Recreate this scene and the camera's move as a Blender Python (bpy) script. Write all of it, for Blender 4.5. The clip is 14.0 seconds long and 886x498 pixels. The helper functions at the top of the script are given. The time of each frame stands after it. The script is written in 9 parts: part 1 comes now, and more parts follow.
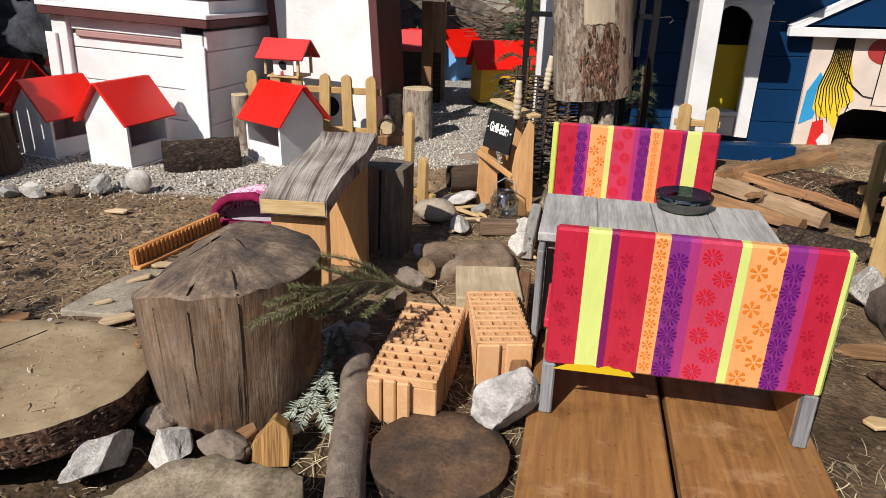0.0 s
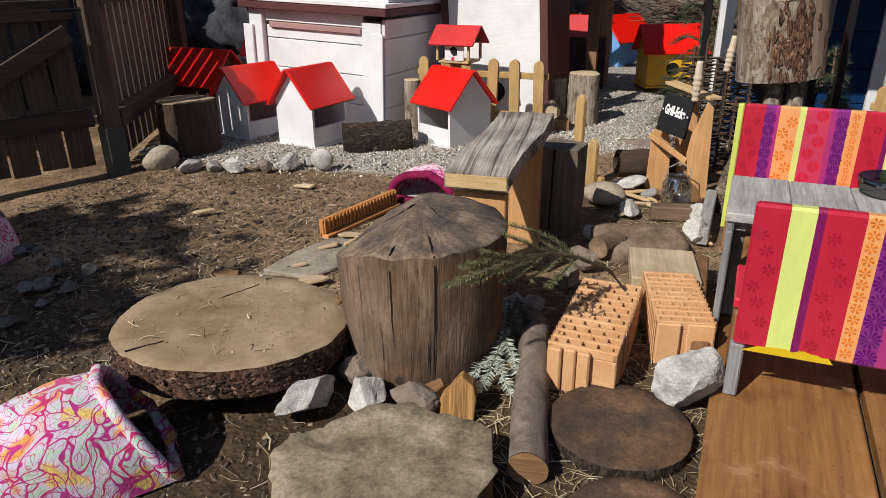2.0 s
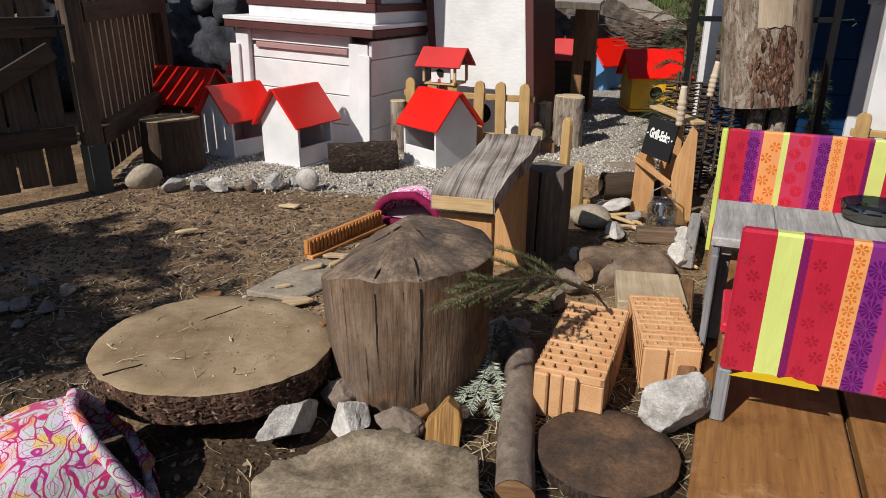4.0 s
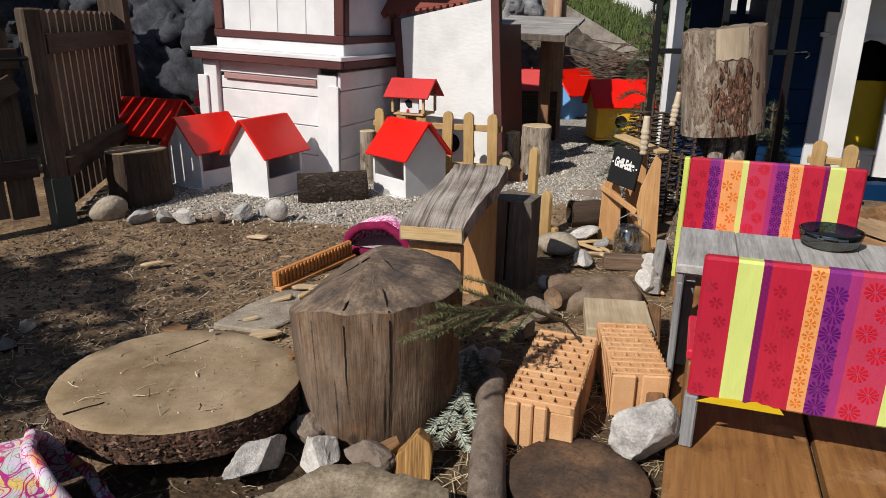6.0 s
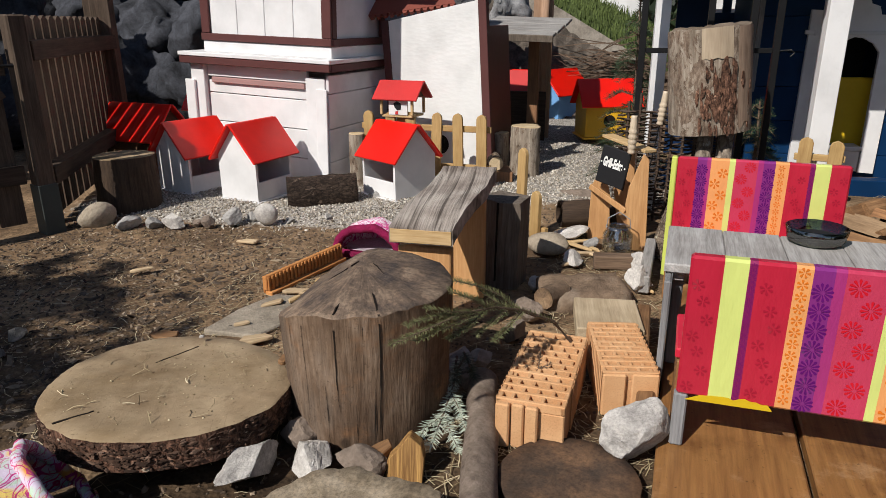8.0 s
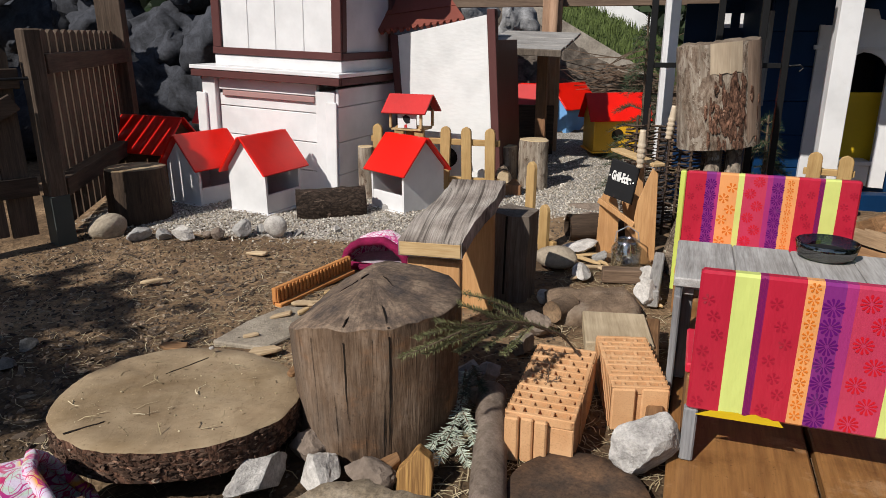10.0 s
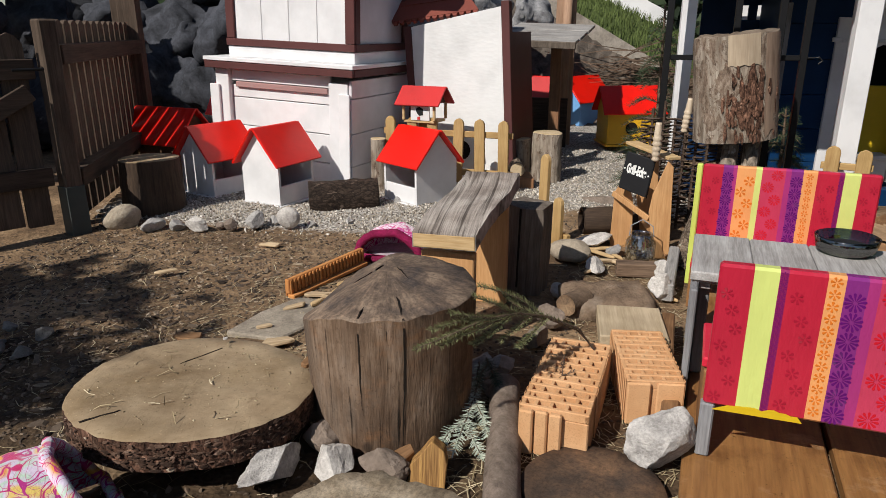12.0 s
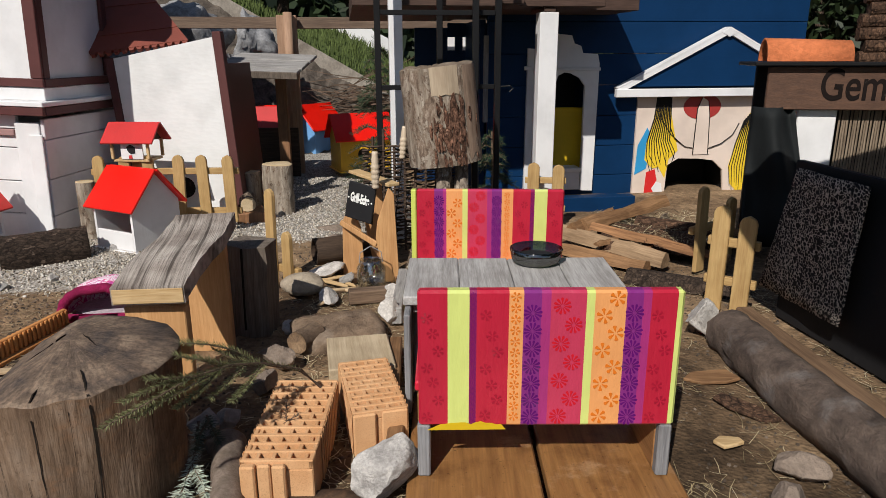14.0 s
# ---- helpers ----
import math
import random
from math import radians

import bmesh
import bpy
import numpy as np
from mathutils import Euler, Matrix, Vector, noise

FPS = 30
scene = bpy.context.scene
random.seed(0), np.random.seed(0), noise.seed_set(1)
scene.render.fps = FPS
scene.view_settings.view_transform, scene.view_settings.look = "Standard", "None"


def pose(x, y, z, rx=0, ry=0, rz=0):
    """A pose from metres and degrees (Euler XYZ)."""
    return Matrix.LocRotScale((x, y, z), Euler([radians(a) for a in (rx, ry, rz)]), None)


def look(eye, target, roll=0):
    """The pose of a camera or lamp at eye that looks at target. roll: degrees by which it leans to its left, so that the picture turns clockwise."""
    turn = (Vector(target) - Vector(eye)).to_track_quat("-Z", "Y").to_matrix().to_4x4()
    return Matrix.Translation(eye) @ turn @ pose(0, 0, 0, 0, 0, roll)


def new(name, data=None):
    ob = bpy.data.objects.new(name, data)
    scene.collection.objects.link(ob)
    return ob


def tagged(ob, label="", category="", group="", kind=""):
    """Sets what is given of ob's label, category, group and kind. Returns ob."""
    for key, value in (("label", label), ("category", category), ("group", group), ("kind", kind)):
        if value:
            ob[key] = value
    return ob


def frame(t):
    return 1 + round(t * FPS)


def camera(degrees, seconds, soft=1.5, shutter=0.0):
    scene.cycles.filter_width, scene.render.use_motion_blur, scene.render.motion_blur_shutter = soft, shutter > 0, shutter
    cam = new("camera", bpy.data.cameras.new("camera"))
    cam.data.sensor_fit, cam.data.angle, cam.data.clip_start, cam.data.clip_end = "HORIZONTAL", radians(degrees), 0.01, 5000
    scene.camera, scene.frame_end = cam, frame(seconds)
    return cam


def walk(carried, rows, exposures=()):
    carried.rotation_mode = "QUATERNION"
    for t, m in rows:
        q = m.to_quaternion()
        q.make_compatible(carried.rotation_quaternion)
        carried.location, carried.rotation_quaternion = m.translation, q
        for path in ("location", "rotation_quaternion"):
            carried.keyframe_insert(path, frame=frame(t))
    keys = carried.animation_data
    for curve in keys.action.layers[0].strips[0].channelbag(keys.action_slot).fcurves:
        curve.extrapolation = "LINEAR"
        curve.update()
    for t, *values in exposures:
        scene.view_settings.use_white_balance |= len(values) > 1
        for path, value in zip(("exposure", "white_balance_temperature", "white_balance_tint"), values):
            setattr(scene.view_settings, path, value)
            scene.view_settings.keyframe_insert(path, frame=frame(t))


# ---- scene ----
cam = camera(66.0, 14.0, soft=0.85)
PATH = [
    (0, (0.116, -0.316, 0.987), (0.018, 1.541, 0.25), 1.6),
    (0.5, (0.102, -0.346, 0.979), (-0.037, 1.512, 0.252), 0.6),
    (1, (0.051, -0.395, 0.976), (-0.287, 1.444, 0.267), 0.2),
    (1.5, (0.025, -0.399, 0.966), (-0.443, 1.397, 0.222), -0.1),
    (2, (0.025, -0.401, 0.962), (-0.48, 1.377, 0.198), -0.7),
    (4.5, (0.016, -0.383, 0.965), (-0.437, 1.44, 0.278), 0.1),
    (5, (0.027, -0.381, 0.969), (-0.41, 1.454, 0.305), -0.3),
    (5.5, (0.028, -0.384, 0.971), (-0.384, 1.462, 0.323), 0.0),
    (6, (0.025, -0.387, 0.972), (-0.368, 1.469, 0.338), 0.3),
    (6.5, (0.028, -0.382, 0.974), (-0.347, 1.478, 0.342), 0.3),
    (7, (0.026, -0.379, 0.974), (-0.363, 1.476, 0.334), -0.1),
    (7.5, (0.033, -0.383, 0.976), (-0.336, 1.477, 0.337), -0.3),
    (10, (0.027, -0.394, 0.981), (-0.365, 1.474, 0.384), -0.2),
    (10.5, (0.018, -0.392, 0.982), (-0.381, 1.472, 0.377), -0.0),
    (11, (0.026, -0.393, 0.98), (-0.388, 1.469, 0.377), -0.3),
    (11.5, (0.016, -0.395, 0.981), (-0.403, 1.468, 0.387), 0.0),
    (12, (0.015, -0.389, 0.974), (-0.406, 1.467, 0.359), -0.1),
    (12.5, (0.005, -0.391, 0.974), (-0.406, 1.47, 0.367), 0.5),
    (13, (0.019, -0.384, 0.976), (-0.315, 1.495, 0.376), 0.7),
    (13.5, (0.081, -0.372, 0.98), (-0.043, 1.544, 0.42), 0.2),
    (14, (0.146, -0.347, 1.003), (0.411, 1.558, 0.453), -0.2),
]
walk(cam, [(t, look(eye, target, roll)) for t, eye, target, roll in PATH],
     [(0, 0.34), (0.5, 0.28), (1, 0.22), (1.5, 0.16), (2, 0.12), (5, 0.08), (11, 0.07), (13.5, 0.04), (14, 0.0)])

# ---- world, sun ----
SUN_EL, SUN_AZ = radians(42.0), math.atan2(-0.51, -0.86)  # azimuth clockwise from +y
world = bpy.data.worlds.new("sky_world")
scene.world = world
world.use_nodes = True
wn = world.node_tree.nodes
sky = wn.new("ShaderNodeTexSky")
sky.sky_type, sky.sun_disc = "NISHITA", False
sky.sun_elevation, sky.sun_rotation = SUN_EL, SUN_AZ
sky.altitude = 700
wn["Background"].inputs["Strength"].default_value = 0.068
world.node_tree.links.new(sky.outputs["Color"], wn["Background"].inputs["Color"])
sun = new("sun", bpy.data.lights.new("sun", "SUN"))
sun.data.energy, sun.data.angle, sun.data.color = 4.6, radians(0.53), (1.0, 0.95, 0.87)
sun_from = Vector((-0.51 * math.cos(SUN_EL), -0.86 * math.cos(SUN_EL), math.sin(SUN_EL)))
sun.matrix_world = look(sun_from * 14, (0, 0, 0))


# ---- materials ----
def nodes_of(name, rough=0.7, metal=0.0):
    m = bpy.data.materials.new(name)
    m.use_nodes = True
    nt = m.node_tree
    b = nt.nodes["Principled BSDF"]
    b.inputs["Roughness"].default_value = rough
    b.inputs["Metallic"].default_value = metal
    tc = nt.nodes.new("ShaderNodeTexCoord")
    b.inputs["Specular IOR Level"].default_value = 0.25 if rough >= 0.7 else 0.5
    return m, nt, b, tc


def mapped(nt, tc, scale, loc=(0, 0, 0), rot=(0, 0, 0)):
    mp = nt.nodes.new("ShaderNodeMapping")
    mp.inputs["Scale"].default_value = scale
    mp.inputs["Location"].default_value = loc
    mp.inputs["Rotation"].default_value = rot
    nt.links.new(tc.outputs["Object"], mp.inputs["Vector"])
    # every object gets its own stretch of grain
    info = nt.nodes.new("ShaderNodeObjectInfo")
    add = nt.nodes.new("ShaderNodeVectorMath")
    mul = nt.nodes.new("ShaderNodeMath")
    mul.operation = "MULTIPLY"
    mul.inputs[1].default_value = 37.0
    nt.links.new(info.outputs["Random"], mul.inputs[0])
    nt.links.new(mp.outputs["Vector"], add.inputs[0])
    nt.links.new(mul.outputs[0], add.inputs[1])
    return add.outputs["Vector"]


def noise_node(nt, vec, scale, detail=4.0, rough=0.55, distort=0.0):
    n = nt.nodes.new("ShaderNodeTexNoise")
    n.inputs["Scale"].default_value, n.inputs["Detail"].default_value = scale, detail
    n.inputs["Roughness"].default_value, n.inputs["Distortion"].default_value = rough, distort
    nt.links.new(vec, n.inputs["Vector"])
    return n.outputs["Fac"]


def ramp(nt, fac, stops, interp="LINEAR"):
    r = nt.nodes.new("ShaderNodeValToRGB")
    r.color_ramp.interpolation = interp
    while len(r.color_ramp.elements) < len(stops):
        r.color_ramp.elements.new(0.5)
    for e, (p, c) in zip(r.color_ramp.elements, stops):
        e.position, e.color = p, (*c[:3], 1)
    nt.links.new(fac, r.inputs["Fac"])
    return r.outputs["Color"]


def mixed(nt, fac, a, b, mode="MIX"):
    mx = nt.nodes.new("ShaderNodeMix")
    mx.data_type, mx.blend_type = "RGBA", mode
    for sock, v in ((mx.inputs[0], fac), (mx.inputs[6], a), (mx.inputs[7], b)):
        if isinstance(v, (int, float)):
            sock.default_value = v
        elif isinstance(v, tuple):
            sock.default_value = (*v[:3], 1)
        else:
            nt.links.new(v, sock)
    return mx.outputs[2]


def bump(nt, b, height, strength=0.4, dist=0.01):
    bp = nt.nodes.new("ShaderNodeBump")
    bp.inputs["Strength"].default_value, bp.inputs["Distance"].default_value = strength, dist
    nt.links.new(height, bp.inputs["Height"])
    nt.links.new(bp.outputs["Normal"], b.inputs["Normal"])


def wood(name, light, dark, axis="x", rough=0.75, size=1.0, grain=1.0, stain=(0.35, 0.3, 0.27), stain_amount=0.3, relief=0.35, long=2.5):
    """Sawn or weathered wood with the grain along one local axis."""
    m, nt, b, tc = nodes_of(name, rough)
    sc = {"x": (long, 40, 40), "y": (40, long, 40), "z": (40, 40, long)}[axis]
    v = mapped(nt, tc, [s / size for s in sc])
    coarse = noise_node(nt, v, 1.2 * grain, 5, 0.6, 0.25)
    streak = noise_node(nt, v, 5.0 * grain, 4, 0.6, 0.1)
    fine = mixed(nt, 0.45, coarse, streak)
    broad = noise_node(nt, mapped(nt, tc, (4, 4, 4)), 1.2, 3)
    col = ramp(nt, fine, [(0.36, dark), (0.5, [(p + q) / 2 for p, q in zip(light, dark)]), (0.63, light)])
    spots = ramp(nt, broad, [(0.42, (0, 0, 0)), (0.68, (1, 1, 1))])
    amt = nt.nodes.new("ShaderNodeMath")
    amt.operation = "MULTIPLY"
    amt.inputs[1].default_value = stain_amount
    nt.links.new(spots, amt.inputs[0])
    col = mixed(nt, amt.outputs[0], col, stain, "MULTIPLY")
    nt.links.new(col, b.inputs["Base Color"])
    bump(nt, b, fine, relief, 0.006)
    return m


def paint(name, colour, rough=0.45, wear=(0.5, 0.45, 0.4), worn=0.12, board=0.0, axis="x", relief=0.25, coat=0.0):
    """Brushed paint on boards: slight colour drift, grain showing through, dirt in places."""
    m, nt, b, tc = nodes_of(name, rough)
    sc = {"x": (3, 30, 30), "y": (30, 3, 30), "z": (30, 30, 3)}[axis]
    fine = noise_node(nt, mapped(nt, tc, sc), 1.4, 5, 0.6)
    broad = noise_node(nt, mapped(nt, tc, (5, 5, 5)), 1.0, 4)
    dull = tuple(c * 0.86 for c in colour)
    col = ramp(nt, broad, [(0.35, dull), (0.6, colour)])
    dirt = ramp(nt, noise_node(nt, mapped(nt, tc, (9, 9, 9)), 2.2, 8, 0.7), [(0.6, (0, 0, 0)), (0.75, (1, 1, 1))])
    amt = nt.nodes.new("ShaderNodeMath")
    amt.operation = "MULTIPLY"
    amt.inputs[1].default_value = worn
    nt.links.new(dirt, amt.inputs[0])
    col = mixed(nt, amt.outputs[0], col, wear)
    nt.links.new(col, b.inputs["Base Color"])
    b.inputs["Coat Weight"].default_value = coat
    if max(colour) < 0.2:
        b.inputs["Specular IOR Level"].default_value = 0.15
    b.inputs["Coat Roughness"].default_value = 0.12
    if board:
        v = nt.nodes.new("ShaderNodeTexVoronoi")
        v.inputs["Scale"].default_value = 26
        nt.links.new(mapped(nt, tc, (1, 1, 2.2), rot=(0.3, 0.9, 0.2)), v.inputs["Vector"])
        bump(nt, b, v.outputs["Distance"], board, 0.012)
    else:
        bump(nt, b, fine, relief, 0.004)
    return m


def rocky(name, light, dark, scale=6.0, rough=0.9, moss=None):
    m, nt, b, tc = nodes_of(name, rough)
    v = mapped(nt, tc, (1, 1, 1))
    n1 = noise_node(nt, v, scale, 8, 0.65, 0.4)
    n2 = noise_node(nt, v, scale * 7, 6, 0.7)
    col = ramp(nt, n1, [(0.3, dark), (0.65, light)])
    col = mixed(nt, 0.5, col, ramp(nt, n2, [(0.35, (0.45, 0.45, 0.45)), (0.6, (1, 1, 1))]), "MULTIPLY")
    if moss:
        col = mixed(nt, ramp(nt, noise_node(nt, v, scale * 0.8, 5), [(0.55, (0, 0, 0)), (0.72, (0.7, 0.7, 0.7))]), col, moss)
    nt.links.new(col, b.inputs["Base Color"])
    bump(nt, b, n2, 0.6, 0.012)
    return m


def bark_like(name, light, dark, scale=1.0):
    """Scaly bark: plates with dark furrows, fine grain and a few pale flakes."""
    m, nt, b, tc = nodes_of(name, 0.95)
    base = mapped(nt, tc, (1, 1, 0.55))
    warp = nt.nodes.new("ShaderNodeTexNoise")
    warp.inputs["Scale"].default_value, warp.inputs["Detail"].default_value = 26 * scale, 4
    nt.links.new(base, warp.inputs["Vector"])
    vec = mixed(nt, 0.035 / scale, base, warp.outputs["Color"], "ADD")
    v = nt.nodes.new("ShaderNodeTexVoronoi")
    v.feature = "DISTANCE_TO_EDGE"
    v.inputs["Scale"].default_value = 46 * scale
    nt.links.new(vec, v.inputs["Vector"])
    cell = nt.nodes.new("ShaderNodeTexVoronoi")
    cell.inputs["Scale"].default_value = 46 * scale
    nt.links.new(vec, cell.inputs["Vector"])
    n1 = noise_node(nt, base, 70 * scale, 7, 0.7, 0.5)
    n2 = noise_node(nt, base, 9, 4)
    col = ramp(nt, n1, [(0.34, dark), (0.62, light)])
    col = mixed(nt, 0.75, col, ramp(nt, v.outputs["Distance"], [(0.0, (0.25, 0.23, 0.22)), (0.16, (1, 1, 1))]), "MULTIPLY")
    col = mixed(nt, 0.6, col, ramp(nt, cell.outputs["Color"], [(0.2, (0.55, 0.5, 0.47)), (0.7, (1.25, 1.2, 1.15))]), "MULTIPLY")
    col = mixed(nt, 0.6, col, ramp(nt, n2, [(0.35, (0.5, 0.47, 0.45)), (0.65, (1.1, 1.05, 1.0))]), "MULTIPLY")
    flake = ramp(nt, noise_node(nt, base, 40, 3, 0.6), [(0.63, (0, 0, 0)), (0.68, (0.6, 0.6, 0.6))])
    col = mixed(nt, flake, col, tuple(min(0.6, c * 2.2) for c in light))
    nt.links.new(col, b.inputs["Base Color"])
    bump(nt, b, mixed(nt, 0.5, n1, v.outputs["Distance"]), 1.0, 0.02)
    return m


def end_grain(name, light, dark, stain=(0.5, 0.45, 0.4), rings=60.0):
    """Sawn end of a log: rings round the local z axis, drying stains and saw marks."""
    m, nt, b, tc = nodes_of(name, 0.85)
    w = nt.nodes.new("ShaderNodeTexWave")
    w.wave_type, w.rings_direction = "RINGS", "Z"
    w.inputs["Scale"].default_value, w.inputs["Distortion"].default_value = rings / 6.0, 3.0
    w.inputs["Detail"].default_value, w.inputs["Detail Scale"].default_value = 3.0, 1.2
    nt.links.new(tc.outputs["Object"], w.inputs["Vector"])
    saw = noise_node(nt, mapped(nt, tc, (70, 6, 6), rot=(0, 0, 0.5)), 1.0, 4)
    broad = noise_node(nt, mapped(nt, tc, (5, 5, 5)), 1.3, 5, 0.6)
    mid = tuple((p + q) / 2 for p, q in zip(light, dark))
    col = ramp(nt, broad, [(0.3, dark), (0.5, mid), (0.68, light)])
    col = mixed(nt, 0.06, col, ramp(nt, w.outputs["Color"], [(0.2, (0.4, 0.36, 0.32)), (0.7, (1, 1, 1))]), "MULTIPLY")
    speck = noise_node(nt, tc.outputs["Object"], 95, 5, 0.75)
    col = mixed(nt, 0.75, col, ramp(nt, speck, [(0.30, (0.38, 0.34, 0.32)), (0.41, (1, 1, 1)), (0.60, (1, 1, 1)), (0.68, (1.5, 1.48, 1.45))]), "MULTIPLY")
    dust = noise_node(nt, tc.outputs["Object"], 3.6, 6, 0.62)
    col = mixed(nt, 0.85, col, ramp(nt, dust, [(0.32, (0.68, 0.62, 0.52)), (0.5, (1, 1, 1)), (0.68, (1.22, 1.22, 1.24))]), "MULTIPLY")
    scratch = noise_node(nt, mapped(nt, tc, (140, 5, 5), rot=(0, 0, 0.9)), 1.0, 3)
    col = mixed(nt, 0.3, col, ramp(nt, scratch, [(0.28, (0.5, 0.46, 0.42)), (0.36, (1, 1, 1))]), "MULTIPLY")
    spots = ramp(nt, noise_node(nt, mapped(nt, tc, (14, 14, 14)), 1.4, 6, 0.7), [(0.58, (0, 0, 0)), (0.7, (0.6, 0.6, 0.6))])
    col = mixed(nt, spots, col, stain)
    nt.links.new(col, b.inputs["Base Color"])
    bump(nt, b, speck, 0.35, 0.004)
    return m


def radial_wood(name, light, mid, dark, reach=0.2, streaks=0.5):
    """Weathered end of a log: fibres and checks that run out from the local z axis."""
    m, nt, b, tc = nodes_of(name, 0.85)
    sep = nt.nodes.new("ShaderNodeSeparateXYZ")
    nt.links.new(tc.outputs["Object"], sep.inputs[0])
    ang = nt.nodes.new("ShaderNodeMath")
    ang.operation = "ARCTAN2"
    nt.links.new(sep.outputs["Y"], ang.inputs[0])
    nt.links.new(sep.outputs["X"], ang.inputs[1])
    ln = nt.nodes.new("ShaderNodeVectorMath")
    ln.operation = "LENGTH"
    flat = nt.nodes.new("ShaderNodeCombineXYZ")
    nt.links.new(sep.outputs["X"], flat.inputs[0])
    nt.links.new(sep.outputs["Y"], flat.inputs[1])
    nt.links.new(flat.outputs[0], ln.inputs[0])
    polar = nt.nodes.new("ShaderNodeCombineXYZ")
    nt.links.new(ang.outputs[0], polar.inputs[0])
    nt.links.new(ln.outputs["Value"], polar.inputs[1])
    fib = noise_node(nt, mapped_from(nt, polar.outputs[0], (9, 14, 1)), 1.6, 6, 0.7, 0.3)
    patch = noise_node(nt, tc.outputs["Object"], 11, 6, 0.65)
    col = ramp(nt, patch, [(0.34, dark), (0.52, mid), (0.70, light)])
    col = mixed(nt, streaks, col, ramp(nt, fib, [(0.34, (0.35, 0.33, 0.33)), (0.5, (0.9, 0.9, 0.9)), (0.66, (1.5, 1.4, 1.3))]), "MULTIPLY")
    fine = noise_node(nt, tc.outputs["Object"], 120, 5, 0.75)
    col = mixed(nt, 0.7, col, ramp(nt, fine, [(0.34, (0.5, 0.48, 0.47)), (0.5, (1, 1, 1)), (0.7, (1.5, 1.45, 1.4))]), "MULTIPLY")
    edge = ramp(nt, ln.outputs["Value"], [(reach * 0.55, (1, 1, 1)), (reach * 0.9, (0.62, 0.58, 0.56))])
    col = mixed(nt, 0.6, col, edge, "MULTIPLY")
    nt.links.new(col, b.inputs["Base Color"])
    bump(nt, b, mixed(nt, 0.5, fib, fine), 0.2 + 0.5 * streaks, 0.006)
    return m


def worn_plank(name, light, dark, bare):
    """Oiled plank along y: flowing grain, dark stains, pale worn places and small pits."""
    m, nt, b, tc = nodes_of(name, 0.5)
    obj = tc.outputs["Object"]
    v = mapped(nt, tc, (26, 1.6, 26))
    g1 = noise_node(nt, v, 1.1, 6, 0.65, 0.8)
    g2 = noise_node(nt, v, 4.5, 4, 0.6, 0.2)
    col = ramp(nt, mixed(nt, 0.35, g1, g2), [(0.36, dark), (0.62, light)])
    blot = noise_node(nt, obj, 5.5, 7, 0.68)
    col = mixed(nt, 1.0, col, ramp(nt, blot, [(0.30, (0.5, 0.44, 0.4)), (0.5, (1, 1, 1))]), "MULTIPLY")
    worn = ramp(nt, noise_node(nt, mapped(nt, tc, (5, 8, 5), loc=(0.3, 0.75, 0)), 1.3, 6, 0.72), [(0.54, (0, 0, 0)), (0.74, (0.55, 0.55, 0.55))])
    col = mixed(nt, worn, col, bare)
    pit = noise_node(nt, obj, 70, 3, 0.7)
    col = mixed(nt, 0.8, col, ramp(nt, pit, [(0.27, (0.3, 0.25, 0.22)), (0.36, (1, 1, 1)), (0.7, (1, 1, 1)), (0.78, (1.5, 1.45, 1.4))]), "MULTIPLY")
    nt.links.new(col, b.inputs["Base Color"])
    bump(nt, b, mixed(nt, 0.5, g2, pit), 0.3, 0.004)
    return m


def furrowed(name, light, mid, dark):
    """Grey board along y, washed out into long furrows."""
    m, nt, b, tc = nodes_of(name, 0.88)
    v = mapped(nt, tc, (46, 0.9, 5), rot=(0, 0, -0.1))
    lines = noise_node(nt, v, 1.5, 3, 0.6, 0.25)
    hair = noise_node(nt, v, 6.0, 4, 0.65, 0.1)
    col = ramp(nt, noise_node(nt, tc.outputs["Object"], 7, 5), [(0.36, mid), (0.6, light)])
    col = mixed(nt, 0.9, col, ramp(nt, lines, [(0.36, (0.28, 0.26, 0.25)), (0.44, (0.85, 0.84, 0.83)), (0.6, (1.08, 1.07, 1.06))]), "MULTIPLY")
    col = mixed(nt, 0.6, col, ramp(nt, hair, [(0.34, (0.5, 0.48, 0.46)), (0.55, (1.05, 1.05, 1.05))]), "MULTIPLY")
    cut = ramp(nt, noise_node(nt, mapped(nt, tc, (30, 0.7, 4), loc=(0.4, 0, 0)), 1.0, 2), [(0.30, (0.8, 0.8, 0.8)), (0.35, (0, 0, 0))])
    col = mixed(nt, cut, col, dark)
    nt.links.new(col, b.inputs["Base Color"])
    bump(nt, b, mixed(nt, 0.35, lines, hair), 0.9, 0.012)
    return m


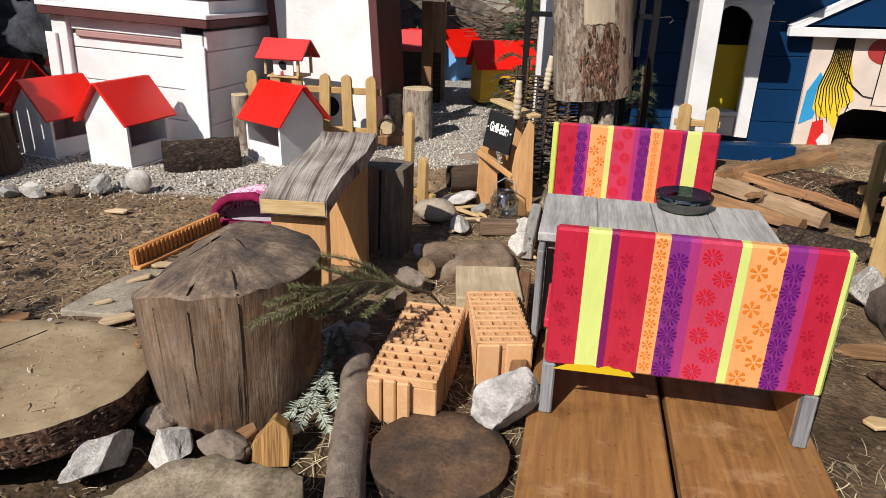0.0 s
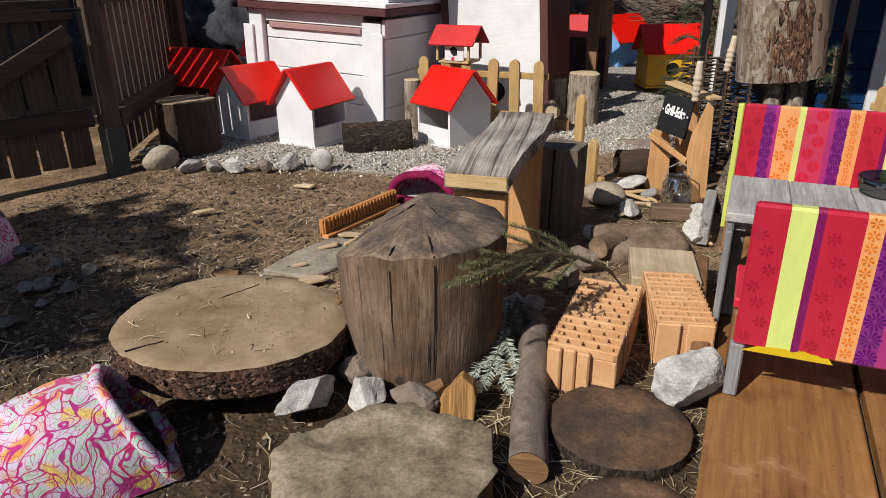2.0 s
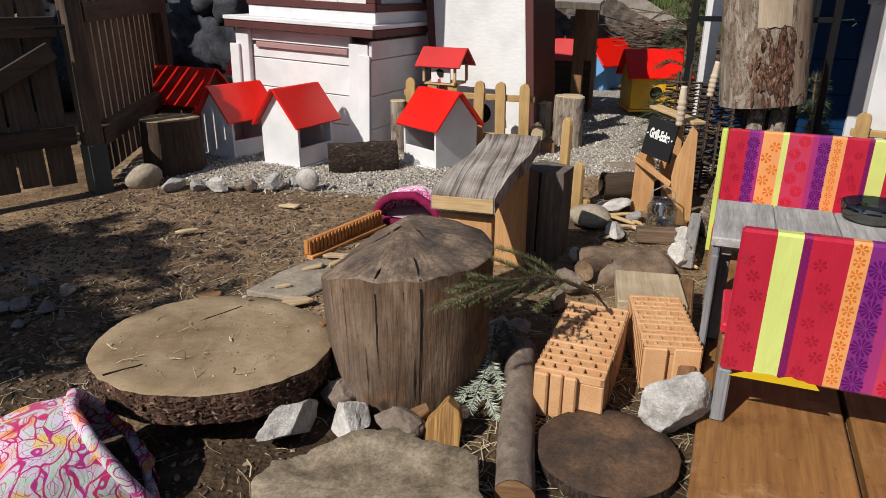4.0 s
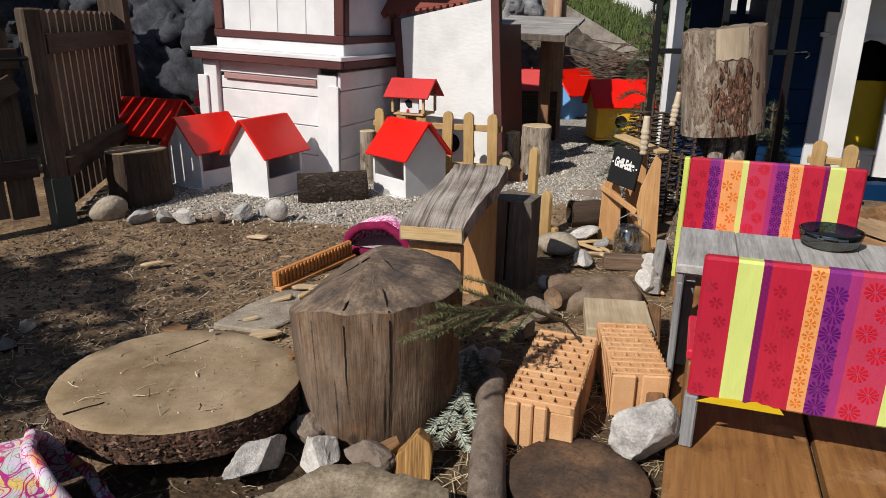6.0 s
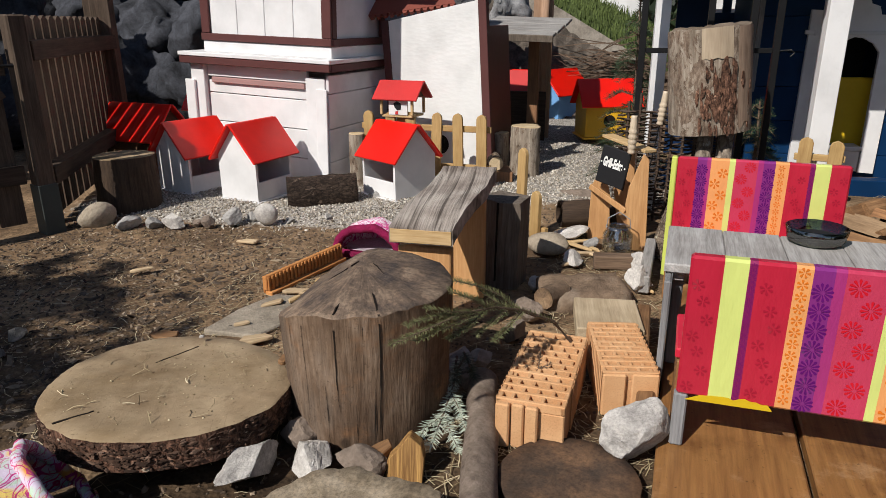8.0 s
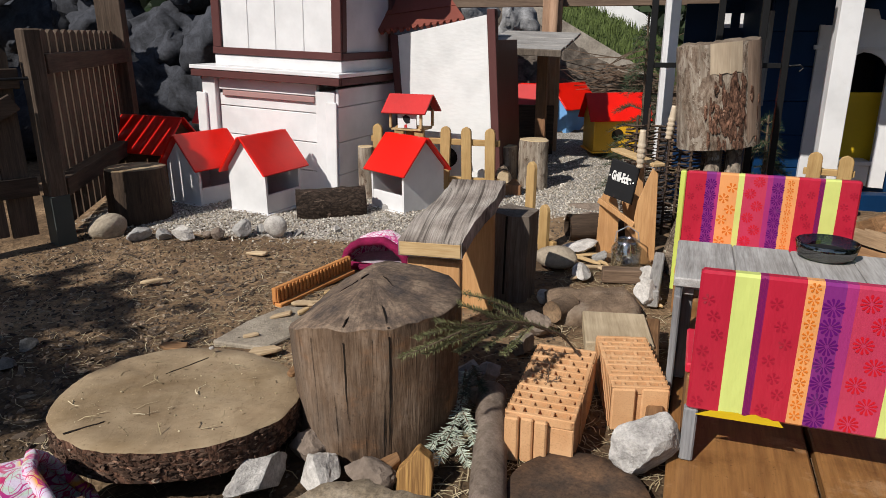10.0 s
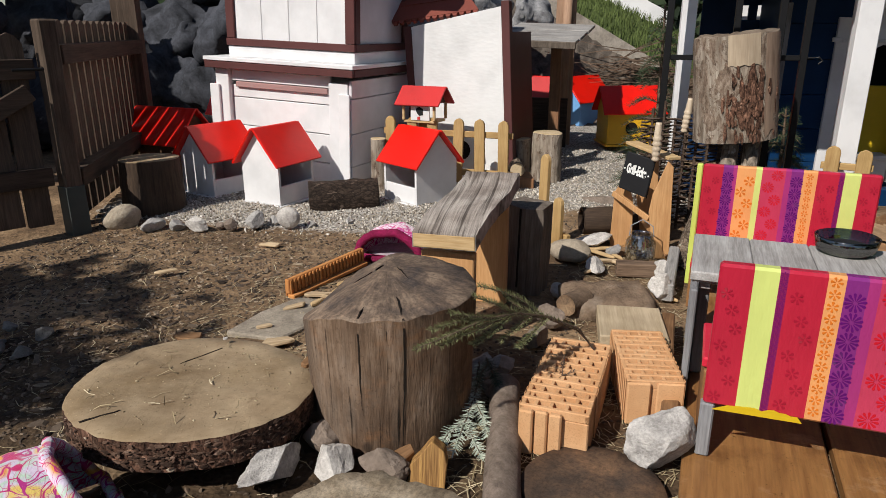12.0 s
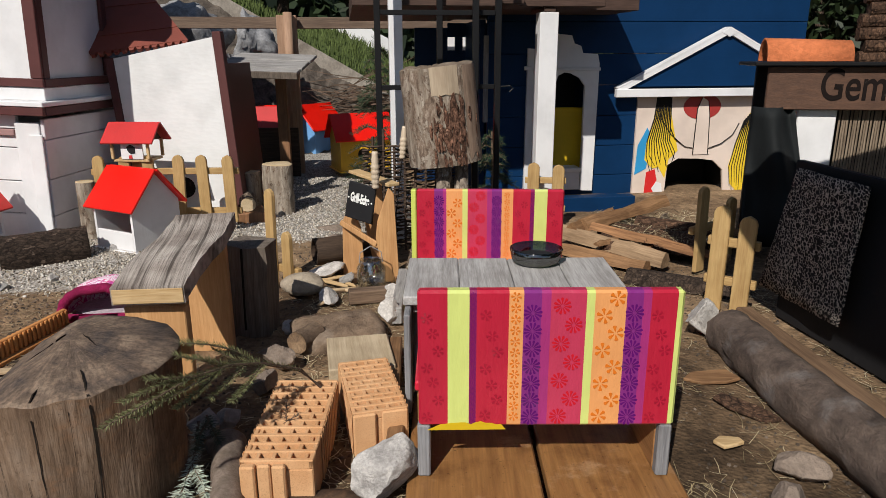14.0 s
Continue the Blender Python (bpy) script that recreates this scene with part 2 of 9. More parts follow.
def clay_mat(name, light, dark):
    """Fired clay: soft colour drift, fine pores, pale dusty scuffs."""
    m, nt, b, tc = nodes_of(name, 0.92)
    g = nt.nodes.new("ShaderNodeObjectInfo")
    drift = noise_node(nt, tc.outputs["Object"], 9, 4)
    col = ramp(nt, drift, [(0.35, dark), (0.65, light)])
    pore = noise_node(nt, tc.outputs["Object"], 260, 3, 0.7)
    col = mixed(nt, 0.5, col, ramp(nt, pore, [(0.32, (0.6, 0.55, 0.5)), (0.45, (1, 1, 1)), (0.75, (1.15, 1.15, 1.15))]), "MULTIPLY")
    scuff = ramp(nt, noise_node(nt, tc.outputs["Object"], 34, 7, 0.75), [(0.60, (0, 0, 0)), (0.70, (0.4, 0.4, 0.4))])
    col = mixed(nt, scuff, col, tuple(min(0.85, c * 1.25 + 0.08) for c in light))
    col = mixed(nt, 0.5, col, ramp(nt, g.outputs["Random"], [(0.0, (0.82, 0.8, 0.78)), (1.0, (1.08, 1.08, 1.08))]), "MULTIPLY")
    nt.links.new(col, b.inputs["Base Color"])
    bump(nt, b, pore, 0.35, 0.003)
    return m


def bare_side(name):
    """Barkless standing log: long faint grain, brown and grey weather stains, knots, paler foot."""
    m, nt, b, tc = nodes_of(name, 0.82)
    obj = tc.outputs["Object"]
    v = mapped(nt, tc, (30, 30, 1.1))
    grain = noise_node(nt, v, 1.6, 6, 0.62, 0.3)
    stain = noise_node(nt, mapped(nt, tc, (7, 7, 3)), 1.0, 8, 0.70, 0.5)
    col = ramp(nt, stain, [(0.34, (0.068, 0.040, 0.025)), (0.46, (0.125, 0.078, 0.050)), (0.56, (0.175, 0.116, 0.077)), (0.68, (0.25, 0.18, 0.132))])
    col = mixed(nt, 0.75, col, ramp(nt, grain, [(0.34, (0.66, 0.63, 0.6)), (0.5, (1, 1, 1)), (0.68, (1.16, 1.15, 1.14))]), "MULTIPLY")
    rust = ramp(nt, noise_node(nt, mapped(nt, tc, (6, 6, 9), loc=(0.2, 0.1, 0.7)), 1.1, 6, 0.7), [(0.54, (0, 0, 0)), (0.66, (0.55, 0.55, 0.55))])
    col = mixed(nt, rust, col, (0.24, 0.118, 0.055))
    grey = ramp(nt, noise_node(nt, mapped(nt, tc, (5, 5, 2.5), loc=(0.5, 0.4, 0.2)), 1.0, 5, 0.65), [(0.5, (0, 0, 0)), (0.62, (0.5, 0.5, 0.5))])
    col = mixed(nt, grey, col, (0.155, 0.124, 0.10))
    kn = nt.nodes.new("ShaderNodeTexVoronoi")
    kn.inputs["Scale"].default_value = 9
    nt.links.new(mapped(nt, tc, (1, 1, 0.8), loc=(0.03, 0.02, 0.05)), kn.inputs["Vector"])
    col = mixed(nt, ramp(nt, kn.outputs["Distance"], [(0.08, (0.9, 0.9, 0.9)), (0.14, (0.0, 0.0, 0.0))]), col, (0.05, 0.032, 0.022))
    speck = noise_node(nt, obj, 110, 4, 0.75)
    col = mixed(nt, 0.7, col, ramp(nt, speck, [(0.30, (0.36, 0.33, 0.31)), (0.43, (1, 1, 1)), (0.62, (1, 1, 1)), (0.72, (1.7, 1.7, 1.7))]), "MULTIPLY")
    fine = noise_node(nt, mapped(nt, tc, (90, 90, 6)), 1.5, 5, 0.7)
    col = mixed(nt, 0.7, col, ramp(nt, fine, [(0.36, (0.6, 0.57, 0.54)), (0.55, (1.05, 1.05, 1.05)), (0.72, (1.3, 1.3, 1.3))]), "MULTIPLY")
    nt.links.new(col, b.inputs["Base Color"])
    bump(nt, b, mixed(nt, 0.6, fine, stain), 0.7, 0.012)
    return m


def mapped_from(nt, socket, scale):
    mp = nt.nodes.new("ShaderNodeMapping")
    mp.inputs["Scale"].default_value = scale
    nt.links.new(socket, mp.inputs["Vector"])
    return mp.outputs[0]


def ground_mat():
    m, nt, b, tc = nodes_of("earth_and_gravel", 0.95)
    pos = tc.outputs["Object"]
    n1 = noise_node(nt, pos, 2.2, 8, 0.65, 0.3)
    n2 = noise_node(nt, pos, 28, 8, 0.7)
    n3 = noise_node(nt, pos, 90, 4, 0.7)
    earth = ramp(nt, n1, [(0.3, (0.052, 0.035, 0.022)), (0.5, (0.115, 0.080, 0.050)), (0.7, (0.21, 0.155, 0.10))])
    earth = mixed(nt, 0.75, earth, ramp(nt, n2, [(0.34, (0.30, 0.28, 0.26)), (0.6, (1.15, 1.1, 1.05))]), "MULTIPLY")
    v = nt.nodes.new("ShaderNodeTexVoronoi")
    v.inputs["Scale"].default_value = 75
    nt.links.new(pos, v.inputs["Vector"])
    peb = ramp(nt, v.outputs["Color"], [(0.2, (0.27, 0.25, 0.22)), (0.55, (0.46, 0.43, 0.39)), (0.85, (0.62, 0.59, 0.54))])
    peb = mixed(nt, 0.8, peb, ramp(nt, v.outputs["Distance"], [(0.25, (1, 1, 1)), (0.75, (0.35, 0.32, 0.3))]), "MULTIPLY")
    at = nt.nodes.new("ShaderNodeAttribute")
    at.attribute_name = "gravel"
    thr = nt.nodes.new("ShaderNodeMath")
    thr.operation = "ADD"
    wob = nt.nodes.new("ShaderNodeMath")
    wob.operation = "MULTIPLY_ADD"
    wob.inputs[1].default_value, wob.inputs[2].default_value = 1.1, -0.55
    nt.links.new(n2, wob.inputs[0])
    nt.links.new(at.outputs["Fac"], thr.inputs[0])
    nt.links.new(wob.outputs[0], thr.inputs[1])
    mask = ramp(nt, thr.outputs[0], [(0.38, (0, 0, 0)), (0.62, (1, 1, 1))])
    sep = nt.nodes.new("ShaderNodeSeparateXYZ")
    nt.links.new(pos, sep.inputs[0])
    # Earth is darker at low y and paler at high y.
    y_range = nt.nodes.new("ShaderNodeMapRange")
    y_range.inputs["From Min"].default_value, y_range.inputs["From Max"].default_value = 1.0, 3.4
    rough_y = nt.nodes.new("ShaderNodeMath")
    rough_y.operation = "MULTIPLY_ADD"
    rough_y.inputs[1].default_value = 1.9
    nt.links.new(n1, rough_y.inputs[0])
    nt.links.new(sep.outputs["Y"], rough_y.inputs[2])
    nt.links.new(rough_y.outputs[0], y_range.inputs["Value"])
    earth = mixed(nt, 1.0, earth, ramp(nt, y_range.outputs["Result"], [(0.15, (0.46, 0.42, 0.38)), (0.42, (0.85, 0.81, 0.77)), (0.68, (1.85, 1.78, 1.70))]), "MULTIPLY")
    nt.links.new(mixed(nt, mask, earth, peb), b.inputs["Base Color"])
    bump(nt, b, mixed(nt, 0.5, n2, v.outputs["Distance"]), 0.8, 0.012)
    return m


M = {}
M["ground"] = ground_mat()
M["white"] = paint("white_paint", (0.74, 0.735, 0.745), 0.5, (0.45, 0.42, 0.42), 0.15, axis="x")
M["white_v"] = paint("white_paint_upright", (0.74, 0.735, 0.745), 0.5, (0.45, 0.42, 0.42), 0.15, axis="z")
M["white_board"] = paint("white_chipboard", (0.74, 0.74, 0.74), 0.55, (0.5, 0.48, 0.46), 0.08, board=0.07)
M["brown_trim"] = paint("brown_red_trim", (0.105, 0.042, 0.040), 0.5, (0.2, 0.1, 0.09), 0.2)
M["shadow_trim"] = paint("pink_shadow_trim", (0.36, 0.21, 0.20), 0.55, (0.5, 0.4, 0.39), 0.3)
M["red_roof"] = paint("red_gloss_roof", (0.76, 0.009, 0.002), 0.32, (0.5, 0.012, 0.006), 0.25, axis="y", relief=0.1, coat=0.04)
M["red_dull"] = paint("red_faded_roof", (0.50, 0.03, 0.03), 0.5, (0.3, 0.05, 0.05), 0.3)
M["inner_dark"] = wood("shaded_inner_wood", (0.16, 0.09, 0.05), (0.08, 0.045, 0.025))
M["yellow"] = paint("yellow_paint", (0.75, 0.42, 0.02), 0.45, (0.4, 0.2, 0.05), 0.25)
M["yellow_wall"] = paint("yellow_wall_paint", (0.85, 0.56, 0.02), 0.5, (0.5, 0.3, 0.05), 0.1)
M["sky_blue"] = paint("light_blue_paint", (0.16, 0.36, 0.68), 0.45, (0.1, 0.2, 0.35), 0.2)
M["deep_blue"] = paint("deep_blue_paint", (0.0032, 0.029, 0.092), 0.5, (0.007, 0.038, 0.125), 0.4, axis="x")
M["navy"] = paint("navy_paint", (0.006, 0.026, 0.08), 0.5, (0.01, 0.03, 0.08), 0.4)
M["black_metal"] = paint("black_iron", (0.012, 0.012, 0.013), 0.45, (0.03, 0.025, 0.02), 0.3)
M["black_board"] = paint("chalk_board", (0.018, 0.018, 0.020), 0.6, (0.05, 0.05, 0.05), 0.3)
M["chalk"] = paint("white_lettering", (0.8, 0.8, 0.78), 0.7)
M["fence_new"] = wood("larch_picket", (0.50, 0.34, 0.15), (0.36, 0.22, 0.09), "z", 0.7, stain=(0.55, 0.5, 0.42), stain_amount=0.5)
M["fence_old"] = wood("old_brown_fence", (0.135, 0.096, 0.071), (0.055, 0.039, 0.028), "z", 0.85)
M["fence_old_x"] = wood("old_brown_rail", (0.088, 0.060, 0.044), (0.036, 0.025, 0.018), "x", 0.85)
M["grey_wood"] = wood("grey_weathered_board", (0.47, 0.455, 0.445), (0.25, 0.235, 0.225), "y", 0.8, relief=0.5)
M["grey_wood_x"] = wood("grey_weathered_plank", (0.40, 0.385, 0.37), (0.19, 0.18, 0.175), "x", 0.85, relief=0.7)
M["grey_wood_z"] = wood("grey_weathered_leg", (0.30, 0.30, 0.31), (0.15, 0.15, 0.16), "z", 0.85, relief=0.6)
M["orange_wood"] = wood("warm_spruce_board", (0.60, 0.34, 0.15), (0.44, 0.22, 0.085), "z", 0.65, stain_amount=0.25)
M["base_wood"] = worn_plank("oiled_base_plank", (0.315, 0.155, 0.052), (0.165, 0.073, 0.025), (0.54, 0.36, 0.21))
M["brown_wood"] = wood("brown_post_wood", (0.30, 0.15, 0.07), (0.16, 0.075, 0.035), "z", 0.6)
M["pale_wood"] = wood("pale_split_wood", (0.62, 0.45, 0.25), (0.42, 0.27, 0.12), "x", 0.75)
M["chip_wood"] = wood("wood_chip", (0.60, 0.46, 0.30), (0.36, 0.25, 0.14), "x", 0.85)
M["split_wood"] = wood("split_firewood", (0.33, 0.185, 0.09), (0.15, 0.078, 0.038), "x", 0.8, stain_amount=0.5)
M["log_side"] = bare_side("bare_log_side")
M["log_dark"] = wood("dark_log_side", (0.20, 0.165, 0.135), (0.085, 0.066, 0.053), "z", 0.9, relief=0.6)
M["log_top"] = end_grain("weathered_log_end", (0.25, 0.195, 0.145), (0.085, 0.062, 0.047), (0.30, 0.25, 0.20))
M["slice_top"] = end_grain("fresh_slice_face", (0.375, 0.285, 0.18), (0.225, 0.158, 0.093), (0.17, 0.112, 0.065))
M["bark_red"] = bark_like("red_brown_bark", (0.30, 0.165, 0.115), (0.026, 0.014, 0.010), 1.0)
M["branch_bark"] = rocky("smooth_branch_bark", (0.31, 0.245, 0.20), (0.125, 0.092, 0.07), 22)
M["slab_top"] = radial_wood("grey_slab_face", (0.38, 0.315, 0.235), (0.25, 0.20, 0.14), (0.13, 0.098, 0.066), 0.6, 0.25)
M["disc_top"] = radial_wood("dark_disc_face", (0.18, 0.105, 0.06), (0.095, 0.06, 0.04), (0.048, 0.036, 0.029), 0.16, 0.06)
M["log_crown"] = radial_wood("stained_log_crown", (0.30, 0.225, 0.165), (0.15, 0.108, 0.08), (0.062, 0.05, 0.046), 0.42, 0.6)
M["stump_top"] = end_grain("sawn_stump_top", (0.42, 0.32, 0.20), (0.24, 0.175, 0.11), (0.2, 0.15, 0.1))
M["pale_end"] = end_grain("pale_log_end", (0.62, 0.50, 0.33), (0.42, 0.31, 0.19), (0.35, 0.26, 0.16))
M["bark"] = bark_like("brown_bark", (0.17, 0.10, 0.065), (0.040, 0.024, 0.017))
M["bark_grey"] = bark_like("grey_bark", (0.33, 0.27, 0.21), (0.10, 0.078, 0.06), 0.8)
M["bark_dark"] = bark_like("dark_bark", (0.09, 0.065, 0.05), (0.028, 0.02, 0.016))
M["crack"] = paint("dark_crack", (0.018, 0.013, 0.010), 0.95)
M["stump_bark"] = wood("smooth_dark_stump", (0.085, 0.055, 0.036), (0.028, 0.018, 0.013), "z", 0.8, long=3.0, grain=0.6, relief=0.8)
M["ramp_wood"] = furrowed("weathered_ramp_board", (0.43, 0.385, 0.345), (0.24, 0.20, 0.175), (0.075, 0.06, 0.052))
M["granite"] = rocky("speckled_grey_stone", (0.64, 0.605, 0.575), (0.22, 0.205, 0.195), 24)
M["stone"] = rocky("grey_limestone", (0.50, 0.48, 0.46), (0.20, 0.19, 0.18), 9)
M["stone_pale"] = rocky("pale_limestone", (0.74, 0.70, 0.66), (0.38, 0.35, 0.325), 18)
M["stone_brown"] = rocky("brownish_stone", (0.32, 0.25, 0.20), (0.14, 0.11, 0.09), 9)
M["stone_warm"] = rocky("sandy_stone", (0.46, 0.39, 0.30), (0.26, 0.21, 0.16), 8)
M["wedge_wood"] = wood("fresh_split_wood", (0.54, 0.31, 0.105), (0.15, 0.07, 0.028), "z", 0.75, long=1.6, grain=1.3, relief=1.0)
# Two tones of one rock: shade in the first, sun in the second.
M["boulder"] = rocky("shaded_boulder", (0.070, 0.074, 0.090), (0.010, 0.011, 0.014), 6.0)
M["boulder_sunlit"] = rocky("sunlit_boulder", (0.36, 0.36, 0.37), (0.10, 0.10, 0.11), 7.0)
M["clay"] = clay_mat("orange_clay", (0.66, 0.395, 0.21), (0.55, 0.295, 0.14))
M["clay_deep"] = clay_mat("deep_orange_clay", (0.60, 0.27, 0.09), (0.46, 0.19, 0.06))
M["paving"] = rocky("paving_stone", (0.42, 0.36, 0.285), (0.22, 0.185, 0.145), 14)


# ---- builders ----
def thing(name, at, label, category, group="", kind=""):
    ob = new(name)
    ob.empty_display_size = 0.05
    ob.matrix_world = at
    return tagged(ob, label, category, group, kind)


def mesh_of(name, bm, material, smooth=False):
    me = bpy.data.meshes.new(name)
    bm.normal_update()
    bm.to_mesh(me)
    bm.free()
    mats = material if isinstance(material, (list, tuple)) else [material]
    for mt in mats:
        me.materials.append(mt)
    if smooth:
        for p in me.polygons:
            p.use_smooth = True
    return me


def part(name, bm, material, parent, label="", at=None, smooth=False):
    ob = new(name, mesh_of(name, bm, material, smooth))
    ob.parent = parent
    if at is not None:
        ob.matrix_basis = at
    return tagged(ob, label)


def solid(name, bm, material, at, label, category, group="", kind="", smooth=False):
    ob = new(name, mesh_of(name, bm, material, smooth))
    ob.matrix_world = at
    return tagged(ob, label, category, group, kind)


def box(bm, x0, x1, y0, y1, z0, z1, bev=0.003, m=None):
    """An axis-aligned board with softened edges."""
    vs = [bm.verts.new((x, y, z)) for z in (z0, z1) for y in (y0, y1) for x in (x0, x1)]
    fs = [bm.faces.new([vs[i] for i in q]) for q in ((0, 2, 3, 1), (4, 5, 7, 6), (0, 1, 5, 4), (1, 3, 7, 5), (3, 2, 6, 7), (2, 0, 4, 6))]
    if m is not None:
        bmesh.ops.transform(bm, matrix=m, verts=vs)
    if bev:
        es = list({e for f in fs for e in f.edges})
        bmesh.ops.bevel(bm, geom=es, offset=bev, segments=1, affect="EDGES", profile=0.5)
    return bm


def board(x0, x1, y0, y1, z0, z1, bev=0.003, m=None):
    return box(bmesh.new(), x0, x1, y0, y1, z0, z1, bev, m)


def prism(poly, lo, hi, axis="y", bev=0.0):
    """A flat outline pulled along an axis. For y the outline is (x, z), for z it is (x, y), for x it is (y, z)."""
    bm = bmesh.new()
    put = {"y": lambda a, b, c: (a, c, b), "z": lambda a, b, c: (a, b, c), "x": lambda a, b, c: (c, a, b)}[axis]
    lows = [bm.verts.new(put(a, b, lo)) for a, b in poly]
    tops = [bm.verts.new(put(a, b, hi)) for a, b in poly]
    n = len(poly)
    bm.faces.new(lows)
    bm.faces.new(list(reversed(tops)))
    for i in range(n):
        bm.faces.new([lows[(i + 1) % n], lows[i], tops[i], tops[(i + 1) % n]])
    bmesh.ops.recalc_face_normals(bm, faces=bm.faces)
    if bev:
        bmesh.ops.bevel(bm, geom=list(bm.edges), offset=bev, segments=1, affect="EDGES", profile=0.5)
    return bm


def tube(bm, pts, radii, sides=10, caps=True):
    """A round bar through points."""
    rings = []
    for i, p in enumerate(pts):
        p = Vector(p)
        d = (Vector(pts[min(i + 1, len(pts) - 1)]) - Vector(pts[max(i - 1, 0)])).normalized()
        a = d.orthogonal().normalized()
        c = d.cross(a)
        r = radii[i] if isinstance(radii, (list, tuple)) else radii
        rings.append([bm.verts.new(p + r * (math.cos(t) * a + math.sin(t) * c)) for t in (2 * math.pi * k / sides for k in range(sides))])
    # keep the rings in step
    for i in range(1, len(rings)):
        first = rings[i - 1][0].co
        k = min(range(sides), key=lambda j: (rings[i][j].co - first).length)
        rings[i] = rings[i][k:] + rings[i][:k]
    for r0, r1 in zip(rings, rings[1:]):
        for k in range(sides):
            bm.faces.new([r0[k], r0[(k + 1) % sides], r1[(k + 1) % sides], r1[k]])
    if caps:
        bm.faces.new(list(reversed(rings[0])))
        bm.faces.new(rings[-1])
    return bm


def rock_mesh(size, seed, sub=3, rough=0.35, flat=0.0):
    """An angular stone of about that size, sitting on its lower side at z = 0."""
    bm = bmesh.new()
    bmesh.ops.create_icosphere(bm, subdivisions=sub, radius=0.5)
    rnd = random.Random(seed)
    planes = []
    for _ in range(11):
        n = Vector((rnd.uniform(-1, 1), rnd.uniform(-1, 1), rnd.uniform(-1, 1))).normalized()
        planes.append((n, rnd.uniform(0.22, 0.42)))
    off = Vector((seed * 3.7, seed * 1.3, seed * 0.7))
    for v in bm.verts:
        co = v.co.copy()
        for n, d in planes:
            over = co.dot(n) - d
            if over > 0:
                co -= n * over * 0.985
        co *= 1 + rough * 0.30 * noise.noise(co * 3 + off) + rough * 0.16 * noise.noise(co * 9 + off) + rough * 0.10 * noise.noise(co * 24 + off)
        v.co = Vector((co.x * size[0], co.y * size[1], co.z * size[2]))
    lo = min(v.co.z for v in bm.verts)
    hi = max(v.co.z for v in bm.verts)
    k = size[2] / (hi - lo)
    for v in bm.verts:
        v.co.z = (v.co.z - lo) * k
    return bm


def pebble_mesh(size, seed):
    """A water-worn stone."""
    bm = bmesh.new()
    bmesh.ops.create_icosphere(bm, subdivisions=4, radius=0.5)
    for v in bm.verts:
        v.co *= 1 + 0.22 * noise.noise(v.co * 1.8 + Vector((seed * 3.1, 0, 1))) + 0.03 * noise.noise(v.co * 9)
        v.co = Vector((v.co.x * size[0], v.co.y * size[1], (v.co.z + 0.42) * size[2]))
    return bm


def stone(x, y, size, seed, mat="stone", rz=0.0, z=-0.01, label="rough grey stone lying on the earth", sub=4, group="loose stones", name="stone"):
    worn = label.startswith(("rounded", "smooth"))
    return solid(name, pebble_mesh(size, seed) if worn else rock_mesh(size, seed, sub), M[mat], pose(x, y, z, 0, 0, rz), label, "stone", group, smooth=worn)


def log_rings(r, seed, sides=40, wob=0.08, lumps=1.0):
    rnd = random.Random(seed)
    ph = [rnd.uniform(0, 6.28) for _ in range(4)]
    out = []
    for k in range(sides):
        a = 2 * math.pi * k / sides
        f = 1 + wob * (0.6 * math.sin(2 * a + ph[0]) + 0.5 * math.sin(3 * a + ph[1])) + 0.02 * lumps * noise.noise(Vector((math.cos(a) * 3, math.sin(a) * 3, seed * 2.1)))
        out.append((a, r * f))
    return out


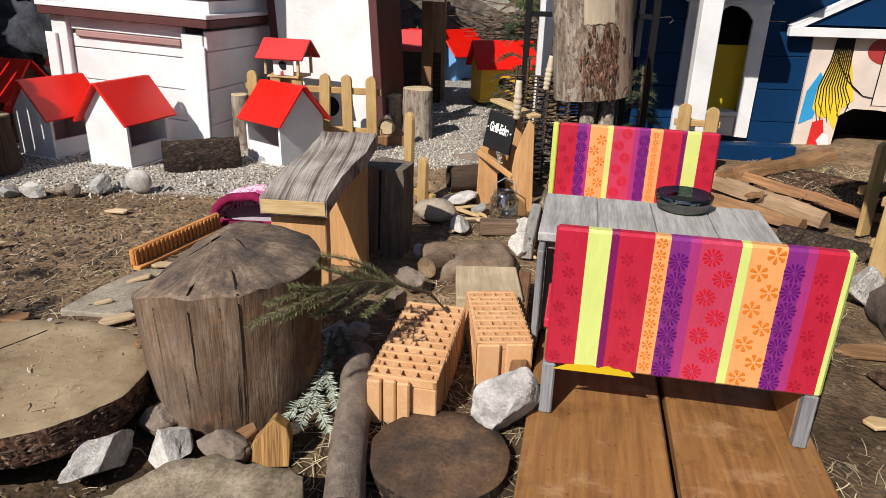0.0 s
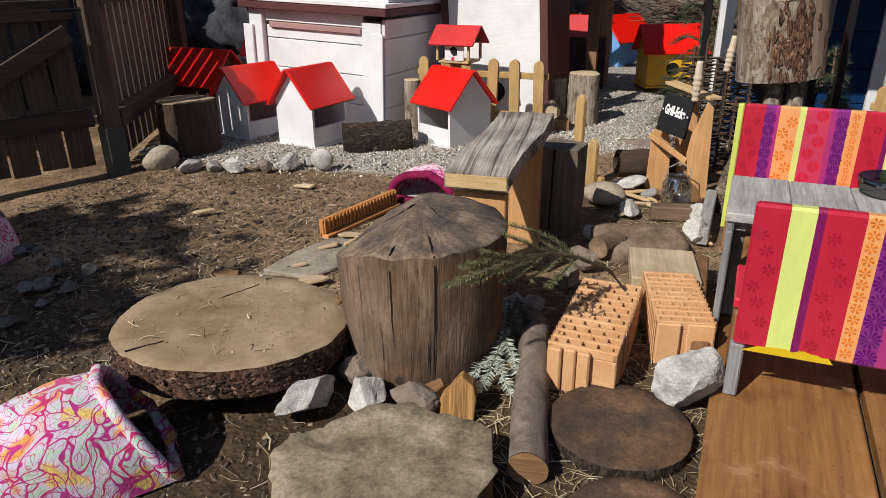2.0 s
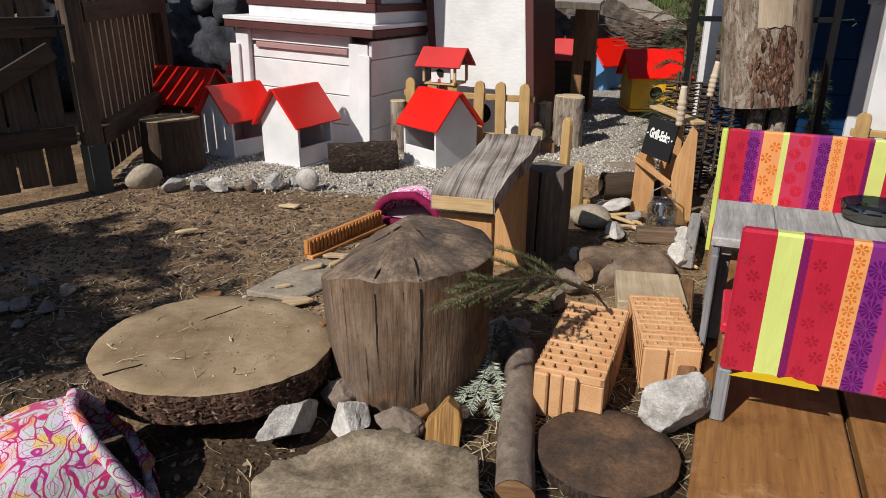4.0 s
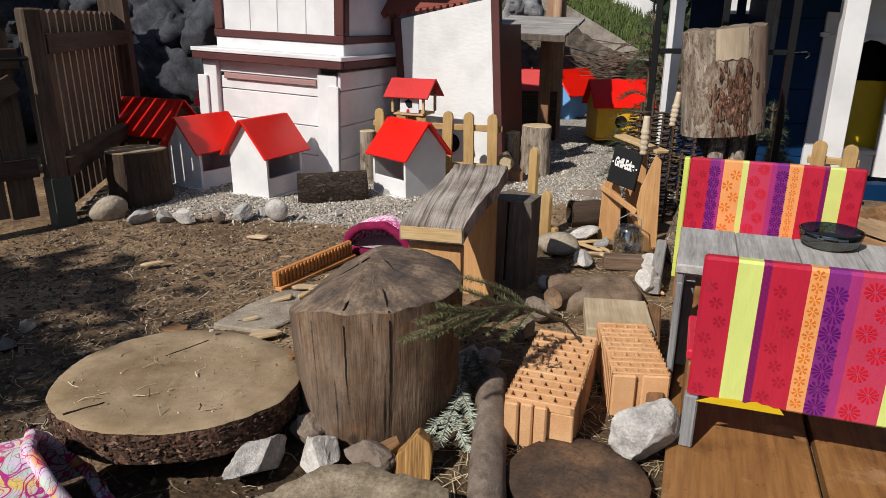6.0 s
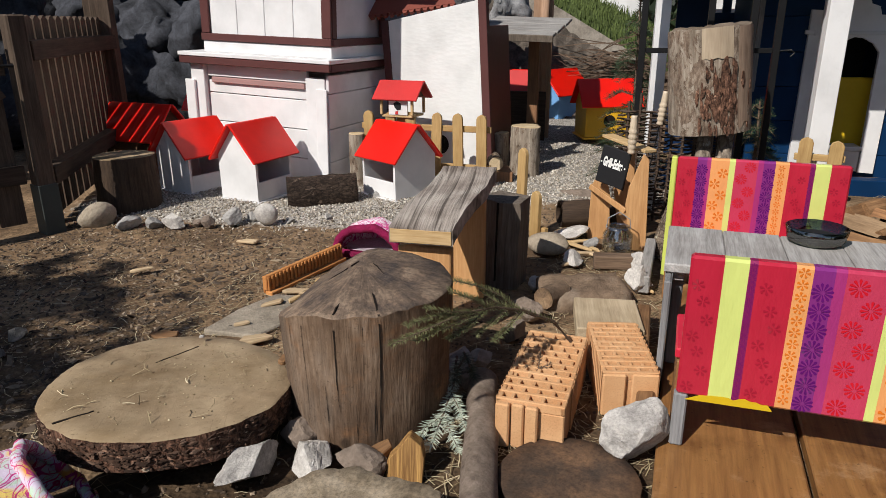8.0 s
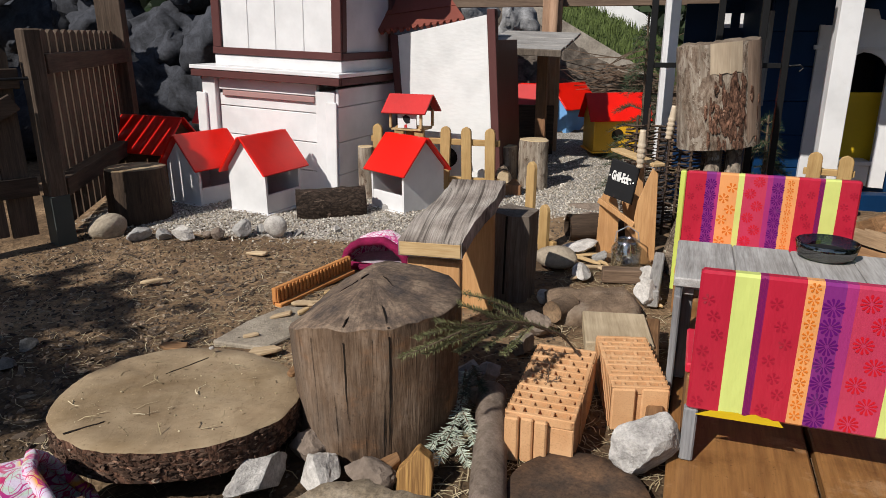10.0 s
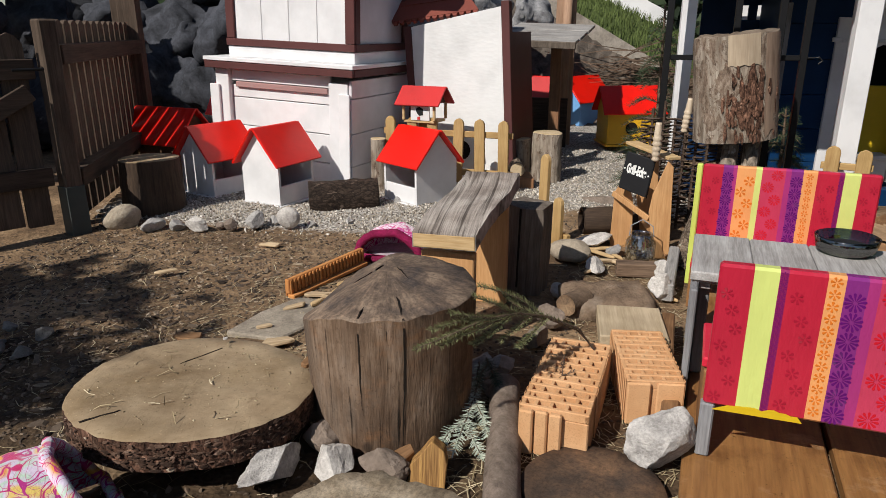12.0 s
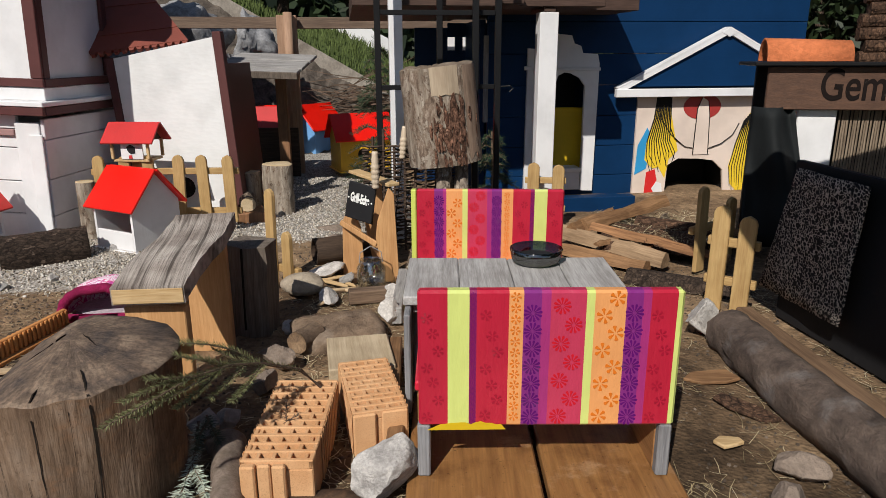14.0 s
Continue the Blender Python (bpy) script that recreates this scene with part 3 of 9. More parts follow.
def log_thing(name, at, r, height, label, category, bark="bark", top="log_top", seed=1, group="", taper=0.95, sides=40, wob=0.07, bark_relief=0.02,
              top_shape=None, cracks=(), rim=0.0, outline=None):
    """A standing piece of trunk: bark or bare side, sawn top, cracks in the top."""
    ob = thing(name, at, label, category, group)
    ring = outline or log_rings(r, seed, sides, wob)
    sides = len(ring)
    bm = bmesh.new()
    levels = max(7, int(height / 0.02))
    levels = min(levels, 16)
    rows = []
    topz = top_shape or (lambda x, y: height)
    for i in range(levels + 1):
        f = i / levels
        row = []
        for a, rr in ring:
            k = 1 + (taper - 1) * f
            q = rr * k + bark_relief * r * 2.0 * noise.noise(Vector((math.cos(a) * 5, math.sin(a) * 5, f * height * 14 + seed)))
            q += bark_relief * r * 1.1 * noise.noise(Vector((math.cos(a) * 19, math.sin(a) * 19, f * height * 45 + seed)))
            x, y = q * math.cos(a), q * math.sin(a)
            row.append(bm.verts.new((x, y, f * topz(x, y))))
        rows.append(row)
    for r0, r1 in zip(rows, rows[1:]):
        for k in range(sides):
            bm.faces.new([r0[k], r0[(k + 1) % sides], r1[(k + 1) % sides], r1[k]])
    bm.faces.new([bm.verts.new(v.co) for v in reversed(rows[0])])
    edge = [(v.co.x, v.co.y, v.co.z) for v in rows[-1]]
    part("side", bm, M[bark], ob, smooth=True)
    bm = bmesh.new()
    prev = [bm.verts.new(p) for p in edge]
    for f in (0.985, 0.8, 0.55, 0.3, 0.1):
        cur = []
        for x, y, z in edge:
            xx, yy = x * f, y * f
            zz = topz(xx, yy) + (0.0035 if f > 0.9 else 0.0035 + 0.004 * noise.noise(Vector((xx * 25, yy * 25, seed))))
            cur.append(bm.verts.new((xx, yy, zz)))
        for k in range(sides):
            bm.faces.new([prev[k], prev[(k + 1) % sides], cur[(k + 1) % sides], cur[k]])
        prev = cur
    bm.faces.new(prev)
    part("cut_face", bm, M[top], ob, smooth=True)
    for (ax, ay), (bx, by), w in cracks:
        bm = bmesh.new()
        n = 7
        pts = []
        for i in range(n):
            f = i / (n - 1)
            x, y = ax + (bx - ax) * f, ay + (by - ay) * f
            d = Vector((ay - by, bx - ax, 0)).normalized()
            j = 0.004 * noise.noise(Vector((f * 9, seed, 3)))
            ww = w * (1 - 0.65 * f) * (0.8 + 0.5 * noise.noise(Vector((f * 6, seed * 1.7, 9)))) / 2
            pts.append((Vector((x, y, 0)) + d * (j + ww), Vector((x, y, 0)) + d * (j - ww)))
        vs = []
        for a, c in pts:
            vs.append([bm.verts.new((p.x, p.y, topz(p.x, p.y) + 0.0055)) for p in (a, c)] + [bm.verts.new((p.x, p.y, topz(p.x, p.y) - 0.01)) for p in (a, c)])
        for u, v in zip(vs, vs[1:]):
            bm.faces.new([u[0], v[0], v[1], u[1]])
            bm.faces.new([u[0], u[2], v[2], v[0]])
            bm.faces.new([u[1], v[1], v[3], u[3]])
        bmesh.ops.recalc_face_normals(bm, faces=bm.faces)
        part("drying_crack", bm, M["crack"], ob)
    return ob


# ---- ground ----
def ground_height(x, y):
    h = 0.018 * noise.noise(Vector((x * 1.7, y * 1.7, 0.3))) + 0.008 * noise.noise(Vector((x * 7, y * 7, 2.1)))
    near = max(0.0, 1 - ((x - 0.3) ** 2 + (y - 1.2) ** 2) / 1.6)
    h *= 1 - 0.6 * near
    # gravel bank behind the row of stones
    h += 0.03 * max(0.0, min(1.0, (y - 2.75) / 0.3)) * max(0.0, min(1.0, (0.4 - x) / 0.4))
    # gentle rise far behind
    h += 0.25 * max(0.0, min(2.0, y - 8.8))
    return h - 0.012


def gravel_amount(x, y):
    if y < 2.55:
        return 0.0
    g = min(1.0, (y - 2.62) / 0.22)
    if x > -0.75:
        g *= max(0.0, min(1.0, (y - 3.05 - 0.25 * (x + 0.6)) / 0.3))
    g *= max(0.0, min(1.0, (0.75 - x) / 0.35)) * max(0.0, min(1.0, (x + 2.9) / 0.4))
    return max(0.0, g)


def build_ground():
    xs = sorted({*np.round(np.arange(-3.6, 3.6, 0.06), 3).tolist(), *range(-60, -3, 4), *range(4, 61, 4), -5, -4.2, 4.2, 5})
    ys = sorted({*np.round(np.arange(-0.6, 6.6, 0.06), 3).tolist(), *range(-40, 0, 4), 7, 7.5, 8, 9, 10, 11, 12, 13, 14, 15, 18, 24, 40, 80, 160})
    xs = [-150.0] + [float(v) for v in xs] + [150.0]
    verts = [(x, y, ground_height(x, y)) for y in ys for x in xs]
    n = len(xs)
    faces = [(j * n + i, j * n + i + 1, (j + 1) * n + i + 1, (j + 1) * n + i) for j in range(len(ys) - 1) for i in range(n - 1)]
    me = bpy.data.meshes.new("ground")
    me.from_pydata(verts, [], faces)
    at = me.attributes.new("gravel", "FLOAT", "POINT")
    at.data.foreach_set("value", [gravel_amount(x, y) for x, y, _ in verts])
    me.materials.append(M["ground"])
    for p in me.polygons:
        p.use_smooth = True
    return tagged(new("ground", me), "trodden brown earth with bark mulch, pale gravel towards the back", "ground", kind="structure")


build_ground()


# ---- rock retaining wall behind ----
def boulder_wall():
    rnd = random.Random(5)
    spots = [(-1.75, 6.45, 0.0, 0.95, 0.8), (-1.0, 6.75, 0.0, 0.8, 0.62), (-1.85, 6.6, 0.65, 0.9, 0.75), (-1.15, 6.85, 0.5, 0.75, 0.6), (-0.72, 6.95, 0.85, 0.5, 0.66), (-1.35, 6.95, 0.95, 0.72, 0.62), (-2.0, 6.9, 1.2, 0.7, 0.5)]
    for row, (z, h) in enumerate(((0.0, 0.75), (0.6, 0.7), (1.15, 0.75), (1.75, 0.7))):
        x = -6.2 + 0.35 * (row % 2)
        while x < -2.0:
            w = rnd.uniform(0.6, 1.05)
            spots.append((x + w / 2, 5.35 + 0.16 * row + rnd.uniform(-0.06, 0.06) - 0.12 * min(0, x + 2.5), z, w * 1.18, h * rnd.uniform(1.1, 1.35)))
            x += w
    for row in range(3):
        for k in range(7):
            spots.append((-4.6 - 0.12 * row, -0.6 + k * 0.85 + 0.3 * (row % 2), row * 0.6, 0.95, 0.85))
    for i, (x, y, z, w, h) in enumerate(spots):
        # High boulders on the right take the sunlit tone, all others the shaded.
        solid("boulder", rock_mesh((w, 0.75, h), 100 + i, 4, 1.2), M["boulder" if x < -2.3 or z < 0.5 else "boulder_sunlit"], pose(x, y, z - 0.06, 0, 0, rnd.uniform(-15, 15)),
              "boulder stacked in a dry retaining wall, grey toned for sun or shade", "boulder", "boulders of the retaining wall", smooth=True)


boulder_wall()


# ---- old fence and gate ----
def picket_outline(w, h, tip=0.03):
    return [(-w / 2, 0), (w / 2, 0), (w / 2, h - tip), (w / 4, h - tip * 0.25), (0, h), (-w / 4, h - tip * 0.25), (-w / 2, h - tip)]


def old_fence():
    a, b = Vector((-2.51, 2.43, 0)), Vector((-3.16, 3.95, 0))
    d = b - a
    L = d.length
    ob = thing("side_fence", pose(a.x, a.y, 0, 0, 0, math.degrees(math.atan2(d.y, d.x))), "unseen stretch of dark brown picket fence, added on the left beside the gravel bank", "fence")
    n = 13
    for i in range(n):
        x = 0.10 + (L - 0.12) * i / n
        w = (L / n) * 0.74
        part("picket", prism(picket_outline(w, 0.98, 0.02), 0.02, 0.04), M["fence_old"], ob, at=pose(x + w / 2, 0, 0.04))
    for z in (0.27, 0.86):
        part("rail", board(0.03, L, -0.055, 0.02, z - 0.045, z + 0.045), M["fence_old_x"], ob)
    part("post", board(L - 0.05, L + 0.10, -0.05, 0.11, -0.05, 1.9), M["fence_old"], ob)
    post = thing("gate_post", pose(a.x, a.y, 0, 0, 0, -25), "square brown fence post with a metal shoe", "fence post")
    part("post", board(-0.042, 0.042, -0.042, 0.042, 0.0, 1.02, 0.008), M["fence_old"], post)
    bm = board(-0.046, 0.046, -0.046, 0.046, -0.05, 0.24, 0.002)
    part("post_shoe", bm, M["shoe"], post, "grey galvanised post shoe")
    gate = thing("garden_gate", pose(-2.56, 2.37, 0, 0, 0, 238), "dark brown wooden picket gate, closed, with a diagonal brace", "gate")
    for i in range(6):
        x = 0.03 + i * 0.125
        part("picket", prism(picket_outline(0.110, 0.90, 0.05), -0.012, 0.012), M["fence_old"], gate, at=pose(x + 0.05, 0, 0.06 + 0.012 * (i % 2)))
    for z in (0.30, 0.80):
        part("rail", board(0.0, 0.78, 0.014, 0.042, z - 0.045, z + 0.045), M["fence_old_x"], gate)
    part("brace", board(0.0, 0.66, 0.044, 0.066, -0.04, 0.04, m=pose(0.04, 0, 0.70, 0, 28, 0)), M["fence_old_x"], gate)
    part("latch", tube(bmesh.new(), [(-0.03, 0.07, 0.80), (0.10, 0.07, 0.80)], 0.007, 8), M["black_metal"], gate, "iron latch bolt")
    # Out of view; carries the fence on and helps shade the left ground.
    far = thing("unseen_fence", pose(-2.95, 1.65, 0, 0, 0, 238), "unseen stretch of dark brown picket fence, added on the left", "fence")
    for i in range(22):
        part("picket", prism(picket_outline(0.112, 0.93, 0.05), -0.012, 0.012), M["fence_old"], far, at=pose(0.05 + i * 0.125, 0, 0.05))
    for z in (0.30, 0.80):
        part("rail", board(0.0, 2.7, 0.014, 0.042, z - 0.045, z + 0.045), M["fence_old_x"], far)


M["shoe"] = paint("galvanised_steel", (0.065, 0.075, 0.07), 0.5, (0.04, 0.05, 0.04), 0.4)
old_fence()


# ---- white tower ----
def tower():
    ob = thing("white_tower", pose(-1.455, 3.53, 0, 0, 2.2, -12), "white boarded tower with dark red-brown trim", "tower")
    W, D = 1.02, 0.74
    # lower storey: boards between corner posts, built from the front right corner
    for i, (z0, z1) in enumerate(((0.0, 0.16), (0.165, 0.34), (0.345, 0.52), (0.525, 0.60))):
        part("front_board", board(-W + 0.11, -0.16, 0.025, 0.045, z0, z1), M["white"], ob)
    # Strip coloured as the pinkish shadow that lies under the eaves.
    part("recess_trim", board(-W + 0.15, -0.17, 0.005, 0.024, 0.588, 0.622), M["shadow_trim"], ob, "trim strip in the pinkish tone of the shadow under the eaves")
    part("front_board", board(-W + 0.11, -0.16, 0.02, 0.045, 0.625, 0.70), M["white"], ob)
    part("corner_post", board(-0.155, -0.02, -0.005, 0.04, -0.02, 0.66), M["white_v"], ob)
    part("corner_post", board(-0.075, 0.0, -0.02, -0.006, -0.02, 0.60), M["white_v"], ob)
    part("corner_post", board(-W, -W + 0.105, -0.01, 0.04, -0.02, 0.70), M["white_v"], ob)
    part("shutter", board(-W - 0.035, -W + 0.04, -0.03, -0.012, 0.34, 0.60), M["white_v"], ob)
    for i, (z0, z1) in enumerate(((-0.02, 0.16), (0.164, 0.36), (0.364, 0.57), (0.574, 0.68))):
        part("side_board", board(-0.015, 0.006, 0.0, D, z0, z1), M["white_shaded"], ob)
        part("side_board", board(-W - 0.006, -W + 0.015, 0.04, D, z0, z1), M["white_shaded"], ob)
    part("back_wall", board(-W, 0, D, D + 0.02, 0, 0.72), M["white"], ob)
    # ledge
    part("ledge_trim", board(-W - 0.045, 0.045, -0.055, -0.03, 0.702, 0.745), M["brown_trim"], ob)
    part("ledge_trim", board(0.022, 0.047, -0.029, D + 0.04, 0.702, 0.745), M["brown_trim"], ob)
    part("ledge_trim", board(-W - 0.047, -W - 0.022, -0.029, D + 0.04, 0.702, 0.745), M["brown_trim"], ob)
    part("ledge", board(-W - 0.05, 0.05, -0.06, D + 0.04, 0.748, 0.772), M["white"], ob, "white ledge with flaking paint")
    # upper storey
    x0, x1, y0, y1 = -W + 0.09, -0.005, 0.05, D - 0.04
    part("plinth", board(x0 - 0.01, x1 + 0.01, y0 - 0.01, y1, 0.772, 0.84), M["white"], ob)
    part("upper_wall", board(x0 + 0.012, x1 - 0.012, y0 + 0.012, y1, 0.84, 1.75), M["white_shaded"], ob)
    nb = 4
    for i in range(nb):
        a = x0 + 0.05 + (x1 - x0 - 0.10) * i / nb
        b = x0 + 0.05 + (x1 - x0 - 0.10) * (i + 1) / nb - 0.003
        part("upper_board", board(a, b, y0, y0 + 0.011, 0.88, 1.75), M["white_v"], ob)
    part("band", board(x0 - 0.015, x1 + 0.015, y0 - 0.022, y0 - 0.004, 0.842, 0.885), M["brown_trim"], ob)
    part("band", board(x1 + 0.002, x1 + 0.018, y0 - 0.003, y1 + 0.01, 0.842, 0.885), M["brown_trim"], ob)
    for a, b in ((x0 - 0.012, x0 + 0.05), (x1 - 0.052, x1 + 0.012)):
        part("corner_trim", board(a, b, y0 - 0.018, y0 - 0.002, 0.886, 1.75), M["brown_trim_v"], ob)
    part("corner_trim", board(x1 - 0.008, x1 + 0.014, y0 - 0.001, y0 + 0.05, 0.886, 1.75), M["brown_trim_v"], ob)
    part("corner_trim", board(x1 - 0.008, x1 + 0.014, y1 - 0.05, y1 + 0.002, 0.886, 1.75), M["brown_trim_v"], ob)
    part("tower_roof", board(x0 - 0.15, x1 + 0.15, y0 - 0.15, y1 + 0.15, 1.75, 1.85), M["red_dull"], ob)


# Side white carries the shaded side's greyish pink in its colour.
M["white_shaded"] = paint("white_paint_shaded", (0.72, 0.69, 0.72), 0.5, (0.45, 0.4, 0.42), 0.2, axis="y")
M["brown_trim_v"] = paint("brown_red_trim_upright", (0.105, 0.042, 0.040), 0.5, (0.2, 0.1, 0.09), 0.2, axis="z")
tower()


# ---- leaning white panel house with porch behind ----
def panel_house():
    ob = thing("panel_house", pose(-1.14, 4.03, 0, 0, -3.2, -9), "small house of white-painted chipboard with a brown-red roof", "playhouse")
    part("wall_panel", prism([(0.0, 0.0), (0.60, 0.0), (0.60, 1.07), (0.0, 0.985)], 0.0, 0.025), M["white_board"], ob)
    part("edge_strip", board(0.604, 0.655, -0.012, 0.05, 0.0, 1.10), M["brown_trim_v"], ob)
    part("edge_strip", board(-0.05, -0.004, -0.008, 0.05, 0.0, 0.99), M["brown_trim_v"], ob)
    part("side_wall", board(0.61, 0.64, 0.054, 0.55, 0.0, 0.92), M["brown_trim_v"], ob)
    # steep roof slope falling to the panel's top edge, with a row of tile ends
    back = ob.matrix_world.inverted()
    low_l, low_r, top_r, top_l = Vector((-1.32, 4.045, 1.0)), Vector((-0.755, 4.035, 1.072)), Vector((-1.27, 4.72, 1.60)), Vector((-1.52, 4.75, 1.60))
    nrm = (low_r - low_l).cross(top_l - low_l).normalized()
    for k in range(7):
        f0, f1 = k / 7, (k + 1) / 7
        bm = bmesh.new()
        quad = [low_l.lerp(top_l, f0), low_r.lerp(top_r, f0), low_r.lerp(top_r, f1 + 0.02), low_l.lerp(top_l, f1 + 0.02)]
        lift = nrm * (0.004 * (k % 2))
        top = [bm.verts.new(back @ (q + lift + nrm * 0.022)) for q in quad]
        low = [bm.verts.new(back @ (q + lift)) for q in quad]
        bm.faces.new(top)
        bm.faces.new(list(reversed(low)))
        for i in range(4):
            bm.faces.new([low[i], low[(i + 1) % 4], top[(i + 1) % 4], top[i]])
        bmesh.ops.recalc_face_normals(bm, faces=bm.faces)
        part("roof_board", bm, M["roof_red"], ob)
    along = (low_r - low_l).normalized()
    for i in range(13):
        p = low_l.lerp(low_r, (i + 0.15) / 13)
        m = Matrix((along, nrm.cross(along), nrm)).transposed().to_4x4()
        m.translation = p
        part("tile_end", prism([(0.0, 0.0), (0.034, 0.0), (0.028, -0.022), (0.006, -0.022)], 0.0, 0.02, "z"), M["roof_red"], ob, at=back @ m)
    # dark hole behind the pickets
    bm = bmesh.new()
    tube(bm, [(0.30, -0.004, 0.20), (0.30, -0.001, 0.20)], 0.065, 20)
    part("round_hole", bm, M["crack"], ob)


M["roof_red"] = paint("brown_red_roof_tile", (0.20, 0.045, 0.028), 0.6, (0.1, 0.03, 0.02), 0.3, axis="y")
panel_house()


def porch():
    ob = thing("lean_to", pose(-0.33, 5.1, 0, 0, 0, -9), "lean-to with a grey plank roof and brown posts", "lean-to")
    tip = pose(0, 0, 0.03, 9, 2, 0)
    for k in range(5):
        y0 = -0.36 + k * 0.15
        part("roof_plank", board(-0.40, 0.20 + 0.008 * (k % 2), y0, y0 + 0.146, 0.905 + 0.004 * (k % 2), 0.928 + 0.004 * (k % 2), m=tip), M["grey_wood_x"], ob)
    part("roof_edge", board(-0.38, 0.21, -0.385, -0.362, 0.885, 0.93, m=tip), M["log_dark"], ob)
    part("fascia", board(-0.40, -0.15, -0.30, -0.27, 0.72, 0.86), M["brown_trim"], ob)
    part("post", board(-0.05, 0.032, 0.0, 0.05, -0.05, 0.895), M["brown_wood"], ob)
    part("post", board(-0.40, -0.35, -0.25, -0.20, -0.05, 0.715), M["brown_wood"], ob)
    part("back_wall", board(-0.44, 0.02, 0.36, 0.39, 0.0, 0.42), M["fence_old_x"], ob)
    post = thing("timber_post", pose(-0.30, 5.6, 0, 0, 0, 0), "pale squared timber post with a round pole before it", "post")
    part("post", board(-0.085, 0.075, 0.0, 0.09, -0.05, 1.31), M["pale_post"], post)
    part("pole", tube(bmesh.new(), [(0.01, -0.04, -0.05), (0.005, -0.04, 0.7), (0.01, -0.04, 1.33)], 0.036, 14), M["pale_post"], post, smooth=True)
    beam = thing("timber_beam", pose(0, 5.72, 1.21), "grey-brown timber beam carried by posts", "beam")
    part("beam", board(-2.2, 2.2, 0.0, 0.06, 0.0, 0.09), M["brown_wood_x"], beam)
    part("post", board(-2.15, -2.05, 0.062, 0.14, -1.25, 0.09), M["brown_wood"], beam)
    part("post", board(2.05, 2.15, 0.062, 0.14, -1.25, 0.09), M["brown_wood"], beam)


M["pale_post"] = wood("pale_post_wood", (0.42, 0.27, 0.18), (0.28, 0.17, 0.11), "z", 0.7)
M["brown_wood_x"] = wood("brown_beam_wood", (0.20, 0.14, 0.10), (0.10, 0.066, 0.048), "x", 0.7)
porch()


# ---- bird houses ----
def bird_house(name, at, w, d, wall, peak, body, roof, label, open_side=1, over=0.045, hole=None, base=True, group="small painted houses"):
    """Gable front at -y, ridge along y; open_side: the side wall that has the long window (1: +x, -1: -x, 0: none)."""
    ob = thing(name, at, label, "bird house", group)
    t = 0.016
    gable = [(-w / 2, 0), (w / 2, 0), (w / 2, wall), (0, peak), (-w / 2, wall)]
    for y0 in (-d / 2, d / 2 - t):
        part("gable_wall", prism(gable, y0, y0 + t), body, ob)
    for s in (-1, 1):
        x0, x1 = sorted((s * (w / 2 - t), s * (w / 2)))
        if s == open_side:
            part("sill_board", board(x0, x1, -d / 2 + t, d / 2 - t, 0, wall * 0.42, 0.002), body, ob)
        else:
            part("side_wall", board(x0, x1, -d / 2 + t, d / 2 - t, 0, wall - 0.004, 0.002), body, ob)
    part("inner_floor", board(-w / 2 + t, w / 2 - t, -d / 2 + t, d / 2 - t, 0.004, 0.02, 0), M["inner_dark"], ob)
    if base:
        part("base_board", board(-w / 2 - 0.015, w / 2 + 0.015, -d / 2 - 0.015, d / 2 + 0.015, -0.018, -0.002, 0.003), body, ob)
    slope = math.atan2(peak - wall, w / 2)
    run = math.hypot(w / 2, peak - wall) + over
    for s in (-1, 1):
        m = pose(0, 0, peak + 0.004) @ Matrix.Rotation(s * slope, 4, "Y")
        x0, x1 = sorted((0.0, s * run))
        part("roof_board", board(x0, x1, -d / 2 - over, d / 2 + over, 0.0, 0.014, 0.003, m), roof, ob)
    if hole:
        bm = tube(bmesh.new(), [(hole[0], -d / 2 - 0.001, hole[1]), (hole[0], -d / 2 - 0.004, hole[1])], hole[2], 20)
        part("entrance_hole", bm, M["crack"], ob)
    return ob


lab = "white wooden bird house with a glossy red roof on gravel"
bird_house("bird_house", pose(-2.27, 3.38, 0.02, 0, 0, -23), 0.30, 0.30, 0.235, 0.40, M["white_v"], M["red_roof"], lab)
bird_house("bird_house", pose(-1.80, 3.25, 0.02, 0, 0, -16), 0.27, 0.30, 0.25, 0.42, M["white_v"], M["red_roof"], lab)
bird_house("bird_house", pose(-0.985, 3.42, 0.025, 0, 0, 54), 0.30, 0.30, 0.23, 0.40, M["white_v"], M["red_roof"], lab, open_side=-1, over=0.036)
bird_house("bird_house", pose(-2.86, 3.78, 0.02, 0, 0, 78), 0.34, 0.46, 0.25, 0.44, M["inner_dark"], M["red_roof"], "brown bird house with a red roof in the fence's stripy shade", open_side=0)
bird_house("bird_house", pose(-2.70, 4.5, 0.02, 0, 0, 80), 0.3, 0.3, 0.36, 0.58, M["inner_dark"], M["red_roof"], "bird house with a red roof behind the white tower", open_side=0)
yellow_house = bird_house("bird_house", pose(0.255, 5.62, 0.06, 0, 0, 106), 0.32, 0.44, 0.27, 0.45, M["yellow"], M["red_roof"], "yellow bird house with a round entrance and red roof", open_side=0)
part("entrance_hole", tube(bmesh.new(), [(-0.161, 0.02, 0.13), (-0.164, 0.02, 0.13)], 0.05, 20), M["crack"], yellow_house)
bird_house("bird_house", pose(-0.20, 7.12, -0.02, 0, 0, -40), 0.42, 0.44, 0.29, 0.51, M["sky_blue"], M["red_roof"], "light blue bird house with a red roof", open_side=0)
bird_house("bird_house", pose(-0.57, 5.82, 0.02, 0, 0, 84), 0.34, 0.24, 0.35, 0.54, M["inner_dark"], M["red_dull"], "dark brown bird house with a faded red roof under the lean-to", open_side=0)
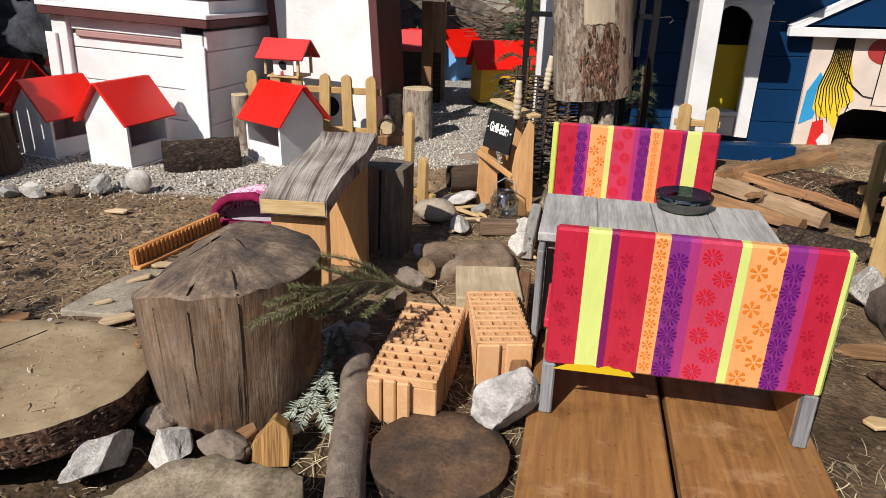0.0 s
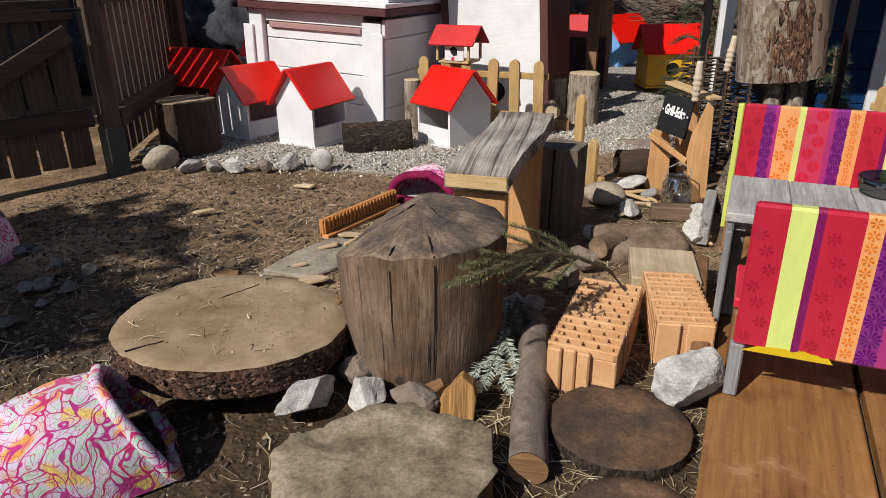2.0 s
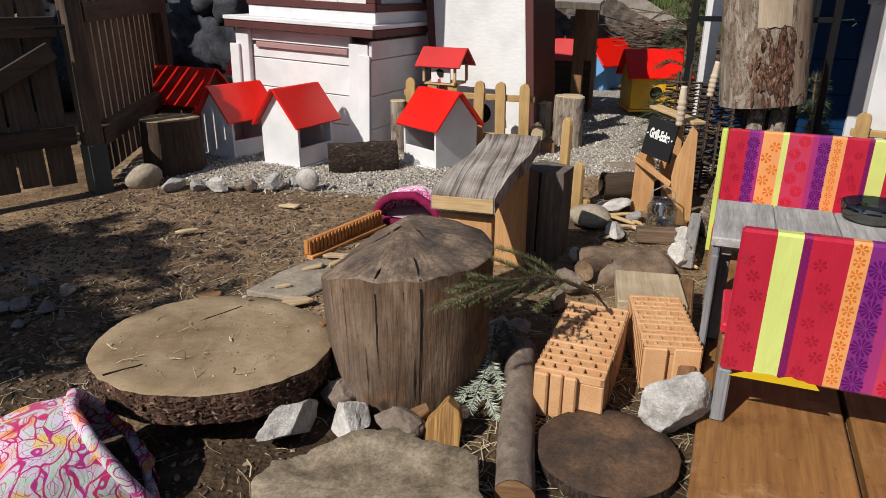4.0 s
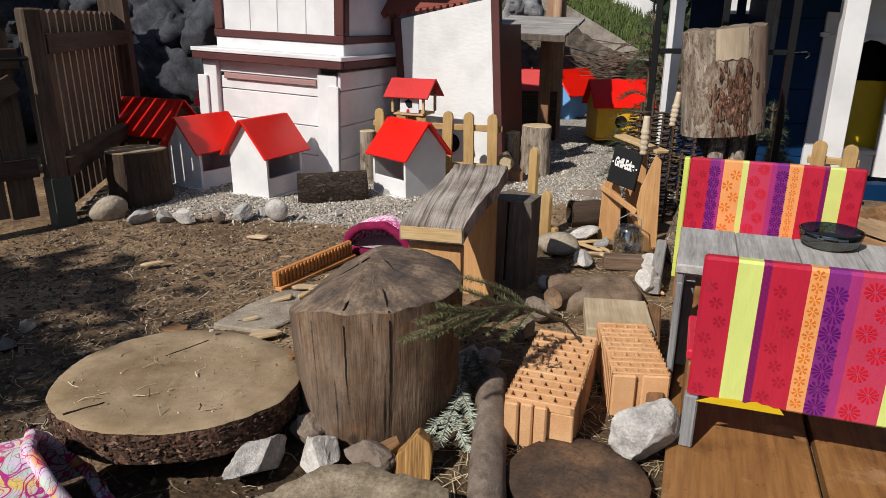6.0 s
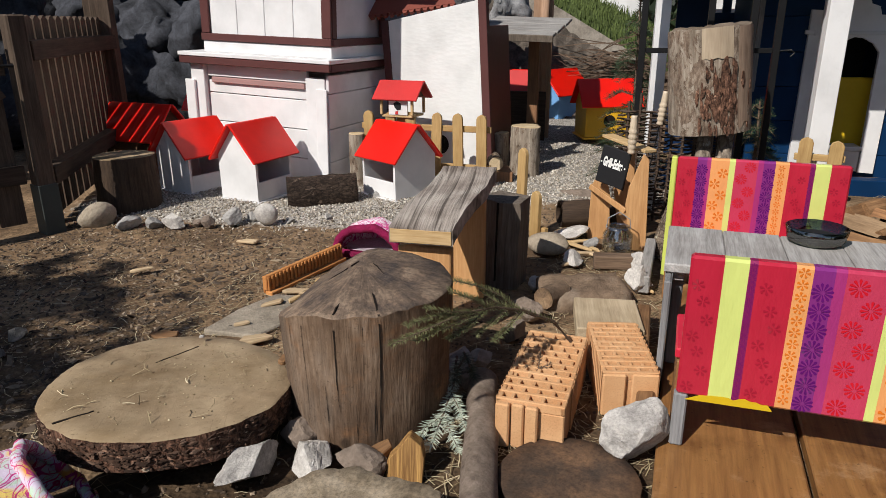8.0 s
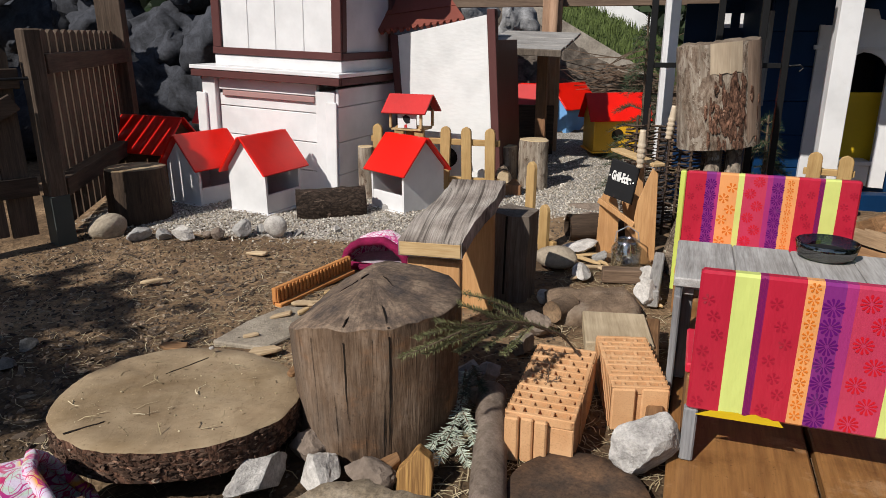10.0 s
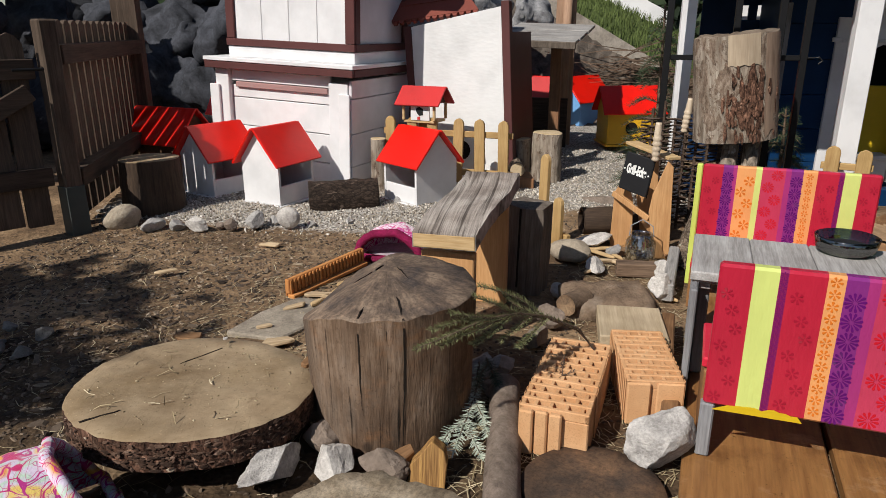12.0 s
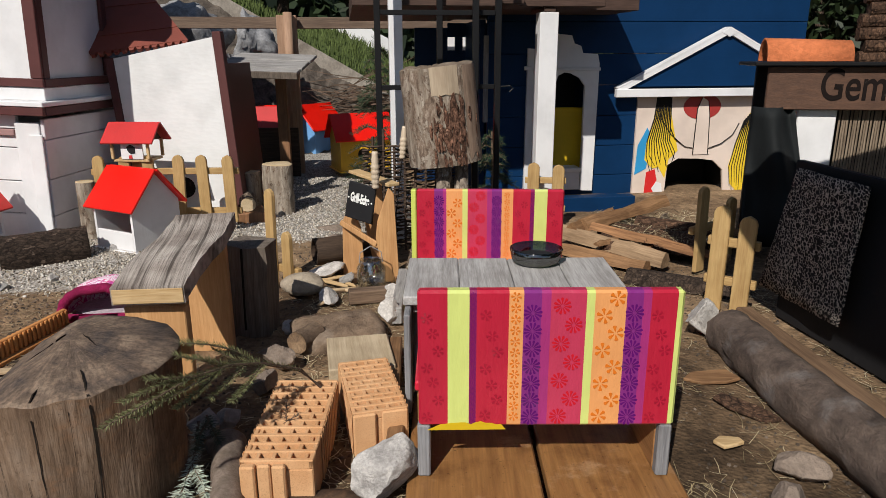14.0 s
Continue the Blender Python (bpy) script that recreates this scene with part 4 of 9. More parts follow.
bird_house("bird_house", pose(-0.52, 6.95, -0.02, 0, 0, 66), 0.36, 0.4, 0.32, 0.51, M["inner_dark"], M["red_roof"], "bird house with a red roof behind the others", open_side=0)



def feeder():
    ob = thing("bird_feeder", pose(-1.03, 3.72, 0, 0, 0, 78), "small bird feeder with a red shingle roof on a wooden post", "bird feeder")
    w, d, z = 0.165, 0.205, 0.43
    part("post", board(-0.03, 0.03, -0.03, 0.03, -0.02, z), M["fence_new"], ob)
    part("floor_board", board(-w / 2, w / 2, -d / 2, d / 2, z, z + 0.015), M["pale_wood"], ob)
    for sx in (-1, 1):
        for sy in (-1, 1):
            part("corner_bar", board(sx * w / 2 - 0.008, sx * w / 2 + 0.008, sy * d / 2 - 0.008, sy * d / 2 + 0.008, z + 0.015, z + 0.115), M["pale_wood"], ob)
    part("picture_board", board(-w / 2 - 0.004, -w / 2 + 0.006, -d / 2 + 0.03, d / 2 - 0.05, z + 0.016, z + 0.105, 0.001), M["white"], ob, "white board with a small dark painted motif")
    part("painted_motif", prism([(-0.03, 0.05), (-0.005, 0.045), (0.01, 0.06), (0.018, 0.085), (-0.005, 0.098), (-0.03, 0.085)], -w / 2 - 0.007, -w / 2 - 0.0045, "x"), M["black_board"], ob, at=pose(0, 0, z))
    part("painted_motif", prism([(-0.012, 0.02), (0.008, 0.02), (0.006, 0.038), (-0.01, 0.04)], -w / 2 - 0.007, -w / 2 - 0.0045, "x"), M["red_dull"], ob, at=pose(0, 0, z))
    for s in (-1, 1):
        m = pose(0, 0, z + 0.205) @ Matrix.Rotation(s * math.radians(42), 4, "Y")
        x0, x1 = sorted((0.0, s * 0.155))
        part("roof_board", board(x0, x1, -d / 2 - 0.045, d / 2 + 0.045, 0, 0.012, 0.002, m), M["red_shingle"], ob)
    for y0 in (-d / 2, d / 2 - 0.01):
        part("gable_wall", prism([(-w / 2, 0.115), (w / 2, 0.115), (0, 0.195)], y0, y0 + 0.01), M["inner_dark"], ob, at=pose(0, 0, z))


M["red_shingle"] = paint("red_shingle_roof", (0.55, 0.025, 0.025), 0.5, (0.3, 0.05, 0.05), 0.4, relief=0.5)
feeder()


# ---- small picket fences ----
def new_pickets(name, a, b, count, h, label, w=0.062, rails=(0.1, 0.3), seed=3):
    a, b = Vector(a), Vector(b)
    d = b - a
    L = d.length
    ob = thing(name, pose(a.x, a.y, a.z, 0, 0, math.degrees(math.atan2(d.y, d.x))), label, "picket fence")
    rnd = random.Random(seed)
    for i in range(count):
        x = L * i / max(1, count - 1)
        hh = h[i] if isinstance(h, (list, tuple)) else h
        part("picket", prism([(-w / 2, 0), (w / 2, 0), (w / 2, hh - 0.03), (w / 2 * 0.75, hh - 0.012), (0, hh), (-w / 2 * 0.75, hh - 0.012), (-w / 2, hh - 0.03)], -0.03, -0.008, bev=0.003),
             M["fence_new"], ob, at=pose(x, 0, 0, rnd.uniform(-2, 2), rnd.uniform(-2, 2), 0))
    for z in rails:
        part("rail", board(-0.05, L + 0.05, -0.005, 0.02, z - 0.018, z + 0.018), M["fence_new_x"], ob)
    return ob


M["fence_new_x"] = wood("larch_rail", (0.50, 0.34, 0.15), (0.36, 0.22, 0.09), "x", 0.7, stain=(0.55, 0.5, 0.42), stain_amount=0.5)
new_pickets("picket_fence", (-1.24, 3.70, 0.08), (-0.52, 3.62, 0.08), 6, 0.385, "low fence of honey-coloured round-topped wooden pickets", rails=(0.06, 0.29))
new_pickets("picket_fence", (-0.196, 2.68, 0), (-0.122, 2.60, 0), 2, [0.44, 0.265], "two honey-coloured round-topped pickets behind the bench", w=0.055, rails=(0.08,))
new_pickets("picket_fence", (1.245, 3.60, 0), (1.385, 3.56, 0), 2, [0.38, 0.37], "short piece of honey-coloured picket fence", w=0.07, rails=(0.1, 0.27))
new_pickets("picket_fence", (1.77, 2.58, 0), (1.98, 2.70, 0), 2, [0.41, 0.33], "leaning honey-coloured pickets beside the wood pile", w=0.07, rails=(0.2,))
new_pickets("picket_fence", (1.605, 2.10, 0), (1.675, 2.03, 0), 2, [0.43, 0.40], "pair of honey-coloured round-topped pickets", w=0.065, rails=(0.12, 0.28))


# ---- picnic set with oilcloth covers ----
RED, LIME, PURPLE, PINK, ORANGE, LACE, VIOLET = (0.45, 0.014, 0.040), (0.60, 0.67, 0.20), (0.205, 0.022, 0.185), (0.50, 0.040, 0.095), (0.74, 0.33, 0.12), (0.24, 0.012, 0.09), (0.36, 0.03, 0.17)


def oilcloth(name, width, stripes):
    m, nt, b, tc = nodes_of(name, 0.33)
    sep = nt.nodes.new("ShaderNodeSeparateXYZ")
    nt.links.new(tc.outputs["Object"], sep.inputs[0])
    div = nt.nodes.new("ShaderNodeMath")
    div.operation = "DIVIDE"
    div.inputs[1].default_value = width
    nt.links.new(sep.outputs["X"], div.inputs[0])
    col = ramp(nt, div.outputs[0], stripes, "CONSTANT")
    fade = ramp(nt, noise_node(nt, tc.outputs["Object"], 5, 4), [(0.3, (0.86, 0.86, 0.86)), (0.65, (1.0, 1.0, 1.0))])
    nt.links.new(mixed(nt, 1.0, col, fade, "MULTIPLY"), b.inputs["Base Color"])
    b.inputs["Coat Weight"].default_value = 0.25
    b.inputs["Coat Roughness"].default_value = 0.25
    wrinkle = noise_node(nt, mapped(nt, tc, (14, 14, 5)), 1.2, 4, 0.6)
    bump(nt, b, wrinkle, 0.5, 0.01)
    return m


FRONT = [(0.0, RED), (0.112, LIME), (0.195, LACE), (0.222, RED), (0.341, ORANGE), (0.397, PURPLE), (0.463, VIOLET), (0.497, PINK), (0.63, LIME), (0.661, ORANGE), (0.78, PURPLE), (0.84, VIOLET), (0.872, RED), (0.969, LIME)]
BACK = [(0.0, RED), (0.12, PURPLE), (0.178, VIOLET), (0.2, ORANGE), (0.31, LIME), (0.345, PINK), (0.478, VIOLET), (0.51, PURPLE), (0.575, ORANGE), (0.655, RED), (0.77, LACE), (0.8, LIME), (0.885, RED)]
flower_mats = {}
for fname, c in (("crimson", (0.33, 0.006, 0.028)), ("deep_purple", (0.105, 0.007, 0.135)), ("scarlet", (0.55, 0.006, 0.02)), ("tangerine", (0.66, 0.165, 0.012)), ("plum", (0.16, 0.01, 0.12))):
    flower_mats[fname] = paint(fname + "_print", c, 0.35)


flower_meshes = {}


def flower_mesh(petals, r, tint):
    """One printed flower: flat petals round a ring."""
    key = (petals, round(r, 4), tint)
    if key not in flower_meshes:
        bm = bmesh.new()
        for k in range(petals):
            a = 2 * math.pi * k / petals
            u, v = Vector((math.cos(a), 0, math.sin(a))), Vector((-math.sin(a), 0, math.cos(a)))
            wide = r * math.pi / petals * (0.52 if petals > 8 else 0.46)
            pts = [u * r * 0.2 + v * wide * 0.12, u * r * 0.62 + v * wide * 0.62, u * r * 0.86 + v * wide, u * r * 0.97 + v * wide * 0.6, u * r,
                   u * r * 0.97 - v * wide * 0.6, u * r * 0.86 - v * wide, u * r * 0.62 - v * wide * 0.62, u * r * 0.2 - v * wide * 0.12]
            bm.faces.new([bm.verts.new(p) for p in reversed(pts)])
        flower_meshes[key] = mesh_of("flower_print", bm, flower_mats[tint])
    return flower_meshes[key]


def cover(parent, width, z0, z1, stripes, y, mat, seed):
    """A board wrapped in striped oilcloth with rows of printed flowers on its front."""
    bm = board(0, width, y, y + 0.03, z0, z1, 0.006)
    cloth = part("backrest_cover", bm, mat, parent, "striped and flowered pink, purple, orange and lime oilcloth")
    fy = y - 0.0012
    rnd = random.Random(seed)
    edges = [s[0] for s in stripes] + [1.0]
    for (p, c), q in zip(stripes, edges[1:]):
        a, b = p * width, q * width
        w = b - a
        if c in (LIME, VIOLET):
            continue
        spots = []
        if c == PURPLE:
            r, petals, mat_n, step = 0.021, 12, "deep_purple", 0.0425
            z = z0 + 0.024
            while z < z1 - 0.01:
                spots.append(((a + b) / 2 + 0.002, z))
                z += step
        elif c == PINK:
            r, petals, mat_n = 0.0200, 11, "scarlet"
            z, k = z0 + 0.026, 0
            while z < z1 - 0.015:
                spots.append((a + w * (0.34, 0.68)[k % 2], z))
                z += 0.045
                k += 1
        elif c == ORANGE:
            wide = w > 0.05
            r, petals, mat_n = (0.0185, 6, "tangerine") if wide else (0.0115, 6, "tangerine")
            z, k = z0 + 0.026, 0
            while z < z1 - 0.012:
                spots.append((a + (w * (0.34, 0.72)[k % 2] if wide else w * 0.5), z))
                z += 0.041 if wide else 0.0265
                k += 1
        elif c == LACE:
            r, petals, mat_n = 0.008, 8, "plum"
            z = z0 + 0.01
            while z < z1 - 0.008:
                spots.append(((a + b) / 2, z))
                z += 0.0135
        else:
            r, petals, mat_n = 0.0135, 6, "crimson"
            z, k = z0 + 0.025, 0
            while z < z1 - 0.02:
                spots.append((a + w * (0.3, 0.68, 0.5)[k % 3], z + rnd.uniform(-0.006, 0.006)))
                z += 0.041
                k += 1
        for x, z in spots:
            ob = new("flower_print", flower_mesh(petals, r, mat_n))
            ob.parent = cloth
            ob.matrix_basis = pose(x, fy, z, 0, rnd.uniform(0, 90), 0)
    return cloth


def picnic_set():
    rz = math.degrees(math.atan2(-0.082, 0.582))
    W = 0.588
    front = thing("bench", pose(0.283, 1.052, 0.04, 0, 0, rz), "small wooden bench with striped flowered oilcloth over its backrest", "bench", "benches at the picnic table")
    cover(front, W, 0.135, 0.466, FRONT, 0.0, oilcloth("front_oilcloth", W, FRONT), 11)
    for x0, x1 in ((-0.004, 0.026), (W - 0.03, W)):
        part("side_board", board(x0, x1, 0.034, 0.24, -0.002, 0.20), M["orange_side"], front)
        part("leg", board(x0, x1, 0.004, 0.032, -0.002, 0.134, 0.004), M["grey_wood_z"], front, "grey weathered leg")
    part("seat", board(-0.010, W, 0.04, 0.25, 0.203, 0.228, 0.004), M["red_cloth"], front, "seat covered with red cloth")
    # torn edge with the yellow backing showing
    torn = []
    for i in range(13):
        f = i / 12
        torn.append((0.05 + 0.14 * f, 0.1415 + 0.010 * math.sin(f * 3.1) * noise.noise(Vector((f * 7, 1, 3))) + 0.004 * math.sin(f * 3.1)))
    part("torn_edge", prism([(0.20, 0.129), (0.02, 0.127)] + torn, -0.004, -0.0015), M["torn_yellow"], front, "yellow backing under the torn cloth")
    back = thing("bench", pose(0.405, 2.262, 0.02, 0, 0, rz - 2), "small wooden bench with striped flowered oilcloth over its backrest", "bench", "benches at the picnic table")
    cover(back, 0.575, 0.11, 0.475, BACK, 0.0, oilcloth("back_oilcloth", 0.575, BACK), 23)
    part("cover_edge", board(-0.022, -0.001, -0.002, 0.032, 0.0, 0.474, 0.004), M["lime_cloth"], back, "lime green folded edge of the cloth")
    for x0, x1 in ((0.0, 0.028), (0.547, 0.575)):
        part("side_board", board(x0, x1, -0.24, -0.004, -0.002, 0.146), M["orange_side"], back)
    part("seat", board(0.0, 0.575, -0.25, -0.006, 0.148, 0.172, 0.004), M["red_cloth"], back, "seat covered with red cloth")
    table = thing("picnic_table", pose(0.283, 1.052, 0.04, 0, 0, rz), "low picnic table with grey weathered plank top", "table")
    y0, y1 = 0.36, 0.735
    nb = 4
    tilt = pose(-0.055, 0, 0, 0, 0, 0)
    for i in range(nb):
        a = (W + 0.05) * i / nb
        part("top_plank", board(a + 0.0006, a + (W + 0.05) / nb - 0.0006, y0 + 0.004 * (i % 2), y1 - 0.006 * (i % 3), 0.295, 0.322, 0.004, tilt), M["grey_wood"], table)
    for x0, x1 in ((-0.03, 0.0), (W - 0.06, W - 0.03)):
        for yy in (0.42, 0.64):
            part("leg", board(x0, x1, yy, yy + 0.04, -0.002, 0.262, 0.004), M["grey_wood_z"], table)
        part("crossbar", board(x0, x1, y0 + 0.03, y1 - 0.03, 0.264, 0.293, 0.003), M["grey_wood"], table)
    part("under_board", board(-0.025, W - 0.035, y0 + 0.05, y1 - 0.05, 0.2735, 0.2935, 0.002), M["grey_wood"], table)
    for y_a, y_b in ((0.30, 0.375), (0.385, 0.47), (0.64, 0.725)):
        part("side_board", board(-0.05, -0.032, y_a, y_b, -0.002, 0.292, 0.004), M["grey_wood_z"], table, "grey weathered side board")
    floor_ = thing("picnic_platform", pose(0.283, 1.052, 0, 0, 0, rz), "low platform of two wide oiled wooden planks", "platform")
    part("plank", board(-0.03, 0.286, -0.72, 1.38, 0.0, 0.036, 0.005), M["base_wood"], floor_)
    part("plank", board(0.300, 0.615, -0.72, 1.38, 0.0, 0.037, 0.005), M["base_wood"], floor_)
    for yy in (-0.6, 0.3, 1.2):
        part("batten", board(-0.02, 0.60, yy, yy + 0.08, -0.05, -0.002), M["base_wood"], floor_)
    tray = thing("ashtray", pose(0.725, 1.672, 0.363), "dark round glass ashtray standing on the grey table", "ashtray")
    bm = bmesh.new()
    prof = [(0.0, 0.0), (0.062, 0.0), (0.076, 0.012), (0.084, 0.048), (0.080, 0.050), (0.071, 0.016), (0.064, 0.012), (0.0, 0.010)]
    rings = []
    for r, z in prof:
        rings.append([bm.verts.new((r * math.cos(a), r * math.sin(a), z)) for a in (2 * math.pi * k / 32 for k in range(32))] if r else [bm.verts.new((0, 0, z))])
    for r0, r1 in zip(rings, rings[1:]):
        for k in range(32):
            q = [r0[k % len(r0)], r0[(k + 1) % len(r0)], r1[(k + 1) % len(r1)], r1[k % len(r1)]]
            bm.faces.new(list(dict.fromkeys(q)))
    bmesh.ops.recalc_face_normals(bm, faces=bm.faces)
    part("bowl", bm, M["smoked_glass"], tray, smooth=True)
    part("ash", tube(bmesh.new(), [(0, 0, 0.0125), (0, 0, 0.022)], 0.066, 24), M["black_board"], tray, "dark ash in the bowl")


M["orange_side"] = wood("warm_side_board", (0.34, 0.17, 0.065), (0.2, 0.09, 0.03), "y", 0.6)
M["red_cloth"] = paint("red_oilcloth", (0.60, 0.02, 0.05), 0.35)
M["lime_cloth"] = paint("lime_oilcloth", (0.55, 0.63, 0.13), 0.4)
M["torn_yellow"] = paint("yellow_backing", (0.62, 0.42, 0.01), 0.7, (0.3, 0.2, 0.02), 0.4)
gm, gnt, gb, gtc = nodes_of("smoked_glass", 0.04)
gb.inputs["Base Color"].default_value = (0.82, 0.87, 0.85, 1)
gb.inputs["Transmission Weight"].default_value = 1.0
gb.inputs["IOR"].default_value = 1.5
out = [n for n in gnt.nodes if n.bl_idname == "ShaderNodeOutputMaterial"][0]
clear = gnt.nodes.new("ShaderNodeBsdfTransparent")
clear.inputs["Color"].default_value = (0.30, 0.35, 0.33, 1)
shine = gnt.nodes.new("ShaderNodeBsdfGlossy")
shine.inputs["Roughness"].default_value = 0.04
both = gnt.nodes.new("ShaderNodeMixShader")
both.inputs["Fac"].default_value = 0.22
gnt.links.new(clear.outputs[0], both.inputs[1])
gnt.links.new(shine.outputs[0], both.inputs[2])
gnt.links.new(both.outputs[0], out.inputs["Surface"])
M["smoked_glass"] = gm
picnic_set()


# ---- logs and wood near the camera ----
def peeled(name, shift=0.0):
    """Half-peeled trunk: pale wood with upright grain under ragged remains of red-brown bark."""
    m, nt, b, tc = nodes_of(name, 0.9)
    g = noise_node(nt, mapped(nt, tc, (34, 34, 3)), 1.2, 6, 0.65, 0.3)
    col = ramp(nt, g, [(0.34, (0.17, 0.135, 0.105)), (0.5, (0.29, 0.24, 0.19)), (0.64, (0.42, 0.365, 0.305))])
    fl = noise_node(nt, mapped(nt, tc, (15, 15, 7)), 1.3, 9, 0.74, 0.9)
    mask = ramp(nt, fl, [(0.47 + shift, (0, 0, 0)), (0.50 + shift, (1, 1, 1))])
    rough_bark = ramp(nt, noise_node(nt, mapped(nt, tc, (60, 60, 22)), 1.0, 7, 0.75), [(0.34, (0.075, 0.05, 0.036)), (0.5, (0.20, 0.145, 0.108)), (0.66, (0.36, 0.295, 0.235))])
    col = mixed(nt, mask, col, rough_bark)
    col = mixed(nt, 0.6, col, ramp(nt, noise_node(nt, tc.outputs["Object"], 7, 3), [(0.35, (0.6, 0.58, 0.56)), (0.6, (1.1, 1.1, 1.1))]), "MULTIPLY")
    nt.links.new(col, b.inputs["Base Color"])
    bump(nt, b, mixed(nt, 0.55, g, fl), 1.0, 0.02)
    return m


M["peeled_log"] = peeled("peeled_log")
M["peeled_post"] = peeled("peeled_post", 0.07)

def big_log():
    h = 0.36
    R = 0.199
    taper = 1.075

    def top(x, y):
        q = math.hypot(x + 0.006, y - 0.045) + 1e-6
        slope = 0.21 + 0.47 * max(0.0, -(x + 0.006) / q) ** 2
        return 0.417 - slope * q * (1 - 0.10 * math.exp(-q * q / 0.002)) + 0.009 * noise.noise(Vector((x * 16, y * 16, 2.0))) + 0.004 * noise.noise(Vector((x * 50, y * 50, 4.0)))

    ob = log_thing("chopping_log", pose(-0.472, 1.135, -0.005, 0, 0, 0), R, h, "tall weathered grey-brown log standing on end, cracked", "log", "log_side", "log_crown", 4,
                   taper=taper, wob=0.035, sides=64, bark_relief=0.005, top_shape=top, cracks=[((0.094, -0.19), (0.055, -0.11), 0.007), ((-0.008, -0.205), (-0.006, -0.15), 0.0045), ((-0.03, 0.0), (-0.02, 0.03), 0.003), ((0.02, 0.02), (0.06, -0.02), 0.002), ((-0.05, 0.03), (-0.10, -0.02), 0.002)])
    ring = log_rings(R, 4, 360, 0.035)
    for ang, w, z0, z1 in ((-64, 0.0085, 0.01, 0.345), (-92, 0.0042, 0.12, 0.335), (-67.5, 0.003, 0.0, 0.21), (-100, 0.0022, 0.0, 0.19), (-116, 0.002, 0.06, 0.335), (-45, 0.002, 0.04, 0.335), (-75, 0.0016, 0.18, 0.335),
                           (-80, 0.0016, 0.0, 0.12), (-128, 0.0016, 0.1, 0.335), (-141, 0.0016, 0.03, 0.3), (-30, 0.0016, 0.06, 0.335), (-155, 0.0014, 0.03, 0.3)):
        bm = bmesh.new()
        n = 30
        rows = []
        for k in range(n + 1):
            f = (z0 + (z1 - z0) * k / n) / h
            aa = math.radians(ang) + 0.03 * noise.noise(Vector((f * 2.2, ang * 0.37, 0.5))) + 0.005 * noise.noise(Vector((f * 12, ang * 0.37, 5.5)))
            rr = ring[int(math.degrees(aa) % 360)][1] * (1 + (taper - 1) * f) * 1.008
            ww = w * (0.25 + 0.75 * (k / n if z1 > 0.3 else 1 - abs(2 * k / n - 1))) * (0.75 + 0.6 * noise.noise(Vector((f * 9, ang * 0.37, 2.5)))) / rr / 2
            zz = f * top(rr * math.cos(aa), rr * math.sin(aa))
            rows.append([bm.verts.new((rr * math.cos(q), rr * math.sin(q), zz)) for q in (aa - ww, aa + ww)])
        for u, v in zip(rows, rows[1:]):
            bm.faces.new([u[0], u[1], v[1], v[0]])
        part("side_crack", bm, M["crack"], ob)


big_log()
tree_slice = log_thing("log_slice", pose(-0.93, 0.955, 0.055, -3, 2, 20), 0.285, 0.075, "thick round tree slice with bark, resting on stones", "log slice", "bark_red", "slice_top", 9,
          taper=1.02, wob=0.035, bark_relief=0.010, sides=150, cracks=[((-0.205, -0.19), (-0.135, -0.14), 0.010), ((0.03, 0.21), (-0.06, 0.11), 0.004)])
SLAB = [(185, 0.22), (167, 0.218), (149, 0.192), (127, 0.192), (104, 0.21), (90, 0.222), (76, 0.206), (56, 0.225), (41, 0.247), (14, 0.222), (-15, 0.20), (-45, 0.22), (-80, 0.20), (-115, 0.215), (-145, 0.20)]
slab_ring = []
for (a0, r0), (a1, r1) in zip(SLAB, SLAB[1:] + [(-175, 0.22)]):
    for k in range(5):
        f = k / 5
        p = Vector((r0 * math.cos(radians(a0)), r0 * math.sin(radians(a0)))).lerp(Vector((r1 * math.cos(radians(a1)), r1 * math.sin(radians(a1)))), f)
        slab_ring.append((math.atan2(p.y, p.x), p.length))
slab_ring.reverse()
log_thing("log_slab", pose(-0.38, 0.56, -0.01, 0, 0, 0), 0.225, 0.095, "grey weathered slab of trunk lying flat", "log slice", "log_side", "slab_top", 13,
          taper=0.99, outline=slab_ring, top_shape=lambda x, y: 0.095 + 0.018 * noise.noise(Vector((x * 7, y * 7, 1.0))) + 0.007 * abs(noise.noise(Vector((x * 16, y * 30, 1.0)))))
log_thing("log_disc", pose(0.055, 0.905, -0.012, 0, 0, 0), 0.156, 0.034, "flat dark brown round log disc set in the earth", "log slice", "bark_dark", "disc_top", 21, taper=1.0, wob=0.012, bark_relief=0.006)
